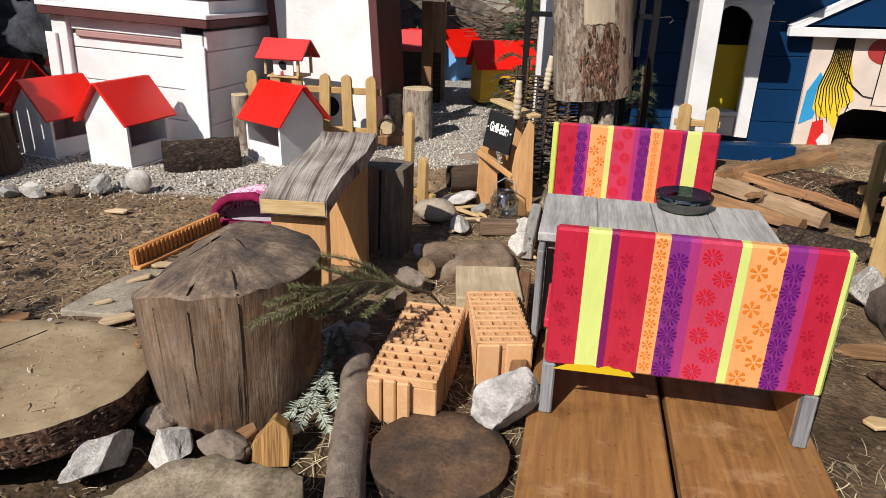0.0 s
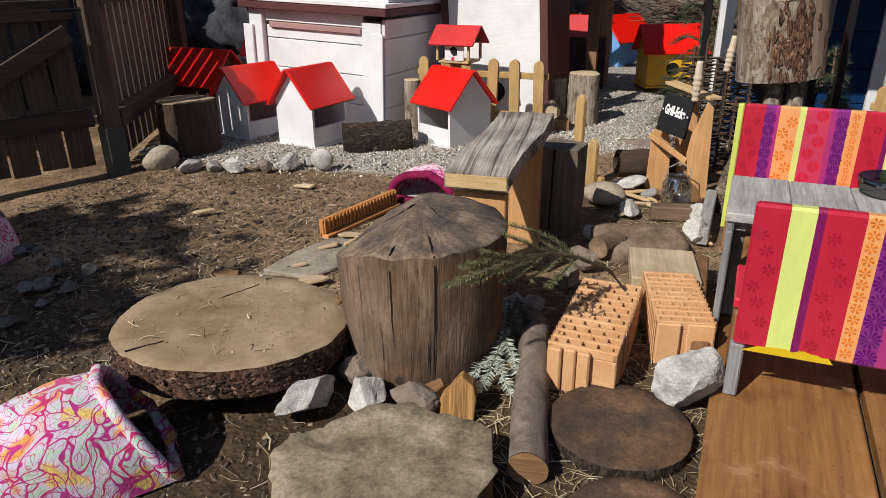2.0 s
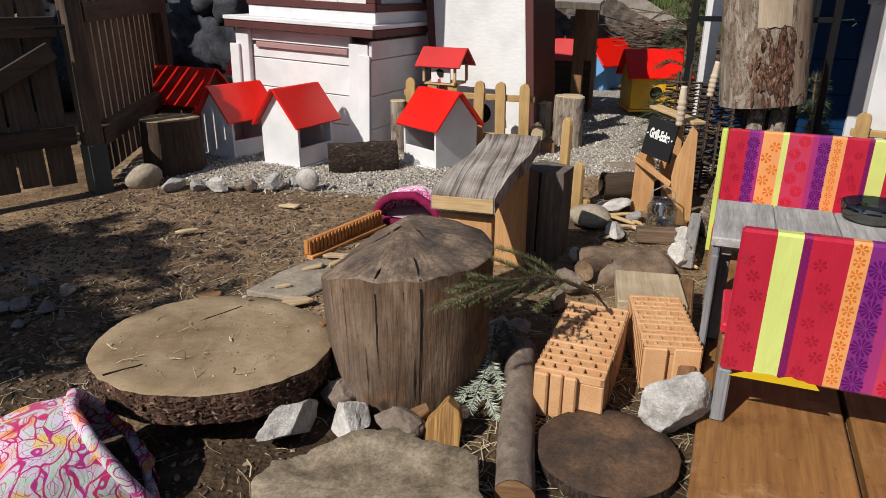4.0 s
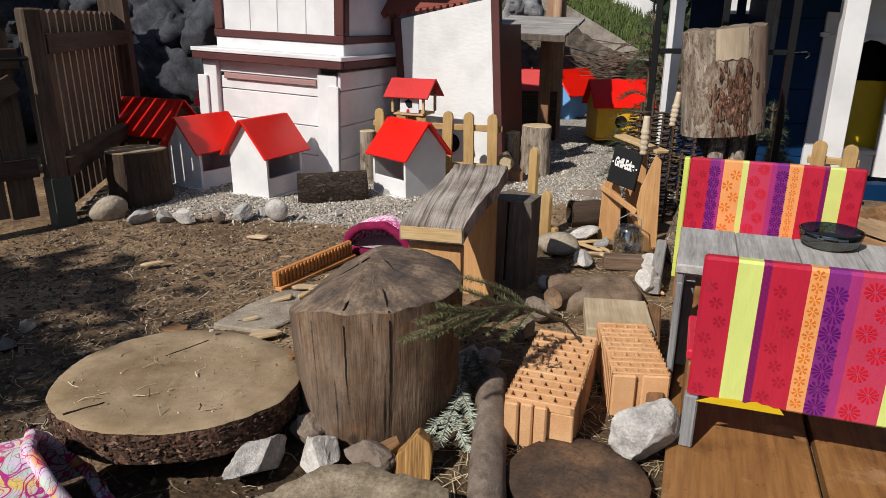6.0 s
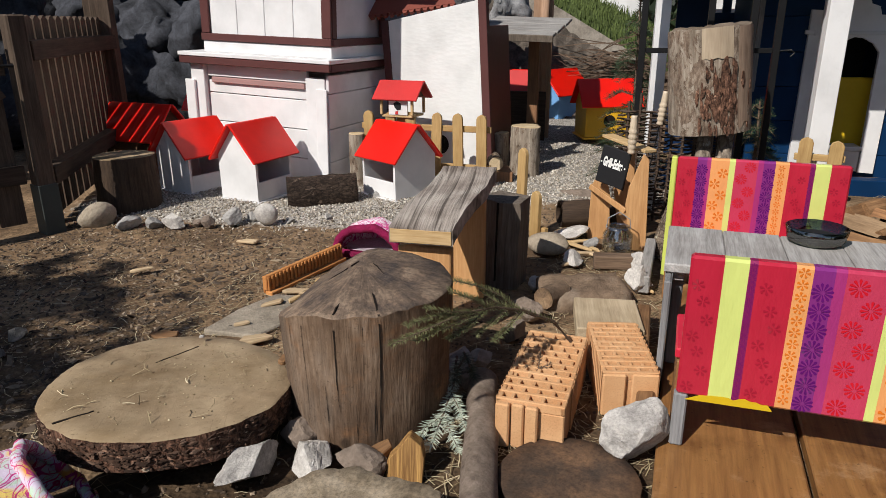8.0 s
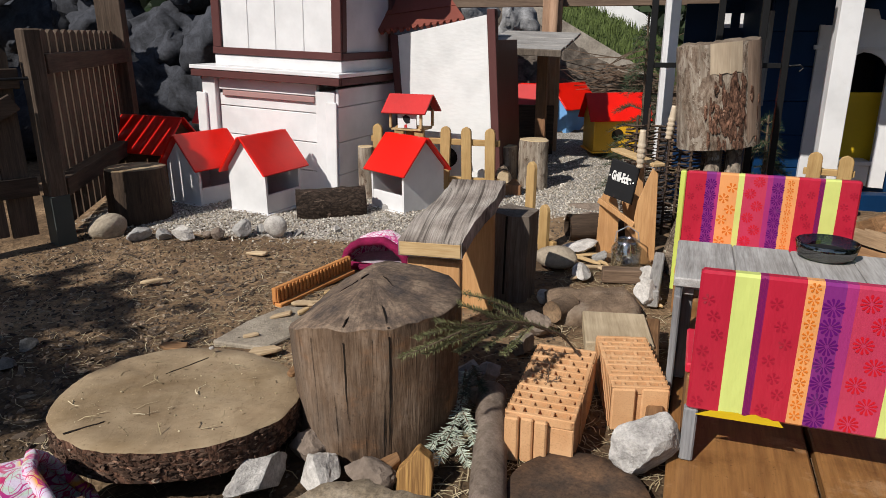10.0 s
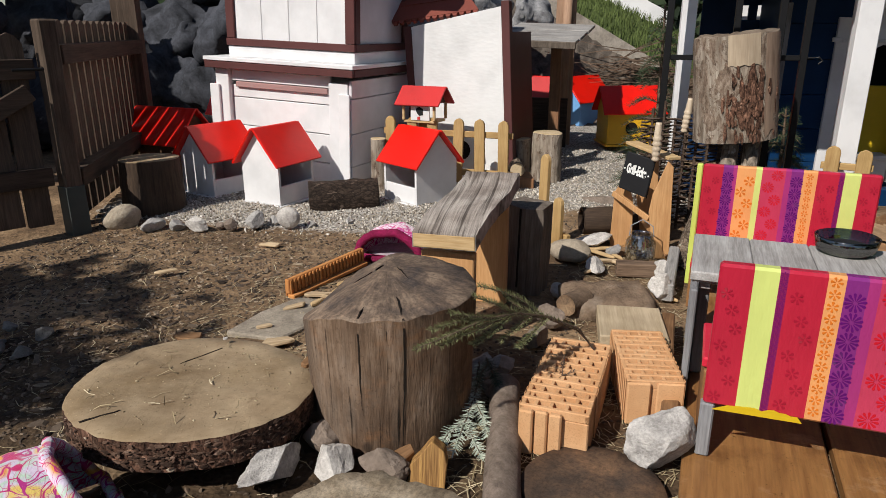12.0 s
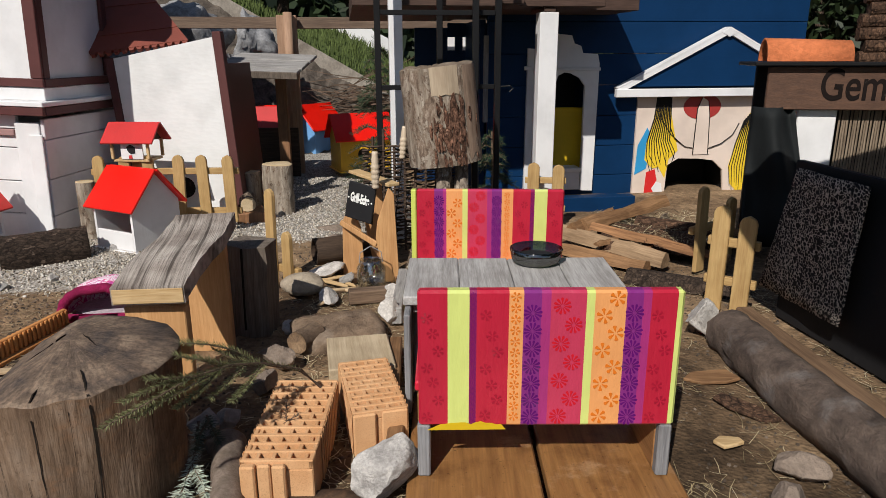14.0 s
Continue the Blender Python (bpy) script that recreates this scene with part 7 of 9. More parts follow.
# ---- timber stall on the right ----
def stall():
    ob = thing("market_stall", pose(0, 0, 0), "dark stall with brown name board and clay roof tile", "stall")
    a, b = Vector((2.09, 2.675, 0)), Vector((2.98, 2.37, 0))
    d = b - a
    rz = math.degrees(math.atan2(d.y, d.x))
    f = pose(a.x, a.y, 0, 0, 0, rz)
    L = d.length
    part("name_board", board(0.0, L, -0.012, 0.012, 0.748, 0.942, 0.004, f), M["sign_brown"], ob, "brown wooden name board")
    part("roof_board", board(-0.07, L, -0.05, 0.30, 0.945, 0.962, 0.003, f), M["black_metal"], ob)
    cu = bpy.data.curves.new("lettering", "FONT")
    cu.body, cu.size, cu.extrude, cu.offset = "Gem", 0.20, 0.0008, 0.0025
    tx = new("lettering", cu)
    tx.parent = ob
    tx.matrix_basis = f @ pose(0.225, -0.0135, 0.795, 90, 0, 0) @ Matrix.Diagonal((0.72, 1, 1, 1))
    cu.materials.append(M["burnt_letter"])
    part("post", board(0.16, 0.33, 0.03, 0.16, -0.02, 0.943, 0.004, f), M["white_v"], ob, "white painted post")
    part("post", board(0.86, 0.95, 0.03, 0.12, -0.02, 0.943, 0.004, f), M["white_v"], ob, "white painted post")
    for i in range(40):
        x = 0.35 + i * 0.0125
        part("reed", tube(bmesh.new(), [f @ Vector((x, 0.05, 0.40)), f @ Vector((x + 0.003 * math.sin(i * 1.7), 0.05, 0.75))], 0.0052, 5), M["reed"], ob)
    part("back_wall", board(0.02, L, 0.30, 0.33, 0.0, 0.94, 0.003, f), M["black_board"], ob)
    # Roof slab on posts, out of view, added only to shade the stall.
    part("canopy", board(1.0, 3.3, -0.9, 1.66, 1.46, 1.50), M["black_board"], ob)
    for px, py in ((3.2, -0.3), (3.2, 1.55), (2.2, -0.3)):
        part("canopy_post", board(px - 0.04, px + 0.04, py - 0.04, py + 0.04, -0.02, 1.458), M["black_metal"], ob)
    # half-round clay tile on the roof
    bm = bmesh.new()
    rows = []
    for i in range(17):
        t = math.pi * i / 16
        for r in (0.085,):
            rows.append([bm.verts.new(f @ Vector((x, 0.09 - r * k * math.cos(t), 0.965 + r * k * 1.15 * math.sin(t)))) for x, k in ((-0.01, 1.08), (0.36, 0.95), (0.36, 0.82), (-0.01, 0.92))])
    for u, v in zip(rows, rows[1:]):
        for i in range(4):
            bm.faces.new([u[i], u[(i + 1) % 4], v[(i + 1) % 4], v[i]])
    bmesh.ops.recalc_face_normals(bm, faces=bm.faces)
    part("roof_tile", bm, M["terracotta"], ob, "orange half-round clay tile", smooth=True)
    for k in range(6):
        part("thatch_roll", tube(bmesh.new(), [f @ Vector((0.40 + 0.02 * math.sin(k * 1.9), 0.1, 0.975 + k * 0.055)), f @ Vector((1.0, 0.1, 0.985 + k * 0.055))], 0.034, 10), M["bark"], ob)
    # low front with printed cloth
    front = thing("stall_front", pose(1.80, 1.86, 0, 0, 0, 0), "black board front hung with a black and cream speckled cloth", "stall front")
    part("board", board(-0.0, 0.03, -1.2, 0.12, 0.0, 0.62, 0.004), M["black_board"], front)
    bm = bmesh.new()
    n = 10
    quad = [Vector((-0.035, 0.20, 0.105)), Vector((-0.055, -0.285, 0.12)), Vector((-0.05, -0.32, 0.60)), Vector((-0.035, 0.06, 0.60))]
    grid = []
    for i in range(n + 1):
        u = i / n
        row = []
        for j in range(n + 1):
            v = j / n
            p = (quad[0] * (1 - u) + quad[1] * u) * (1 - v) + (quad[3] * (1 - u) + quad[2] * u) * v
            p.x += 0.008 * noise.noise(Vector((u * 3, v * 3, 5)))
            row.append(bm.verts.new(p))
        grid.append(row)
    for i in range(n):
        for j in range(n):
            bm.faces.new([grid[i][j], grid[i + 1][j], grid[i + 1][j + 1], grid[i][j + 1]])
    bmesh.ops.recalc_face_normals(bm, faces=bm.faces)
    bmesh.ops.solidify(bm, geom=bm.faces[:], thickness=0.006)
    part("printed_cloth", bm, M["leopard"], front, "black cloth with a cream speckle print", smooth=True)
    edge = thing("timber_edging", pose(1.645, 1.96, 0, 0, 0, -94), "brown timber edging laid on the earth", "edging")
    part("beam", board(0, 1.35, -0.03, 0.03, -0.02, 0.055, 0.006), M["edging"], edge)
    # dark plastic sheet draped beside the stall
    bm = bmesh.new()
    rows = []
    for i in range(15):
        u = i / 14
        row = []
        for j in range(13):
            v = j / 12
            x = -0.10 + 0.02 * v + (0.34 - 0.16 * v) * u
            row.append(bm.verts.new((x, 0.05 * math.sin(u * 7 + v * 2) + 0.03 * noise.noise(Vector((u * 4, v * 4, 1))) + 0.08 * (v - 0.5), 0.14 + 0.62 * v - 0.05 * u * (1 - v))))
        rows.append(row)
    for u, v in zip(rows, rows[1:]):
        for j in range(12):
            bm.faces.new([u[j], v[j], v[j + 1], u[j + 1]])
    bmesh.ops.recalc_face_normals(bm, faces=bm.faces)
    bmesh.ops.solidify(bm, geom=bm.faces[:], thickness=0.004)
    solid("plastic_sheet", bm, M["tarp"], pose(2.10, 2.60, 0, 0, 0, rz), "dark grey plastic sheet draped over the stall's side", "plastic sheet", smooth=True)


M["sign_brown"] = wood("brown_name_board", (0.125, 0.062, 0.036), (0.07, 0.034, 0.021), "x", 0.6)
M["burnt_letter"] = paint("burnt_lettering", (0.012, 0.008, 0.007), 0.95)
M["reed"] = wood("dry_reed", (0.34, 0.265, 0.195), (0.13, 0.095, 0.065), "z", 0.8)
M["terracotta"] = rocky("terracotta", (0.62, 0.19, 0.075), (0.5, 0.14, 0.05), 5)
M["tarp"] = paint("dark_plastic", (0.012, 0.014, 0.015), 0.7, (0.04, 0.04, 0.04), 0.3)
M["edging"] = wood("brown_edging", (0.20, 0.125, 0.075), (0.10, 0.06, 0.036), "x", 0.8)


def leopard_mat():
    m, nt, b, tc = nodes_of("speckled_cloth", 0.85)
    v = nt.nodes.new("ShaderNodeTexVoronoi")
    v.feature = "DISTANCE_TO_EDGE"
    v.inputs["Scale"].default_value = 74
    warp = noise_node(nt, tc.outputs["Object"], 30, 3)
    mp = nt.nodes.new("ShaderNodeVectorMath")
    nt.links.new(tc.outputs["Object"], mp.inputs[0])
    sc = nt.nodes.new("ShaderNodeMath")
    sc.operation = "MULTIPLY"
    sc.inputs[1].default_value = 0.03
    nt.links.new(warp, sc.inputs[0])
    nt.links.new(sc.outputs[0], mp.inputs[1])
    nt.links.new(mp.outputs[0], v.inputs["Vector"])
    cut = noise_node(nt, tc.outputs["Object"], 60, 2)
    lines = ramp(nt, v.outputs["Distance"], [(0.06, (1, 1, 1)), (0.11, (0, 0, 0))])
    keep = ramp(nt, cut, [(0.40, (0, 0, 0)), (0.46, (1, 1, 1))])
    col = mixed(nt, mixed(nt, 1.0, lines, keep, "MULTIPLY"), (0.012, 0.011, 0.012), (0.46, 0.40, 0.35))
    nt.links.new(col, b.inputs["Base Color"])
    return m


M["leopard"] = leopard_mat()
stall()


# ---- wood pile in front of the blue house ----
M["red_split"] = wood("reddish_sawn_plank", (0.36, 0.185, 0.085), (0.14, 0.066, 0.032), "x", 0.8, stain_amount=0.5)
M["bare_pale"] = wood("bare_pale_log", (0.40, 0.275, 0.165), (0.21, 0.135, 0.08), "x", 0.75, stain_amount=0.4)


def split_beam(a, b, w, h, mat, label, seed, name="split_log", twist=0):
    a, b = Vector(a), Vector(b)
    d = b - a
    L = d.length
    m = Matrix.Translation(a) @ d.to_track_quat("X", "Z").to_matrix().to_4x4() @ pose(0, 0, 0, twist, 0, 0)
    rnd = random.Random(seed)
    bm = bmesh.new()
    base = [(-w / 2, 0), (-w * 0.38, h * 0.55), (-w * 0.1, h), (w * 0.22, h * 0.86), (w / 2, h * 0.25), (w * 0.3, -h * 0.12), (-w * 0.25, -h * 0.1)]
    n = max(5, int(L / 0.08))
    rows = []
    for i in range(n + 1):
        f = i / n
        k = 0.85 + 0.2 * noise.noise(Vector((f * 3, seed, 0)))
        rows.append([bm.verts.new((f * L, y * k + 0.012 * noise.noise(Vector((f * 5, y * 20, seed))), z * k + 0.012 * noise.noise(Vector((f * 5, z * 20, seed + 3))))) for y, z in base])
    c = len(base)
    for u, v in zip(rows, rows[1:]):
        for k in range(c):
            bm.faces.new([u[k], u[(k + 1) % c], v[(k + 1) % c], v[k]])
    bm.faces.new(rows[0])
    bm.faces.new(list(reversed(rows[-1])))
    bmesh.ops.recalc_face_normals(bm, faces=bm.faces)
    return solid(name, bm, M[mat], m, label, "firewood", "split wood of the pile")


split_beam((1.37, 3.05, 0.10), (1.99, 3.40, 0.14), 0.11, 0.07, "split_wood", "thick split log lying on the wood pile", 1)
split_beam((1.30, 3.02, 0.085), (1.62, 3.28, 0.10), 0.10, 0.07, "split_wood", "short split log propped on the wood pile", 2)
split_beam((1.40, 2.99, 0.12), (1.91, 2.53, 0.05), 0.085, 0.045, "red_split", "long reddish sawn plank lying down the wood pile", 3)
split_beam((1.26, 3.10, 0.06), (1.63, 2.60, 0.02), 0.10, 0.085, "bare_pale", "pale barkless log lying on the wood pile", 64)
split_beam((1.24, 2.98, 0.0), (1.54, 2.60, 0.0), 0.11, 0.06, "split_wood", "brown split log lying on the wood pile", 5)
split_beam((1.55, 3.18, 0.03), (1.93, 2.80, 0.02), 0.30, 0.10, "bark", "wide piece of bark lying on the wood pile", 6)
split_beam((1.74, 3.35, 0.02), (2.16, 2.92, 0.02), 0.30, 0.10, "bark_grey", "wide piece of bark lying on the wood pile", 9)
split_beam((1.42, 2.54, -0.01), (1.78, 2.26, -0.01), 0.19, 0.06, "bark_dark", "dark old plank at the foot of the wood pile", 7)
split_beam((0.385, 2.56, -0.01), (0.50, 2.70, 0.30), 0.075, 0.03, "bark_grey", "grey barky slab leaning beside the sign stand", 8)
prnd = random.Random(31)
for i in range(12):
    px, py = prnd.uniform(1.35, 2.1), prnd.uniform(2.75, 3.25)
    pa, pl = prnd.choice((-1.0, 0.75, -0.8, 0.6)) + prnd.uniform(-0.3, 0.3), prnd.uniform(0.15, 0.35)
    pz = prnd.uniform(0.03, 0.08)
    split_beam((px, py, pz), (px + math.cos(pa) * pl, py + math.sin(pa) * pl, pz + prnd.uniform(-0.02, 0.02)), prnd.uniform(0.03, 0.07), prnd.uniform(0.02, 0.045), prnd.choice(("split_wood", "bark", "bark", "bark_grey")), "split log end lying on the wood pile", 200 + i)
M["log_lying"] = rocky("lying_log_side", (0.165, 0.122, 0.098), (0.045, 0.033, 0.029), 9, moss=(0.20, 0.185, 0.18))
lying_log("garden_log", (1.475, 1.76, 0.04), (1.375, 0.62, 0.045), 0.085, "thick bare grey-brown log lying beside the platform", "log_lying", "log_top", 61, lumps=2.8)
lying_log("branch", (2.02, 2.86, 0.10), (1.72, 3.15, 0.10), 0.04, "bark-covered branch on the wood pile", "bark", "pale_end", 63)
skewer((0.262, 2.625, 0.597), (0.262, 2.635, 0.433), (0.242, 2.69, 0.255))
skewer((0.43, 3.05, 0.66), (0.415, 3.06, 0.50), (0.38, 3.10, 0.20))


def glass_jar():
    ob = thing("glass_jar", pose(0.228, 2.565, 0.0) @ Matrix.Scale(1.15, 4), "small clear glass jar with a wire handle", "jar")
    prof = [(0.0, 0.002), (0.052, 0.002), (0.056, 0.01), (0.056, 0.08), (0.044, 0.098), (0.044, 0.112), (0.041, 0.112), (0.041, 0.097), (0.052, 0.079), (0.052, 0.012), (0.0, 0.008)]
    bm = bmesh.new()
    rings = [[bm.verts.new((r * math.cos(t), r * math.sin(t), z)) for t in (2 * math.pi * k / 24 for k in range(24))] if r else [bm.verts.new((0, 0, z))] for r, z in prof]
    for r0, r1 in zip(rings, rings[1:]):
        for k in range(24):
            bm.faces.new(list(dict.fromkeys([r0[k % len(r0)], r0[(k + 1) % len(r0)], r1[(k + 1) % len(r1)], r1[k % len(r1)]])))
    bmesh.ops.recalc_face_normals(bm, faces=bm.faces)
    part("glass", bm, M["clear_glass"], ob, smooth=True)
    part("wire_handle", tube(bmesh.new(), [(-0.045, 0, 0.10), (-0.04, 0, 0.14), (0, 0, 0.165), (0.04, 0, 0.14), (0.045, 0, 0.10)], 0.002, 6), M["steel"], ob)


cm, cnt, cb, ctc = nodes_of("clear_glass", 0.02)
jar_out = [n for n in cnt.nodes if n.bl_idname == "ShaderNodeOutputMaterial"][0]
jar_clear = cnt.nodes.new("ShaderNodeBsdfTransparent")
jar_clear.inputs["Color"].default_value = (0.86, 0.88, 0.88, 1)
jar_shine = cnt.nodes.new("ShaderNodeBsdfGlossy")
jar_shine.inputs["Roughness"].default_value = 0.06
jar_mix = cnt.nodes.new("ShaderNodeMixShader")
jar_mix.inputs["Fac"].default_value = 0.28
cnt.links.new(jar_clear.outputs[0], jar_mix.inputs[1])
cnt.links.new(jar_shine.outputs[0], jar_mix.inputs[2])
cnt.links.new(jar_mix.outputs[0], jar_out.inputs["Surface"])
M["clear_glass"] = cm
glass_jar()


# ---- slope, wall, brushwood and trees far behind ----
def bank_height(x, y):
    """The meadow: level with the wall's top along its foot, rising to a crest behind."""
    low = min(2.1, max(0.2, 0.95 - 0.575 * x))
    high = max(0.35, 1.345 - 0.48 * max(0.0, x), low + 0.08 if x < 0 else 0.0)
    f = min(1.0, max(0.0, (y - 8.05) / 1.95))
    return low + (high - low) * f + 0.03 * noise.noise(Vector((x * 2, y * 2, 0)))


def bank():
    solid("slope_wall", prism([(-1.9, 2.06), (0.75, 0.54), (0.75, -0.1), (-1.9, -0.1)], 0.0, 0.14), M["concrete"], pose(0, 7.9, 0), "pale flaking concrete wall running down the slope", "wall", kind="structure")
    bm = bmesh.new()
    xs, ys = np.linspace(-9, 12, 43), np.linspace(8.05, 16, 25)
    vs = [[bm.verts.new((x, y, bank_height(x, y))) for x in xs] for y in ys]
    for r0, r1 in zip(vs, vs[1:]):
        for i in range(len(xs) - 1):
            bm.faces.new([r0[i], r0[i + 1], r1[i + 1], r1[i]])
    solid("grass_bank", bm, M["grass"], pose(0, 0, 0), "grassy bank rising behind the yard", "bank", kind="structure", smooth=True)
    bm = bmesh.new()
    xs, ys = np.linspace(-2.2, 1.7, 66), np.linspace(6.75, 7.92, 22)
    crest = lambda x: max(0.12, 0.87 - 0.581 * x)
    vs = [[bm.verts.new((x, y, -0.04 + crest(x) * ((y - 6.75) / 1.17) ** 1.5 + 0.07 * noise.noise(Vector((x * 5, y * 5, 1))) + 0.04 * noise.noise(Vector((x * 15, y * 15, 3))))) for x in xs] for y in ys]
    for r0, r1 in zip(vs, vs[1:]):
        for i in range(len(xs) - 1):
            bm.faces.new([r0[i], r0[i + 1], r1[i + 1], r1[i]])
    solid("rubble_slope", bm, M["rubble"], pose(0, 0, 0), "dark slope of earth and rubble below the wall", "bank", kind="structure")
    solid("white_wall", prism([(-0.12, 1.20), (0.42, 1.0), (0.86, 0.80), (0.86, 1.20), (0.58, 1.34), (0.52, 1.46), (-0.12, 1.44)], 0.0, 0.1), M["white"], pose(0, 10.2, 0), "far white painted wall above the bank", "wall", kind="structure")
    rnd = random.Random(17)
    verts, faces = [], []
    for _ in range(9000):
        x, y = rnd.uniform(-2.5, 4), rnd.uniform(8.06, 11)
        z = bank_height(x, y) - 0.02
        a, h = rnd.uniform(0, 6.28), rnd.uniform(0.06, 0.16)
        w = 0.012
        n = len(verts)
        verts += [(x - w * math.cos(a), y - w * math.sin(a), z), (x + w * math.cos(a), y + w * math.sin(a), z), (x + rnd.uniform(-0.05, 0.05), y + rnd.uniform(-0.05, 0.05), z + h)]
        faces.append((n, n + 1, n + 2))
    me = bpy.data.meshes.new("grass")
    me.from_pydata(verts, [], faces)
    me.materials.append(M["grass"])
    tagged(new("grass", me), "green meadow grass on the bank", "grass", kind="stuff")
    for i, (x, z, w) in enumerate(((1.75, 1.0, 0.8), (2.3, 1.1, 0.7))):
        solid("boulder", rock_mesh((w, 0.5, w * 0.6), 300 + i, 3, 0.5), M["stone_pale"], pose(x, 9.4, z - 0.35), "pale sunlit boulder on the bank", "boulder", "boulders on the bank")


M["rubble"] = rocky("earth_rubble", (0.17, 0.14, 0.115), (0.035, 0.028, 0.023), 10)
M["concrete"] = rocky("flaking_concrete", (0.40, 0.36, 0.31), (0.19, 0.16, 0.13), 4)
M["grass"] = rocky("meadow_green", (0.125, 0.165, 0.05), (0.06, 0.085, 0.025), 3)
bank()


def brushwood():
    rnd = random.Random(12)
    bm = bmesh.new()
    for _ in range(420):
        x, y = rnd.uniform(-0.35, 1.4), rnd.uniform(7.3, 7.85)
        z = rnd.uniform(0.1, 0.78) * (1 - abs(x - 0.35) / 1.3)
        a, L = rnd.uniform(-0.6, 0.6) + (3.14 if rnd.random() < 0.5 else 0), rnd.uniform(0.4, 1.0)
        p = [Vector((x, y, max(0.01, z)))]
        d = Vector((math.cos(a), math.sin(a) * 0.6, rnd.uniform(-0.15, 0.3)))
        for k in range(3):
            d = (d + Vector((rnd.uniform(-0.3, 0.3), rnd.uniform(-0.3, 0.3), rnd.uniform(-0.3, 0.2)))).normalized()
            q = p[-1] + d * L / 3
            q.z = max(0.02, q.z)
            p.append(q)
        tube(bm, p, [0.009, 0.007, 0.005, 0.003], 4, False)
    me = mesh_of("brushwood", bm, M["twig"])
    tagged(new("brushwood", me), "heap of dry brown cut twigs", "brushwood", kind="stuff")


M["twig"] = wood("dry_twig", (0.20, 0.14, 0.10), (0.08, 0.055, 0.04), "x", 0.9)
brushwood()


def leaf_mat(name, a, b_):
    m, nt, b, tc = nodes_of(name, 0.6)
    g = nt.nodes.new("ShaderNodeNewGeometry")
    nt.links.new(ramp(nt, g.outputs["Random Per Island"], [(0.0, a), (1.0, b_)]), b.inputs["Base Color"])
    return m


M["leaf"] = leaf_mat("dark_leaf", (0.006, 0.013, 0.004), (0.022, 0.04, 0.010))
M["needle"] = leaf_mat("fir_needle", (0.085, 0.10, 0.035), (0.30, 0.30, 0.14))
M["needle_dark"] = leaf_mat("dark_fir_needle", (0.012, 0.03, 0.012), (0.035, 0.065, 0.025))
M["needle_pale"] = leaf_mat("pale_fir_needle", (0.30, 0.36, 0.28), (0.58, 0.62, 0.52))


def broadleaf(at, trunk_h, crown_r, crown_z, leaves, seed, label, size=0.09):
    rnd = random.Random(seed)
    ob = thing("tree", at, label, "tree", "trees round the yard")
    bm = bmesh.new()
    tube(bm, [(0, 0, -0.1), (0.03, 0.02, trunk_h * 0.5), (0, 0, trunk_h), (0.02, 0.0, crown_z + crown_r * 0.4)], [0.12, 0.10, 0.08, 0.03], 10)
    part("trunk", bm, M["bark_dark"], ob, smooth=True)
    tips = []
    for k in range(14):
        a, e = rnd.uniform(0, 6.28), rnd.uniform(-0.2, 1.1)
        L = crown_r * rnd.uniform(0.6, 0.95)
        tip = Vector((math.cos(a) * math.cos(e) * L, math.sin(a) * math.cos(e) * L, crown_z + math.sin(e) * L))
        root = Vector((0, 0, rnd.uniform(trunk_h * 0.75, crown_z)))
        mid = root.lerp(tip, 0.5) + Vector((rnd.uniform(-0.1, 0.1), rnd.uniform(-0.1, 0.1), 0.1))
        part("limb", tube(bmesh.new(), [root, mid, tip], [0.035, 0.022, 0.008], 6), M["bark_dark"], ob)
        tips += [tip, mid, mid.lerp(tip, 0.5)]
    verts, faces = [], []
    for _ in range(leaves):
        t = rnd.choice(tips)
        p = t + Vector((rnd.gauss(0, 1), rnd.gauss(0, 1), rnd.gauss(0, 0.8))) * crown_r * 0.17
        u = Vector((rnd.uniform(-1, 1), rnd.uniform(-1, 1), rnd.uniform(-1, 1))).normalized()
        v = u.orthogonal().normalized()
        s = size * rnd.uniform(0.6, 1.2)
        n = len(verts)
        verts += [tuple(p - u * s), tuple(p + v * s * 0.45), tuple(p + u * s), tuple(p - v * s * 0.45)]
        faces.append((n, n + 1, n + 2, n + 3))
    me = bpy.data.meshes.new("crown")
    me.from_pydata(verts, [], faces)
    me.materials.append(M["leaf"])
    crown = new("crown", me)
    crown.parent = ob
    return ob


for i, (x, y, r, z) in enumerate(((3.6, 7.6, 1.4, 2.3), (5.2, 7.2, 1.5, 2.2), (2.2, 9.5, 1.5, 3.2), (6.4, 5.6, 1.6, 2.2), (-0.8, 12.0, 2.0, 5.0), (4.4, 10.0, 2.0, 3.6), (-4.5, 8.5, 1.8, 3.2), (5.6, 3.6, 1.3, 2.0), (5.1, 6.6, 1.5, 1.5), (0.3, 12.5, 1.6, 2.3), (-1.7, 12.0, 1.7, 2.4), (1.9, 12.0, 1.6, 2.3), (-3.3, 10.5, 1.6, 2.6), (6.0, 7.6, 1.6, 2.0), (4.6, 8.2, 1.5, 1.6))):
    broadleaf(pose(x, y, 0 if y < 8 else 0.5, 0, 0, i * 50), z * 0.5, r, z, 5200, 70 + i, "dense dark green tree behind the playhouses")
# Stands out of view; added to throw dappled shade on the left ground.
broadleaf(pose(-3.86, -1.82, 0), 1.7, 0.80, 2.75, 1900, 91, "unseen leafy tree added to shade the ground by the gate", 0.10)


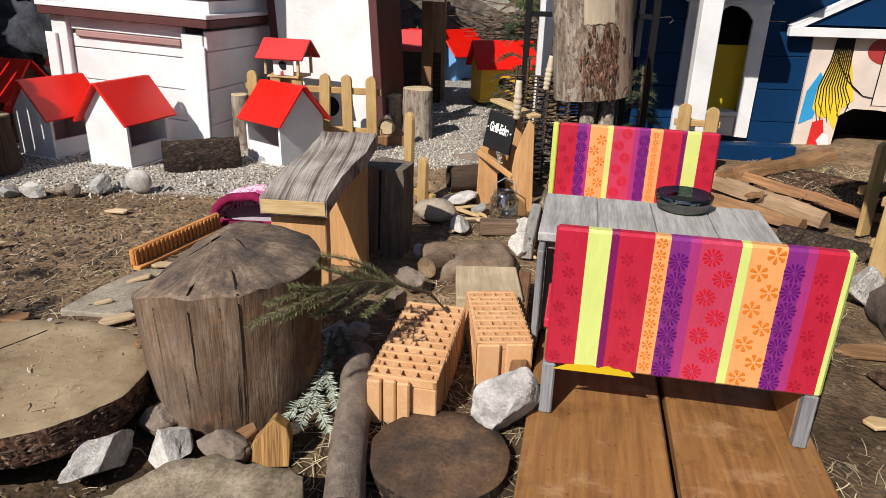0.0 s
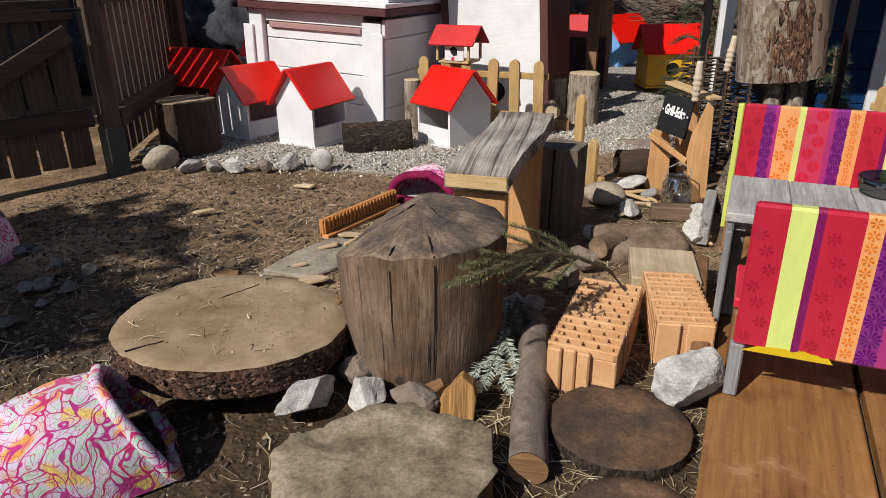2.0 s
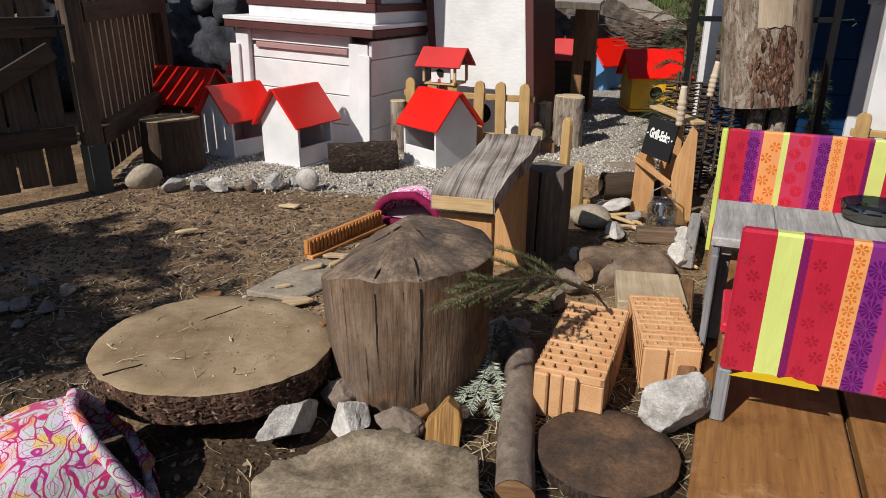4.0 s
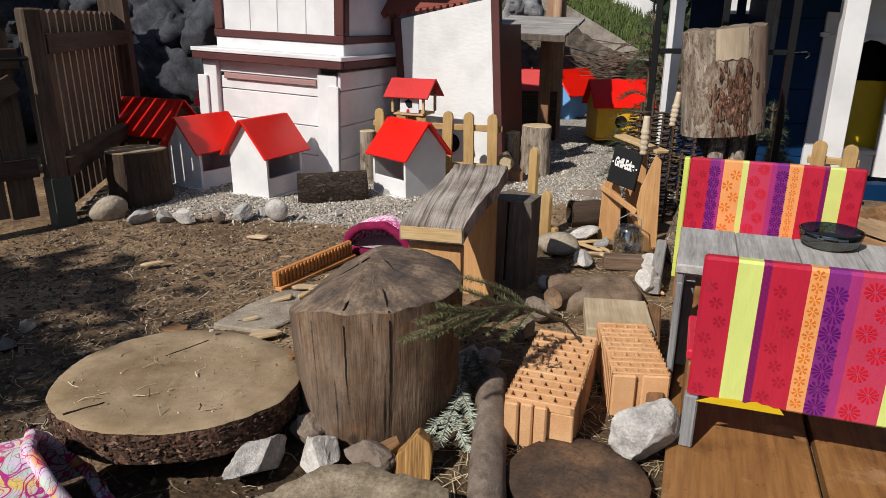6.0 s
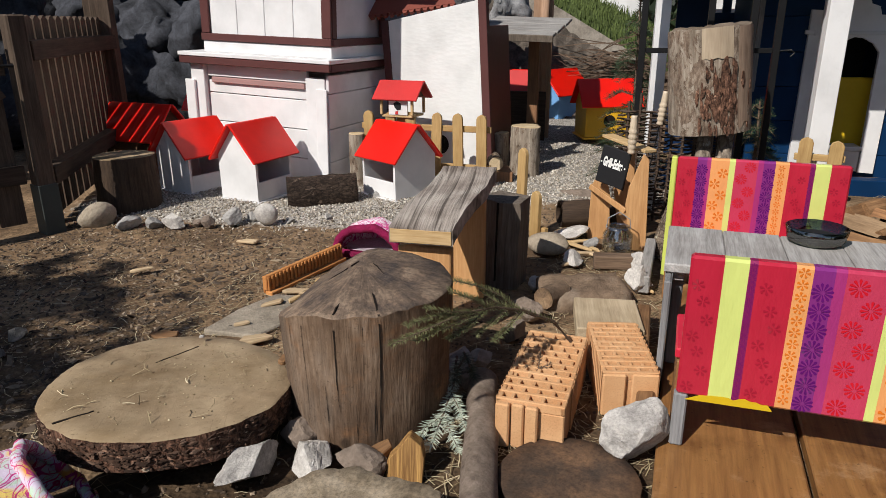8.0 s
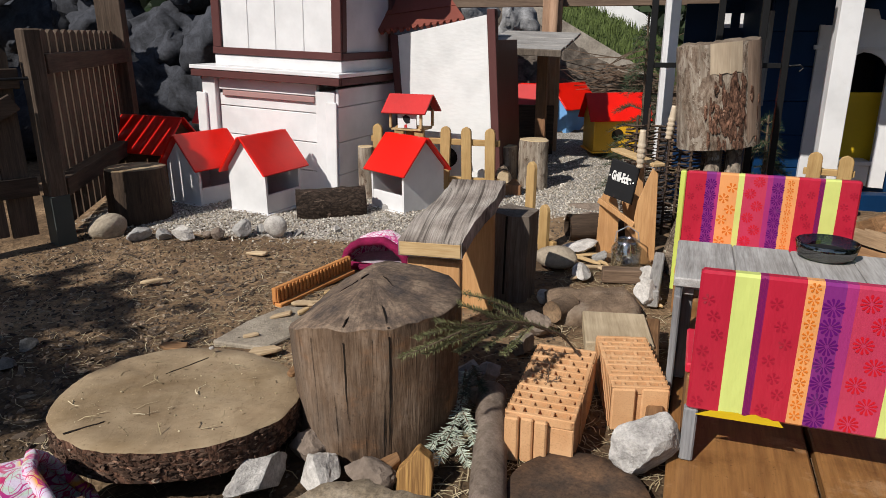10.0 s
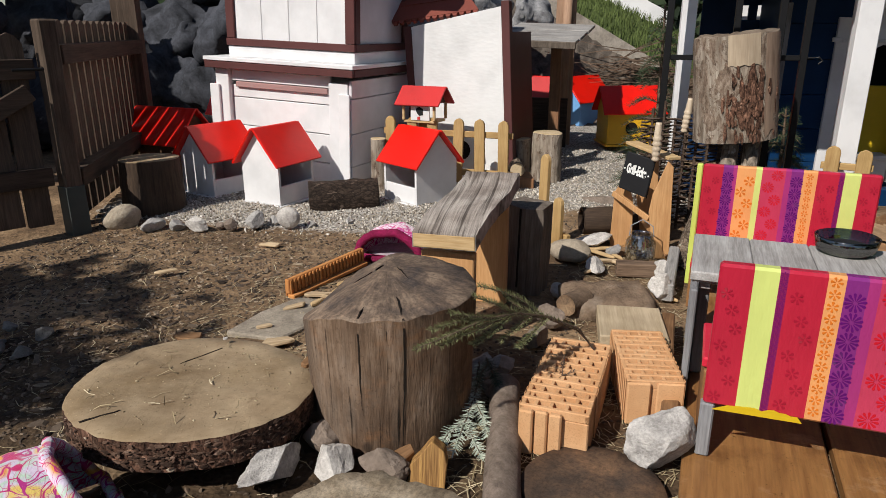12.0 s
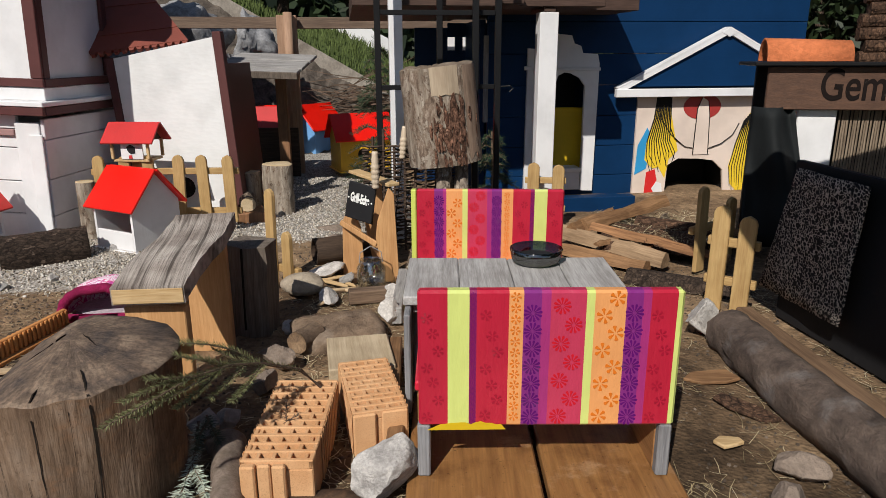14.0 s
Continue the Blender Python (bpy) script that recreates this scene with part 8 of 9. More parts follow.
def wooded_hill():
    """A far ridge of dark trees closing the view behind; its unseen right arm is added to cut skylight."""
    rnd = random.Random(44)
    verts, faces = [], []
    for _ in range(26000):
        a = math.radians(rnd.uniform(-35, 128))
        f = rnd.random()
        r = 19 + 7 * f + rnd.uniform(-0.6, 0.6)
        x, y = r * math.cos(a), 2 + r * math.sin(a)
        z = 0.2 + 9.5 * f + 1.3 * noise.noise(Vector((a * 5, f * 4, 1))) + rnd.uniform(-0.4, 0.4)
        u = Vector((rnd.uniform(-1, 1), rnd.uniform(-1, 1), rnd.uniform(-1, 1))).normalized()
        v = u.orthogonal().normalized()
        k = rnd.uniform(0.25, 0.5)
        p = Vector((x, y, z))
        n = len(verts)
        verts += [tuple(p - u * k), tuple(p + v * k * 0.6), tuple(p + u * k), tuple(p - v * k * 0.6)]
        faces.append((n, n + 1, n + 2, n + 3))
    # the slope under the leaves
    base = len(verts)
    for i in range(42):
        a = math.radians(-36 + i * 4)
        for r, z in ((19.5, -0.5), (26.5, 9.2), (27.5, -0.5)):
            verts.append((r * math.cos(a), 2 + r * math.sin(a), z))
    for i in range(41):
        for j in range(2):
            q = base + i * 3 + j
            faces.append((q, q + 3, q + 4, q + 1))
    me = bpy.data.meshes.new("wooded_hill")
    me.from_pydata(verts, [], faces)
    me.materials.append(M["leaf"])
    tagged(new("wooded_hill", me), "dark wooded hillside closing the yard behind", "woods", kind="stuff")


wooded_hill()


# ---- stones ----
ROW = "stone in the row edging the gravel"
for x, y, size, seed, mat, label in (
    (-2.36, 2.57, (0.19, 0.14, 0.13), 1, "stone_warm", "rounded sandy boulder in the row edging the gravel"),
    (-2.17, 2.55, (0.16, 0.11, 0.07), 2, "stone", "grey " + ROW), (-2.06, 2.59, (0.11, 0.09, 0.06), 3, "stone", "grey " + ROW),
    (-1.94, 2.59, (0.13, 0.09, 0.085), 4, "stone_pale", "pale white " + ROW), (-1.77, 2.64, (0.09, 0.07, 0.07), 5, "stone_brown", "dark brown " + ROW),
    (-1.68, 2.70, (0.14, 0.10, 0.10), 6, "stone", "grey " + ROW), (-1.60, 2.77, (0.08, 0.06, 0.06), 7, "stone", "grey " + ROW),
    (-1.85, 2.66, (0.07, 0.06, 0.04), 8, "stone_brown", "small brown " + ROW), (-1.40, 2.79, (0.06, 0.05, 0.035), 9, "stone", "small grey " + ROW),
    (-1.22, 2.86, (0.09, 0.06, 0.05), 10, "stone_pale", "pale " + ROW), (-1.09, 3.30, (0.06, 0.06, 0.06), 11, "stone", "small grey stone beside the bird house"),
    (0.186, 1.055, (0.205, 0.14, 0.16), 12, "granite", "large rough grey stone leaning on the clay brick"),
    (-0.655, 0.81, (0.19, 0.11, 0.085), 13, "granite", "angular pale stone propping the tree slice"), (-0.535, 0.865, (0.17, 0.11, 0.08), 14, "stone_pale", "pale grey stone at the foot of the log"),
    (-0.415, 0.865, (0.15, 0.10, 0.085), 15, "stone_brown", "reddish brown stone at the foot of the log"), (-0.60, 0.955, (0.11, 0.09, 0.075), 16, "stone_brown", "grey stone between log and slice"),
    (-0.275, 1.40, (0.11, 0.09, 0.08), 17, "stone", "grey stone beside the log"), (-0.22, 1.30, (0.10, 0.08, 0.04), 18, "stone_brown", "flat brown stone on the earth"),
    (-0.075, 2.545, (0.19, 0.13, 0.105), 19, "stone_warm", "smooth beige boulder beside the pickets"), (0.035, 2.76, (0.22, 0.12, 0.07), 20, "stone_pale", "flat white stone beside the hollow log"),
    (0.045, 2.42, (0.13, 0.09, 0.06), 21, "stone_pale", "pale rough stone beside the pickets"), (0.31, 2.40, (0.14, 0.09, 0.08), 22, "stone_pale", "grey stone beside the platform"),
    (0.293, 2.12, (0.12, 0.08, 0.12), 23, "stone_pale", "white stone beside the platform"), (0.12, 2.66, (0.10, 0.08, 0.05), 24, "stone", "grey stone among wood splinters"),
    (0.08, 3.35, (0.22, 0.14, 0.06), 25, "stone_brown", "flat brown stone on gravel"), (0.05, 3.62, (0.28, 0.16, 0.05), 26, "stone_brown", "flat brown stone on gravel"),
    (-0.08, 2.10, (0.10, 0.08, 0.06), 27, "stone", "grey stone beside the log disc"), (1.42, 1.86, (0.22, 0.13, 0.14), 28, "stone_pale", "pale grey angular stone beside the log"),
    (1.13, 0.70, (0.16, 0.12, 0.09), 29, "stone", "grey stone beside the platform"), (1.22, 0.98, (0.13, 0.10, 0.07), 30, "stone_brown", "brown stone half covered by straw"),
    (1.12, 0.88, (0.10, 0.09, 0.06), 31, "stone_brown", "brown stone half covered by straw"), (-0.21, 1.42, (0.09, 0.08, 0.07), 32, "stone", "grey stone beside the log"),
    (-0.14, 1.62, (0.13, 0.10, 0.08), 33, "stone_brown", "dark stone in the log's shade"), (-0.12, 1.80, (0.15, 0.10, 0.09), 34, "stone_brown", "dark stone in the log's shade"),
    (0.20, 3.15, (0.12, 0.09, 0.08), 35, "stone_brown", "brown stone beside the sign stand"), (0.05, 3.18, (0.16, 0.12, 0.10), 36, "stone_brown", "brown stone behind the hollow log"),
):
    stone(x, y, size, seed, mat, (seed * 47) % 180, label=label)


def disc_stone():
    bm = bmesh.new()
    bmesh.ops.create_uvsphere(bm, u_segments=24, v_segments=14, radius=0.06)
    for v in bm.verts:
        v.co.y *= 0.5
        v.co *= 1 + 0.06 * noise.noise(v.co * 30)
    solid("stone", bm, M["stone_pale"], pose(-1.50, 2.72, 0.055, 12, 0, 10), "smooth round pale stone propped upright in the row", "stone", "loose stones", smooth=True)


disc_stone()


# ---- split wood and chips ----
def chip(x, y, z, l, w, h, rz, mat, label, seed, rx=0, ry=0):
    rnd = random.Random(seed)
    poly = [(-l / 2, -w * 0.2), (-l * 0.3, -w / 2), (l * 0.32, -w * 0.42), (l / 2, w * 0.05), (l * 0.25, w / 2), (-l * 0.35, w * 0.38)]
    poly = [(a + rnd.uniform(-0.14, 0.14) * l, b + rnd.uniform(-0.2, 0.2) * w) for a, b in poly]
    solid("wood_chip", prism(poly, 0, h, "z", min(h * 0.25, 0.003)), M[mat], pose(x, y, z, rx, ry, rz), label, "wood chip", "wood chips")


bm = prism([(-0.056, 0.0), (0.032, 0.0), (0.036, 0.055), (0.030, 0.085), (0.004, 0.106), (-0.003, 0.102), (-0.028, 0.070), (-0.046, 0.052), (-0.048, 0.03)], -0.026, 0.022, "y", 0.0015)
solid("kindling_wedge", bm, M["wedge_wood"], pose(-0.30, 0.875, -0.005, -14, 0, 8), "upright wedge of fresh yellow split wood", "firewood")
chip(-0.375, 0.90, 0.0, 0.07, 0.045, 0.055, 60, "split_wood", "reddish brown bark chunk beside the stones", 1)
pale = "pale flat wood chip lying on the earth"
for i, (x, y, l, w, rz, mat) in enumerate((
    (-0.955, 1.46, 0.11, 0.075, 15, "chip_wood"), (-1.26, 1.43, 0.10, 0.06, 5, "split_wood"), (-0.93, 2.02, 0.09, 0.03, 50, "pale_wood"), (-0.90, 1.97, 0.10, 0.04, 30, "chip_wood"),
    (-0.87, 2.08, 0.08, 0.03, 70, "pale_wood"), (-0.95, 1.88, 0.09, 0.035, 20, "chip_wood"), (-0.82, 2.12, 0.07, 0.04, 10, "pale_wood"), (-0.88, 1.86, 0.08, 0.04, 65, "chip_wood"),
    (0.07, 2.62, 0.17, 0.028, -50, "pale_wood"), (0.13, 2.60, 0.16, 0.026, -65, "pale_wood"), (0.10, 2.53, 0.14, 0.03, 20, "chip_wood"), (0.17, 2.48, 0.12, 0.026, -30, "chip_wood"),
    (0.20, 2.58, 0.15, 0.025, 75, "pale_wood"), (0.06, 2.70, 0.14, 0.03, 10, "pale_wood"), (0.04, 2.40, 0.13, 0.028, 35, "chip_wood"), (0.22, 2.68, 0.1, 0.03, 45, "pale_wood"),
    (0.95, 1.30, 0.17, 0.075, -40, "split_wood"), (1.12, 1.14, 0.09, 0.06, -20, "pale_wood"), (1.28, 1.50, 0.16, 0.08, -25, "split_wood"), (1.27, 1.30, 0.20, 0.06, -50, "bark"),
    (0.33, 2.13, 0.06, 0.014, -60, "pale_wood"), (-0.20, 1.24, 0.055, 0.03, -60, "pale_wood"), (-1.45, 2.42, 0.11, 0.04, -12, "chip_wood"), (-1.72, 1.98, 0.09, 0.03, 25, "chip_wood"),
    (0.46, 2.80, 0.25, 0.05, 70, "split_wood"), (0.40, 2.75, 0.28, 0.045, 62, "split_wood"), (0.43, 2.60, 0.22, 0.05, 80, "bark_grey"), (0.15, 3.02, 0.2, 0.05, 25, "split_wood"),
)):
    chip(x, y, 0.0, l, w, 0.012, rz, mat, pale if "wood" in mat else "strip of bark lying on the earth", 10 + i, (i * 37) % 16 - 8, (i * 53) % 14 - 7)
chip(-0.685, 1.10, 0.137, 0.045, 0.03, 0.014, 80, "split_wood", "small brown chip lying on the tree slice", 60)
chip(-0.98, 1.20, 0.133, 0.016, 0.012, 0.006, 20, "stone_pale", "tiny pale chip lying on the tree slice", 61)
for i, (x, y, l, w, rz, mat) in enumerate(((-1.02, 1.74, 0.08, 0.04, 30, "chip_wood"), (-0.96, 1.79, 0.07, 0.03, 75, "pale_wood"), (-0.99, 1.86, 0.09, 0.035, 10, "chip_wood"), (-0.91, 1.82, 0.06, 0.03, 50, "pale_wood"),
                                             (-1.05, 1.55, 0.05, 0.02, 20, "chip_wood"), (-0.86, 1.93, 0.08, 0.03, 35, "pale_wood"), (-0.93, 1.92, 0.07, 0.03, 85, "pale_wood"))):
    chip(x, y, 0.006, l, w, 0.012, rz, mat, pale, 90 + i, (i * 37) % 16 - 8, (i * 53) % 14 - 7)
solid("timber_block", board(-0.08, 0.08, -0.03, 0.03, -0.01, 0.05, 0.005), M["dark_split"], pose(0.205, 2.40, 0, 0, 0, 4), "brown timber block lying before the glass jar", "timber")
# side timber along the platform
for i, (x, y, L, rz) in enumerate(((0.34, 2.35, 0.5, 82), (0.262, 1.62, 0.42, 84), (0.25, 1.30, 0.30, 82))):
    ob = solid("timber_offcut", board(-L / 2, L / 2, -0.022, 0.022, 0, 0.07, 0.005), M["split_wood"] if i else M["grey_wood_x"], pose(x, y, 0, 0, 0, rz), "weathered timber offcut lying beside the platform", "timber", "timber offcuts")


# ---- fir twigs ----
def fir_twig(name, at, stems, needle, label, needle_len=0.02, step=0.0035, up=0.5, seed=1, wide=0.0015, bare=0.0):
    ob = thing(name, at, label, "fir twig", "fir twigs")
    rnd = random.Random(seed)
    verts, faces = [], []
    for pts, r in stems:
        part("stem", tube(bmesh.new(), pts, [r * (1 - 0.6 * i / (len(pts) - 1)) for i in range(len(pts))], 6), M["twig"], ob)
        for a, b in zip(pts, pts[1:]):
            a, b = Vector(a), Vector(b)
            d = (b - a)
            L = d.length
            d.normalize()
            side = d.cross(Vector((0, 0, 1)))
            side = side.normalized() if side.length > 0.1 else Vector((1, 0, 0))
            top = side.cross(d).normalized()
            k = bare if a == Vector(stems[0][0][0]) else 0.0
            while k < L:
                for s in (-1, 1, 0):
                    ang = rnd.uniform(-0.6, 0.6)
                    out = (side * s * math.cos(ang) + top * (math.sin(ang) + (up if s == 0 else 0.15)) + d * 0.75).normalized()
                    n = needle_len * rnd.uniform(0.75, 1.15)
                    p = a + d * (k + rnd.uniform(0, step)) + Vector((rnd.uniform(-1, 1), rnd.uniform(-1, 1), rnd.uniform(-1, 1))) * 0.0015
                    w = d * wide if abs(out.dot(d)) < 0.9 else side * wide
                    i = len(verts)
                    verts += [tuple(p - w), tuple(p + w), tuple(p + out * n + w * 0.3), tuple(p + out * n - w * 0.3)]
                    faces.append((i, i + 1, i + 2, i + 3))
                k += step
    me = bpy.data.meshes.new("needles")
    me.from_pydata(verts, [], faces)
    me.materials.append(needle)
    nd = new("needles", me)
    nd.parent = ob
    return ob


base = Vector((0.04, 1.42, 0.11))
S = lambda *pts: [tuple(Vector(p) - base) for p in pts]
fir_twig("fir_twig", Matrix.Translation(base), [
    (S((0.054, 1.40, 0.105), (-0.004, 1.35, 0.195), (-0.084, 1.258, 0.262), (-0.147, 1.165, 0.305), (-0.213, 1.056, 0.330), (-0.271, 0.953, 0.332), (-0.331, 0.869, 0.330)), 0.006),
    (S((-0.09, 1.25, 0.265), (-0.145, 1.22, 0.32), (-0.193, 1.185, 0.352), (-0.245, 1.15, 0.375)), 0.003),
    (S((-0.147, 1.165, 0.305), (-0.20, 1.12, 0.345), (-0.248, 1.095, 0.369)), 0.003),
    (S((-0.19, 1.09, 0.32), (-0.24, 1.02, 0.350), (-0.279, 0.985, 0.367)), 0.003),
    (S((-0.18, 1.10, 0.315), (-0.231, 1.01, 0.318), (-0.289, 0.92, 0.318)), 0.003),
    (S((-0.084, 1.258, 0.262), (-0.11, 1.18, 0.25), (-0.138, 1.10, 0.245)), 0.003),
    (S((-0.12, 1.20, 0.285), (-0.15, 1.14, 0.275), (-0.18, 1.08, 0.268)), 0.003),
    (S((-0.213, 1.056, 0.330), (-0.27, 0.99, 0.345), (-0.31, 0.93, 0.350)), 0.003),
    (S((-0.10, 1.24, 0.27), (-0.15, 1.215, 0.30), (-0.19, 1.20, 0.335)), 0.0025),
    (S((-0.16, 1.145, 0.31), (-0.195, 1.10, 0.352), (-0.225, 1.075, 0.372)), 0.0025),
    (S((-0.165, 1.135, 0.31), (-0.195, 1.07, 0.295), (-0.235, 1.01, 0.285)), 0.0025),
], M["needle"], "green fir branch stuck in the brick, arching to the log", 0.0155, 0.0017, seed=5, wide=0.0011, bare=0.16)
base = Vector((-0.255, 1.05, 0.05))
fir_twig("fir_twig", Matrix.Translation(base), [
    (S((-0.265, 1.30, 0.09), (-0.252, 1.172, 0.07), (-0.254, 1.03, 0.06), (-0.262, 0.94, 0.045)), 0.004),
    (S((-0.252, 1.05, 0.06), (-0.225, 0.985, 0.055), (-0.197, 0.945, 0.035)), 0.0025),
    (S((-0.252, 1.05, 0.06), (-0.285, 0.985, 0.06), (-0.30, 0.935, 0.04)), 0.0025),
    (S((-0.252, 1.14, 0.07), (-0.215, 1.07, 0.06), (-0.195, 1.02, 0.045)), 0.0025),
], M["needle_pale"], "fir sprig turned to its silvery underside", 0.022, 0.0042, seed=7, wide=0.0021, up=0.2)
base = Vector((-0.24, 1.25, 0.05))
fir_twig("fir_twig", Matrix.Translation(base), [
    (S((-0.25, 1.33, 0.09), (-0.22, 1.26, 0.08), (-0.19, 1.20, 0.06), (-0.185, 1.14, 0.04)), 0.003),
    (S((-0.24, 1.30, 0.09), (-0.25, 1.24, 0.09), (-0.245, 1.18, 0.08)), 0.003),
], M["needle_dark"], "dark fir sprig in the log's shade", 0.022, 0.003, seed=8)
base = Vector((-0.05, 1.22, 0.1))
fir_twig("fir_twig", Matrix.Translation(base), [(S((-0.035, 1.22, 0.09), (-0.033, 1.215, 0.15), (-0.03, 1.21, 0.18)), 0.002), (S((-0.033, 1.218, 0.12), (-0.005, 1.215, 0.135)), 0.0015)], M["twig"], "small dry brown twig stuck in a brick slot", 0.01, 0.006, seed=9)


def fir_sapling(at, h, seed, label, needle):
    rnd = random.Random(seed)
    stems = [([(0, 0, 0), (0.01, 0, h * 0.5), (0, 0.01, h)], 0.014)]
    z = h * 0.12
    while z < h * 0.97:
        L = 0.22 * (1 - z / h) + 0.05
        for _ in range(4):
            a = rnd.uniform(0, 6.28)
            stems.append(([(0, 0, z), (math.cos(a) * L * 0.5, math.sin(a) * L * 0.5, z + 0.02), (math.cos(a) * L, math.sin(a) * L, z - 0.03)], 0.004))
            for s in (-1, 1):
                b = a + s * 0.6
                stems.append(([(math.cos(a) * L * 0.45, math.sin(a) * L * 0.45, z + 0.018), (math.cos(a) * L * 0.45 + math.cos(b) * L * 0.4, math.sin(a) * L * 0.45 + math.sin(b) * L * 0.4, z)], 0.003))
        z += 0.055
    ob = fir_twig("fir_sapling", at, stems, needle, label, 0.03, 0.007, seed=seed)
    return tagged(ob, category="fir tree", group="")


fir_sapling(pose(0.33, 3.75, 0), 1.1, 3, "young dark green fir standing behind the iron frame", M["needle_dark"])
fir_sapling(pose(1.02, 3.75, 0), 0.55, 4, "small fir branch bundle beside the porch", M["needle_dark"])


# ---- loose cover of the ground ----
def scatter(name, label, category, material, count, area, size, squash, seed, z=0.0, shape="chip", keep=None, tilt=0.35, slim=(0.55, 1.0)):
    rnd = np.random.RandomState(seed)
    verts, faces = [], []
    placed = 0
    while placed < count:
        x, y = rnd.uniform(area[0], area[1]), rnd.uniform(area[2], area[3])
        if keep and not keep(x, y, rnd):
            placed += 0.02
            continue
        placed += 1
        s = rnd.uniform(*size)
        m = Euler((rnd.normal(0, tilt), rnd.normal(0, tilt), rnd.uniform(0, 6.28))).to_matrix()
        gz = z(x, y) if callable(z) else ground_height(x, y) + z
        n = len(verts)
        if shape == "straw":
            w = rnd.uniform(0.0006, 0.0014)
            bend = rnd.uniform(-0.15, 0.15) * s
            pts = [(-s / 2, -w, 0), (-s / 2, w, 0), (0, bend - w, w), (0, bend + w, w), (s / 2, -w, 0), (s / 2, w, 0)]
            fs = [(0, 2, 3, 1), (2, 4, 5, 3)]
            gz += 0.006
        else:
            k = rnd.uniform(*slim)
            h = s * squash * rnd.uniform(0.6, 1.3)
            j = lambda: rnd.uniform(0.7, 1.15)
            a, b = s / 2, s * k / 2
            pts = [(-a * j(), -b * j() * 0.5, 0), (-a * 0.3 * j(), -b * j(), 0), (a * 0.6 * j(), -b * 0.8 * j(), 0), (a * j(), b * 0.2 * j(), 0), (a * 0.4 * j(), b * j(), 0), (-a * 0.6 * j(), b * 0.8 * j(), 0)]
            top = [(p[0] * 0.72, p[1] * 0.72, h * j()) for p in pts]
            pts = [(p[0], p[1], -h * 0.3) for p in pts] + top
            fs = [(6, 7, 8, 9, 10, 11)] + [(i, (i + 1) % 6, 6 + (i + 1) % 6, 6 + i) for i in range(6)]
        for p in pts:
            q = m @ Vector(p)
            verts.append((x + q.x, y + q.y, gz + q.z))
        faces += [tuple(n + i for i in f) for f in fs]
    me = bpy.data.meshes.new(name)
    me.from_pydata(verts, [], faces)
    me.materials.append(material)
    return tagged(new(name, me), label, category, kind="stuff")


def island_mat(name, stops, rough=0.9, fine=60.0):
    m, nt, b, tc = nodes_of(name, rough)
    g = nt.nodes.new("ShaderNodeNewGeometry")
    col = ramp(nt, g.outputs["Random Per Island"], stops)
    n = noise_node(nt, tc.outputs["Object"], fine, 5, 0.65)
    col = mixed(nt, 0.6, col, ramp(nt, n, [(0.35, (0.5, 0.48, 0.46)), (0.6, (1.1, 1.1, 1.1))]), "MULTIPLY")
    nt.links.new(col, b.inputs["Base Color"])
    bump(nt, b, n, 0.5, 0.004)
    return m


M["stone_dark"] = rocky("grey_earthy_stone", (0.26, 0.245, 0.225), (0.11, 0.10, 0.09), 14)
M["mulch"] = island_mat("bark_mulch", [(0.0, (0.055, 0.038, 0.027)), (0.5, (0.14, 0.10, 0.07)), (0.85, (0.25, 0.185, 0.13)), (1.0, (0.42, 0.33, 0.24))])
M["mulch_dark"] = island_mat("dark_bark_flake", [(0.0, (0.03, 0.021, 0.016)), (0.6, (0.085, 0.062, 0.046)), (0.92, (0.15, 0.115, 0.085)), (1.0, (0.34, 0.27, 0.19))], fine=45.0)
M["pebble"] = island_mat("gravel_pebble", [(0.0, (0.20, 0.17, 0.135)), (0.4, (0.40, 0.35, 0.29)), (0.8, (0.56, 0.51, 0.44)), (1.0, (0.74, 0.70, 0.64))])
M["straw"] = island_mat("straw", [(0.0, (0.20, 0.15, 0.085)), (0.5, (0.40, 0.32, 0.19)), (1.0, (0.62, 0.53, 0.36))])
M["grit"] = island_mat("earth_crumb", [(0.0, (0.045, 0.034, 0.026)), (0.6, (0.10, 0.075, 0.056)), (1.0, (0.17, 0.13, 0.10))])
M["grey_rubble"] = island_mat("grey_rubble", [(0.0, (0.07, 0.066, 0.06)), (0.6, (0.16, 0.155, 0.145)), (1.0, (0.30, 0.29, 0.28))])

clear_of = lambda x, y: not (0.22 < x < 0.95 and y < 2.45) and not ((x + 0.93) ** 2 + (y - 0.955) ** 2 < 0.05)
scatter("bark_mulch", "dark brown bark mulch and wood chips strewn on the earth", "bark mulch", M["mulch"], 7000, (-2.5, -0.6, 0.4, 2.7), (0.006, 0.032), 0.12, 1, slim=(0.25, 0.7),
        keep=lambda x, y, r: clear_of(x, y) and r.rand() < (1.0 if x < -1.25 else 0.45))
scatter("bark_mulch", "large dark flakes of bark strewn on the earth", "bark mulch", M["mulch_dark"], 700, (-2.6, -0.62, 0.75, 2.4), (0.025, 0.07), 0.07, 21, tilt=0.25, slim=(0.22, 0.5), keep=lambda x, y, r: clear_of(x, y) and r.rand() < (1.0 if x < -1.2 and y < 2.1 else 0.35))
scatter("earth_crumbs", "crumbs of earth and bark on the trodden ground", "earth crumbs", M["grit"], 9000, (-2.6, 2.0, 0.3, 3.1), (0.004, 0.014), 0.4, 2, keep=lambda x, y, r: clear_of(x, y))
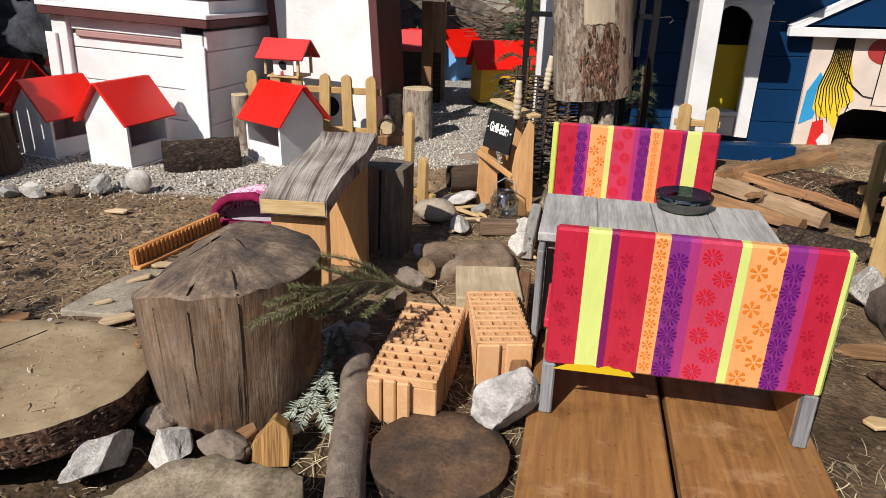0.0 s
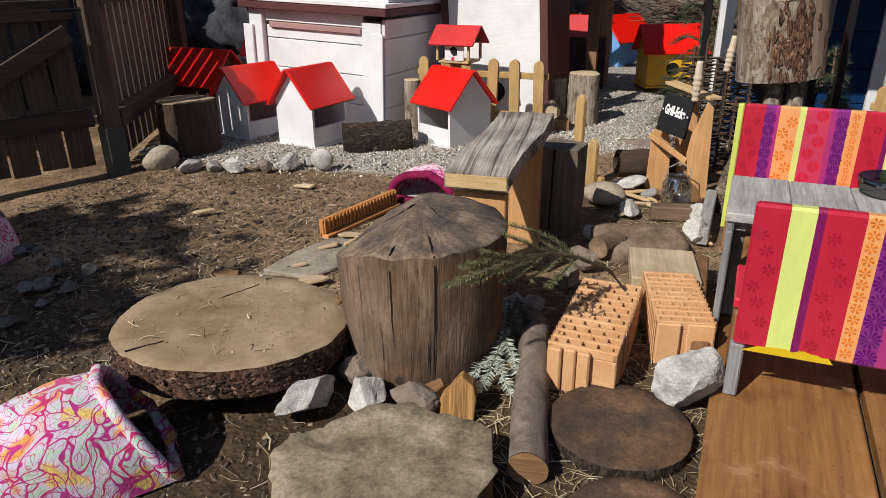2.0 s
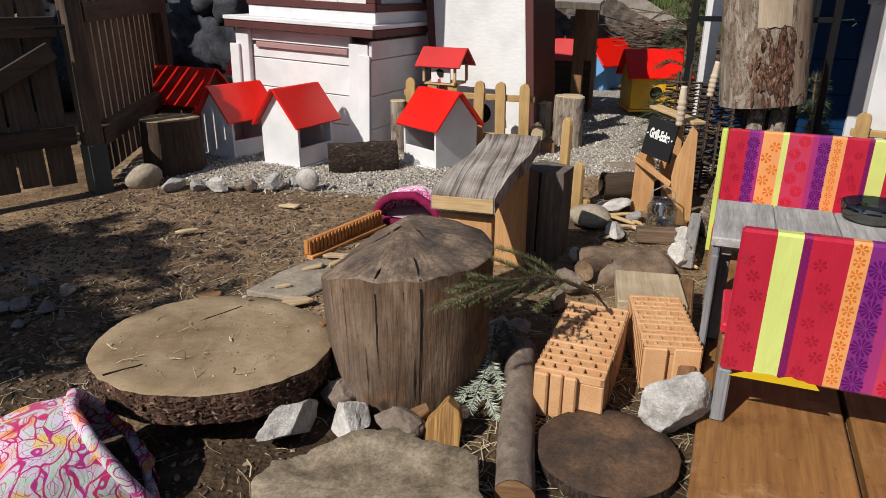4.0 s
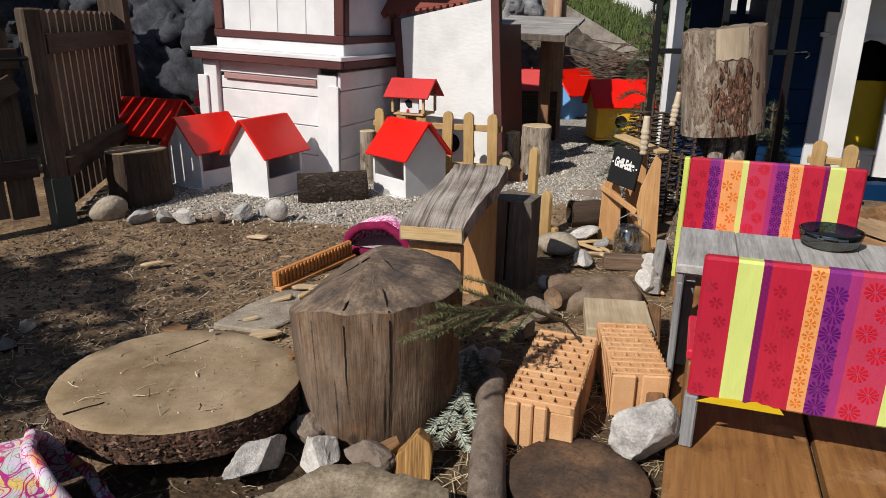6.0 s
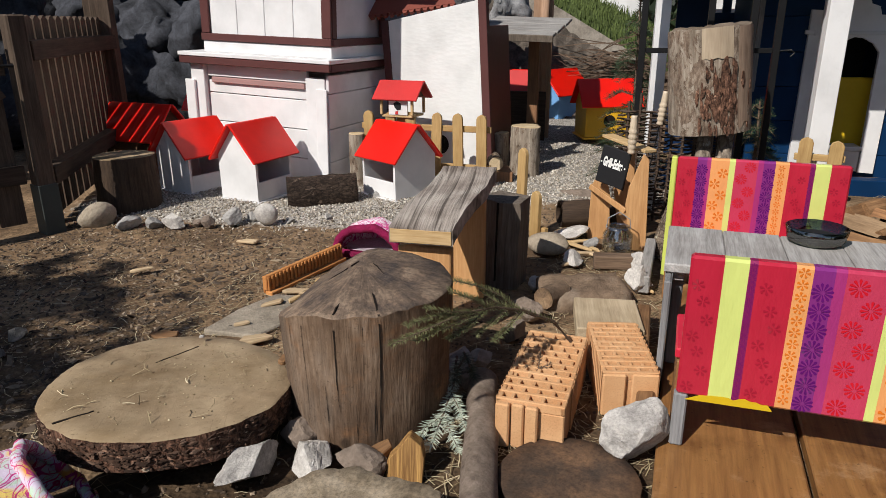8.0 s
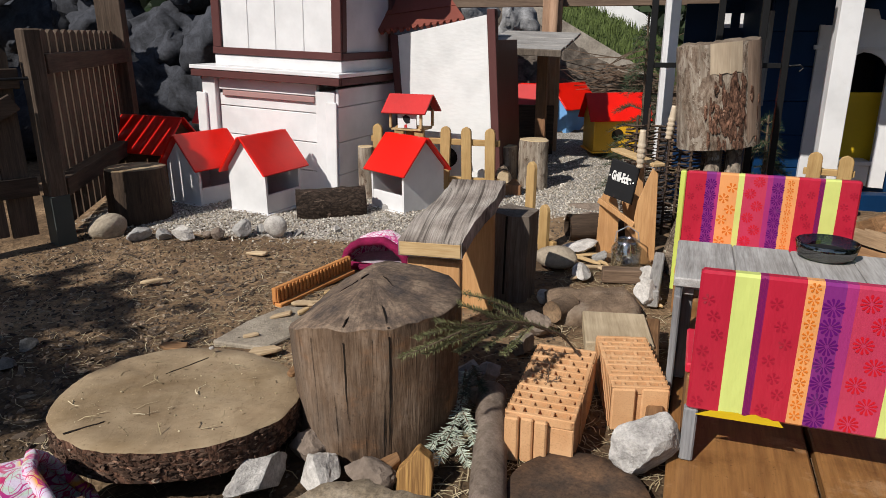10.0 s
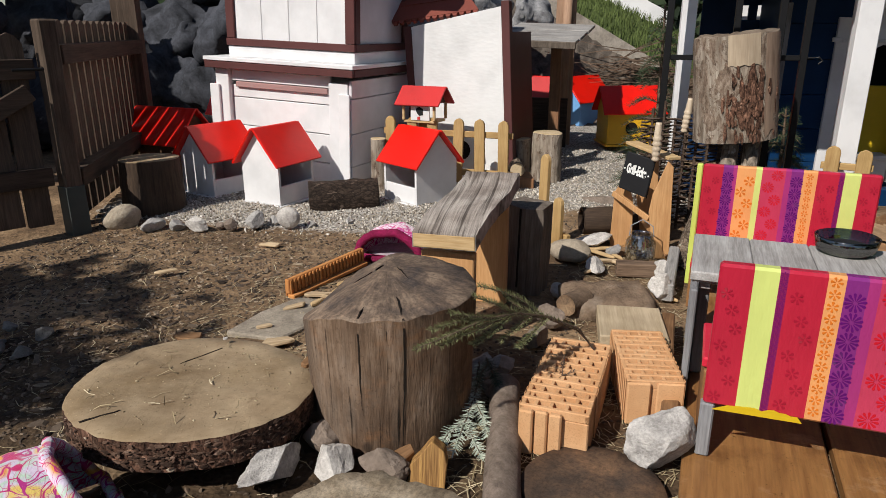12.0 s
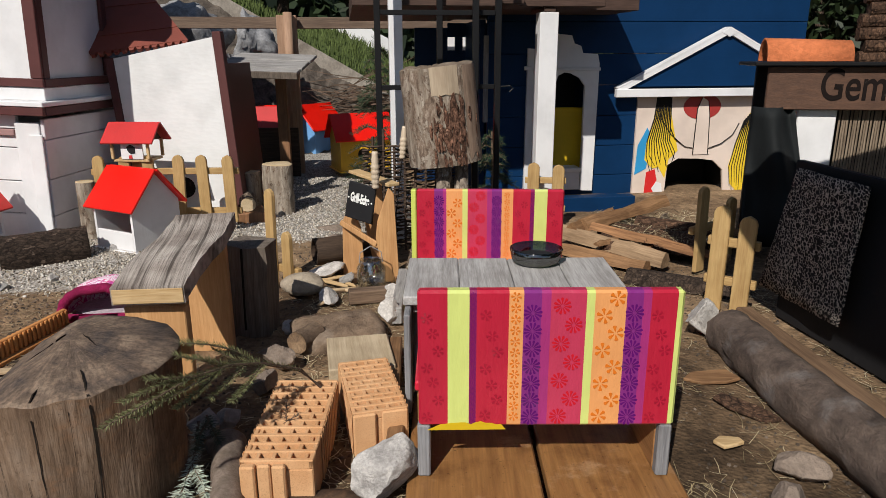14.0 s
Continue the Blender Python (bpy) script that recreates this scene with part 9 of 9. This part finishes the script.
scatter("gravel", "pale grey gravel of the bank", "gravel", M["pebble"], 17000, (-2.7, 0.75, 2.62, 5.4), (0.006, 0.015), 0.65, 3, keep=lambda x, y, r: r.rand() < gravel_amount(x, y) * (1.0 if y < 4.2 else 0.5))
srnd = random.Random(77)
for i in range(16):
    sx, sy, sw = srnd.uniform(-2.15, -1.60), srnd.uniform(0.9, 1.5), srnd.uniform(0.04, 0.095)
    stone(sx, sy, (sw, sw * 0.8, sw * 0.5), 400 + i, "stone_dark", i * 40, label="dark grey stone lying in the shade", sub=2)
scatter("straw", "scattered dry straw and hay", "straw", M["straw"], 900, (-0.30, 0.27, 0.45, 1.35), (0.02, 0.075), 0, 5, shape="straw", tilt=0.12, keep=lambda x, y, r: (x - 0.055) ** 2 + (y - 0.905) ** 2 > 0.024)
scatter("straw", "scattered dry straw and hay", "straw", M["straw"], 1900, (0.86, 2.0, 0.5, 3.2), (0.02, 0.10), 0, 6, shape="straw", tilt=0.15, keep=lambda x, y, r: r.rand() < max(0.05, 0.25 + 1.6 * noise.noise(Vector((x * 5, y * 5, 2.0)))))
scatter("straw", "scattered dry straw and hay", "straw", M["straw"], 2200, (-2.4, -0.1, 0.5, 3.0), (0.02, 0.07), 0, 7, shape="straw", tilt=0.12)
scatter("straw", "yellow straw spilling over the wood pile", "straw", M["straw"], 700, (1.55, 2.2, 2.75, 3.4), (0.04, 0.13), 0, 8, z=0.11, shape="straw", tilt=0.3)
scatter("straw", "scattered dry straw and hay", "straw", M["straw"], 900, (-0.05, 0.36, 1.3, 2.9), (0.02, 0.07), 0, 9, shape="straw", tilt=0.12)
SLICE = pose(-0.93, 0.955, 0.055, -3, 2, 20)
slice_up, slice_mid = SLICE.col[2].xyz, SLICE @ Vector((0, 0, 0.079))
slice_face = lambda x, y: slice_mid.z - (slice_up.x * (x - slice_mid.x) + slice_up.y * (y - slice_mid.y)) / slice_up.z
scatter("earth_crumbs", "crumbs and dust lying on the tree slice", "earth crumbs", M["straw"], 120, (-1.19, -0.67, 0.68, 1.22), (0.0015, 0.007), 0.3, 12, z=slice_face, keep=lambda x, y, r: (x + 0.93) ** 2 + (y - 0.955) ** 2 < 0.058)
scatter("straw", "bits of straw and twig on the tree slice", "straw", M["straw"], 46, (-1.17, -0.69, 0.70, 1.20), (0.012, 0.05), 0, 13, z=lambda x, y: slice_face(x, y) - 0.002, shape="straw", keep=lambda x, y, r: (x + 0.93) ** 2 + (y - 0.955) ** 2 < 0.055)
scatter("straw", "scattered dry straw and hay", "straw", M["straw"], 500, (-1.3, -0.7, 1.3, 2.1), (0.015, 0.06), 0, 14, shape="straw", tilt=0.12)


def bark_plates(slice_at, r, h, count, seed):
    """Small scales of bark standing off the slice's rim."""
    rnd = random.Random(seed)
    ring = log_rings(r, 9, 360, 0.035)
    verts, faces = [], []
    for _ in range(count):
        d = rnd.uniform(0, 360)
        a = math.radians(d)
        q = ring[int(d) % 360][1] * (1.0 + 0.02 * rnd.random())
        z, w, t, k = rnd.uniform(0.006, h - 0.006), 0.003 + 0.011 * rnd.random() ** 2, 0.002 + 0.006 * rnd.random() ** 2, rnd.uniform(0.001, 0.004)
        lean = rnd.uniform(-1.2, 1.2)
        n = len(verts)
        for out, shrink in ((-0.002, 1.0), (k, 0.65)):
            for du, dv in ((-1, -0.7), (0.1, -1), (1, -0.5), (0.8, 0.8), (-0.3, 1), (-1, 0.5)):
                aa = a + (du * w * shrink * rnd.uniform(0.4, 1.3) + dv * t * lean) / r
                zz = min(h - 0.001, max(0.002, z + dv * t * shrink * rnd.uniform(0.4, 1.3)))
                verts.append(((q + out) * math.cos(aa), (q + out) * math.sin(aa), zz))
        faces += [tuple(range(n + 6, n + 12))] + [(n + i, n + (i + 1) % 6, n + 6 + (i + 1) % 6, n + 6 + i) for i in range(6)]
    me = bpy.data.meshes.new("rough_bark")
    me.from_pydata(verts, [], faces)
    me.materials.append(M["bark_scale"])
    ob = new("rough_bark", me)
    ob.parent = slice_at
    return tagged(ob, "flaking reddish brown bark scales", kind="stuff")


M["bark_scale"] = island_mat("bark_scale", [(0.0, (0.035, 0.02, 0.014)), (0.6, (0.085, 0.048, 0.033)), (0.93, (0.15, 0.092, 0.065)), (0.985, (0.24, 0.16, 0.12)), (1.0, (0.5, 0.4, 0.3))], fine=90.0)
bark_plates(tree_slice, 0.285, 0.075, 1900, 3)
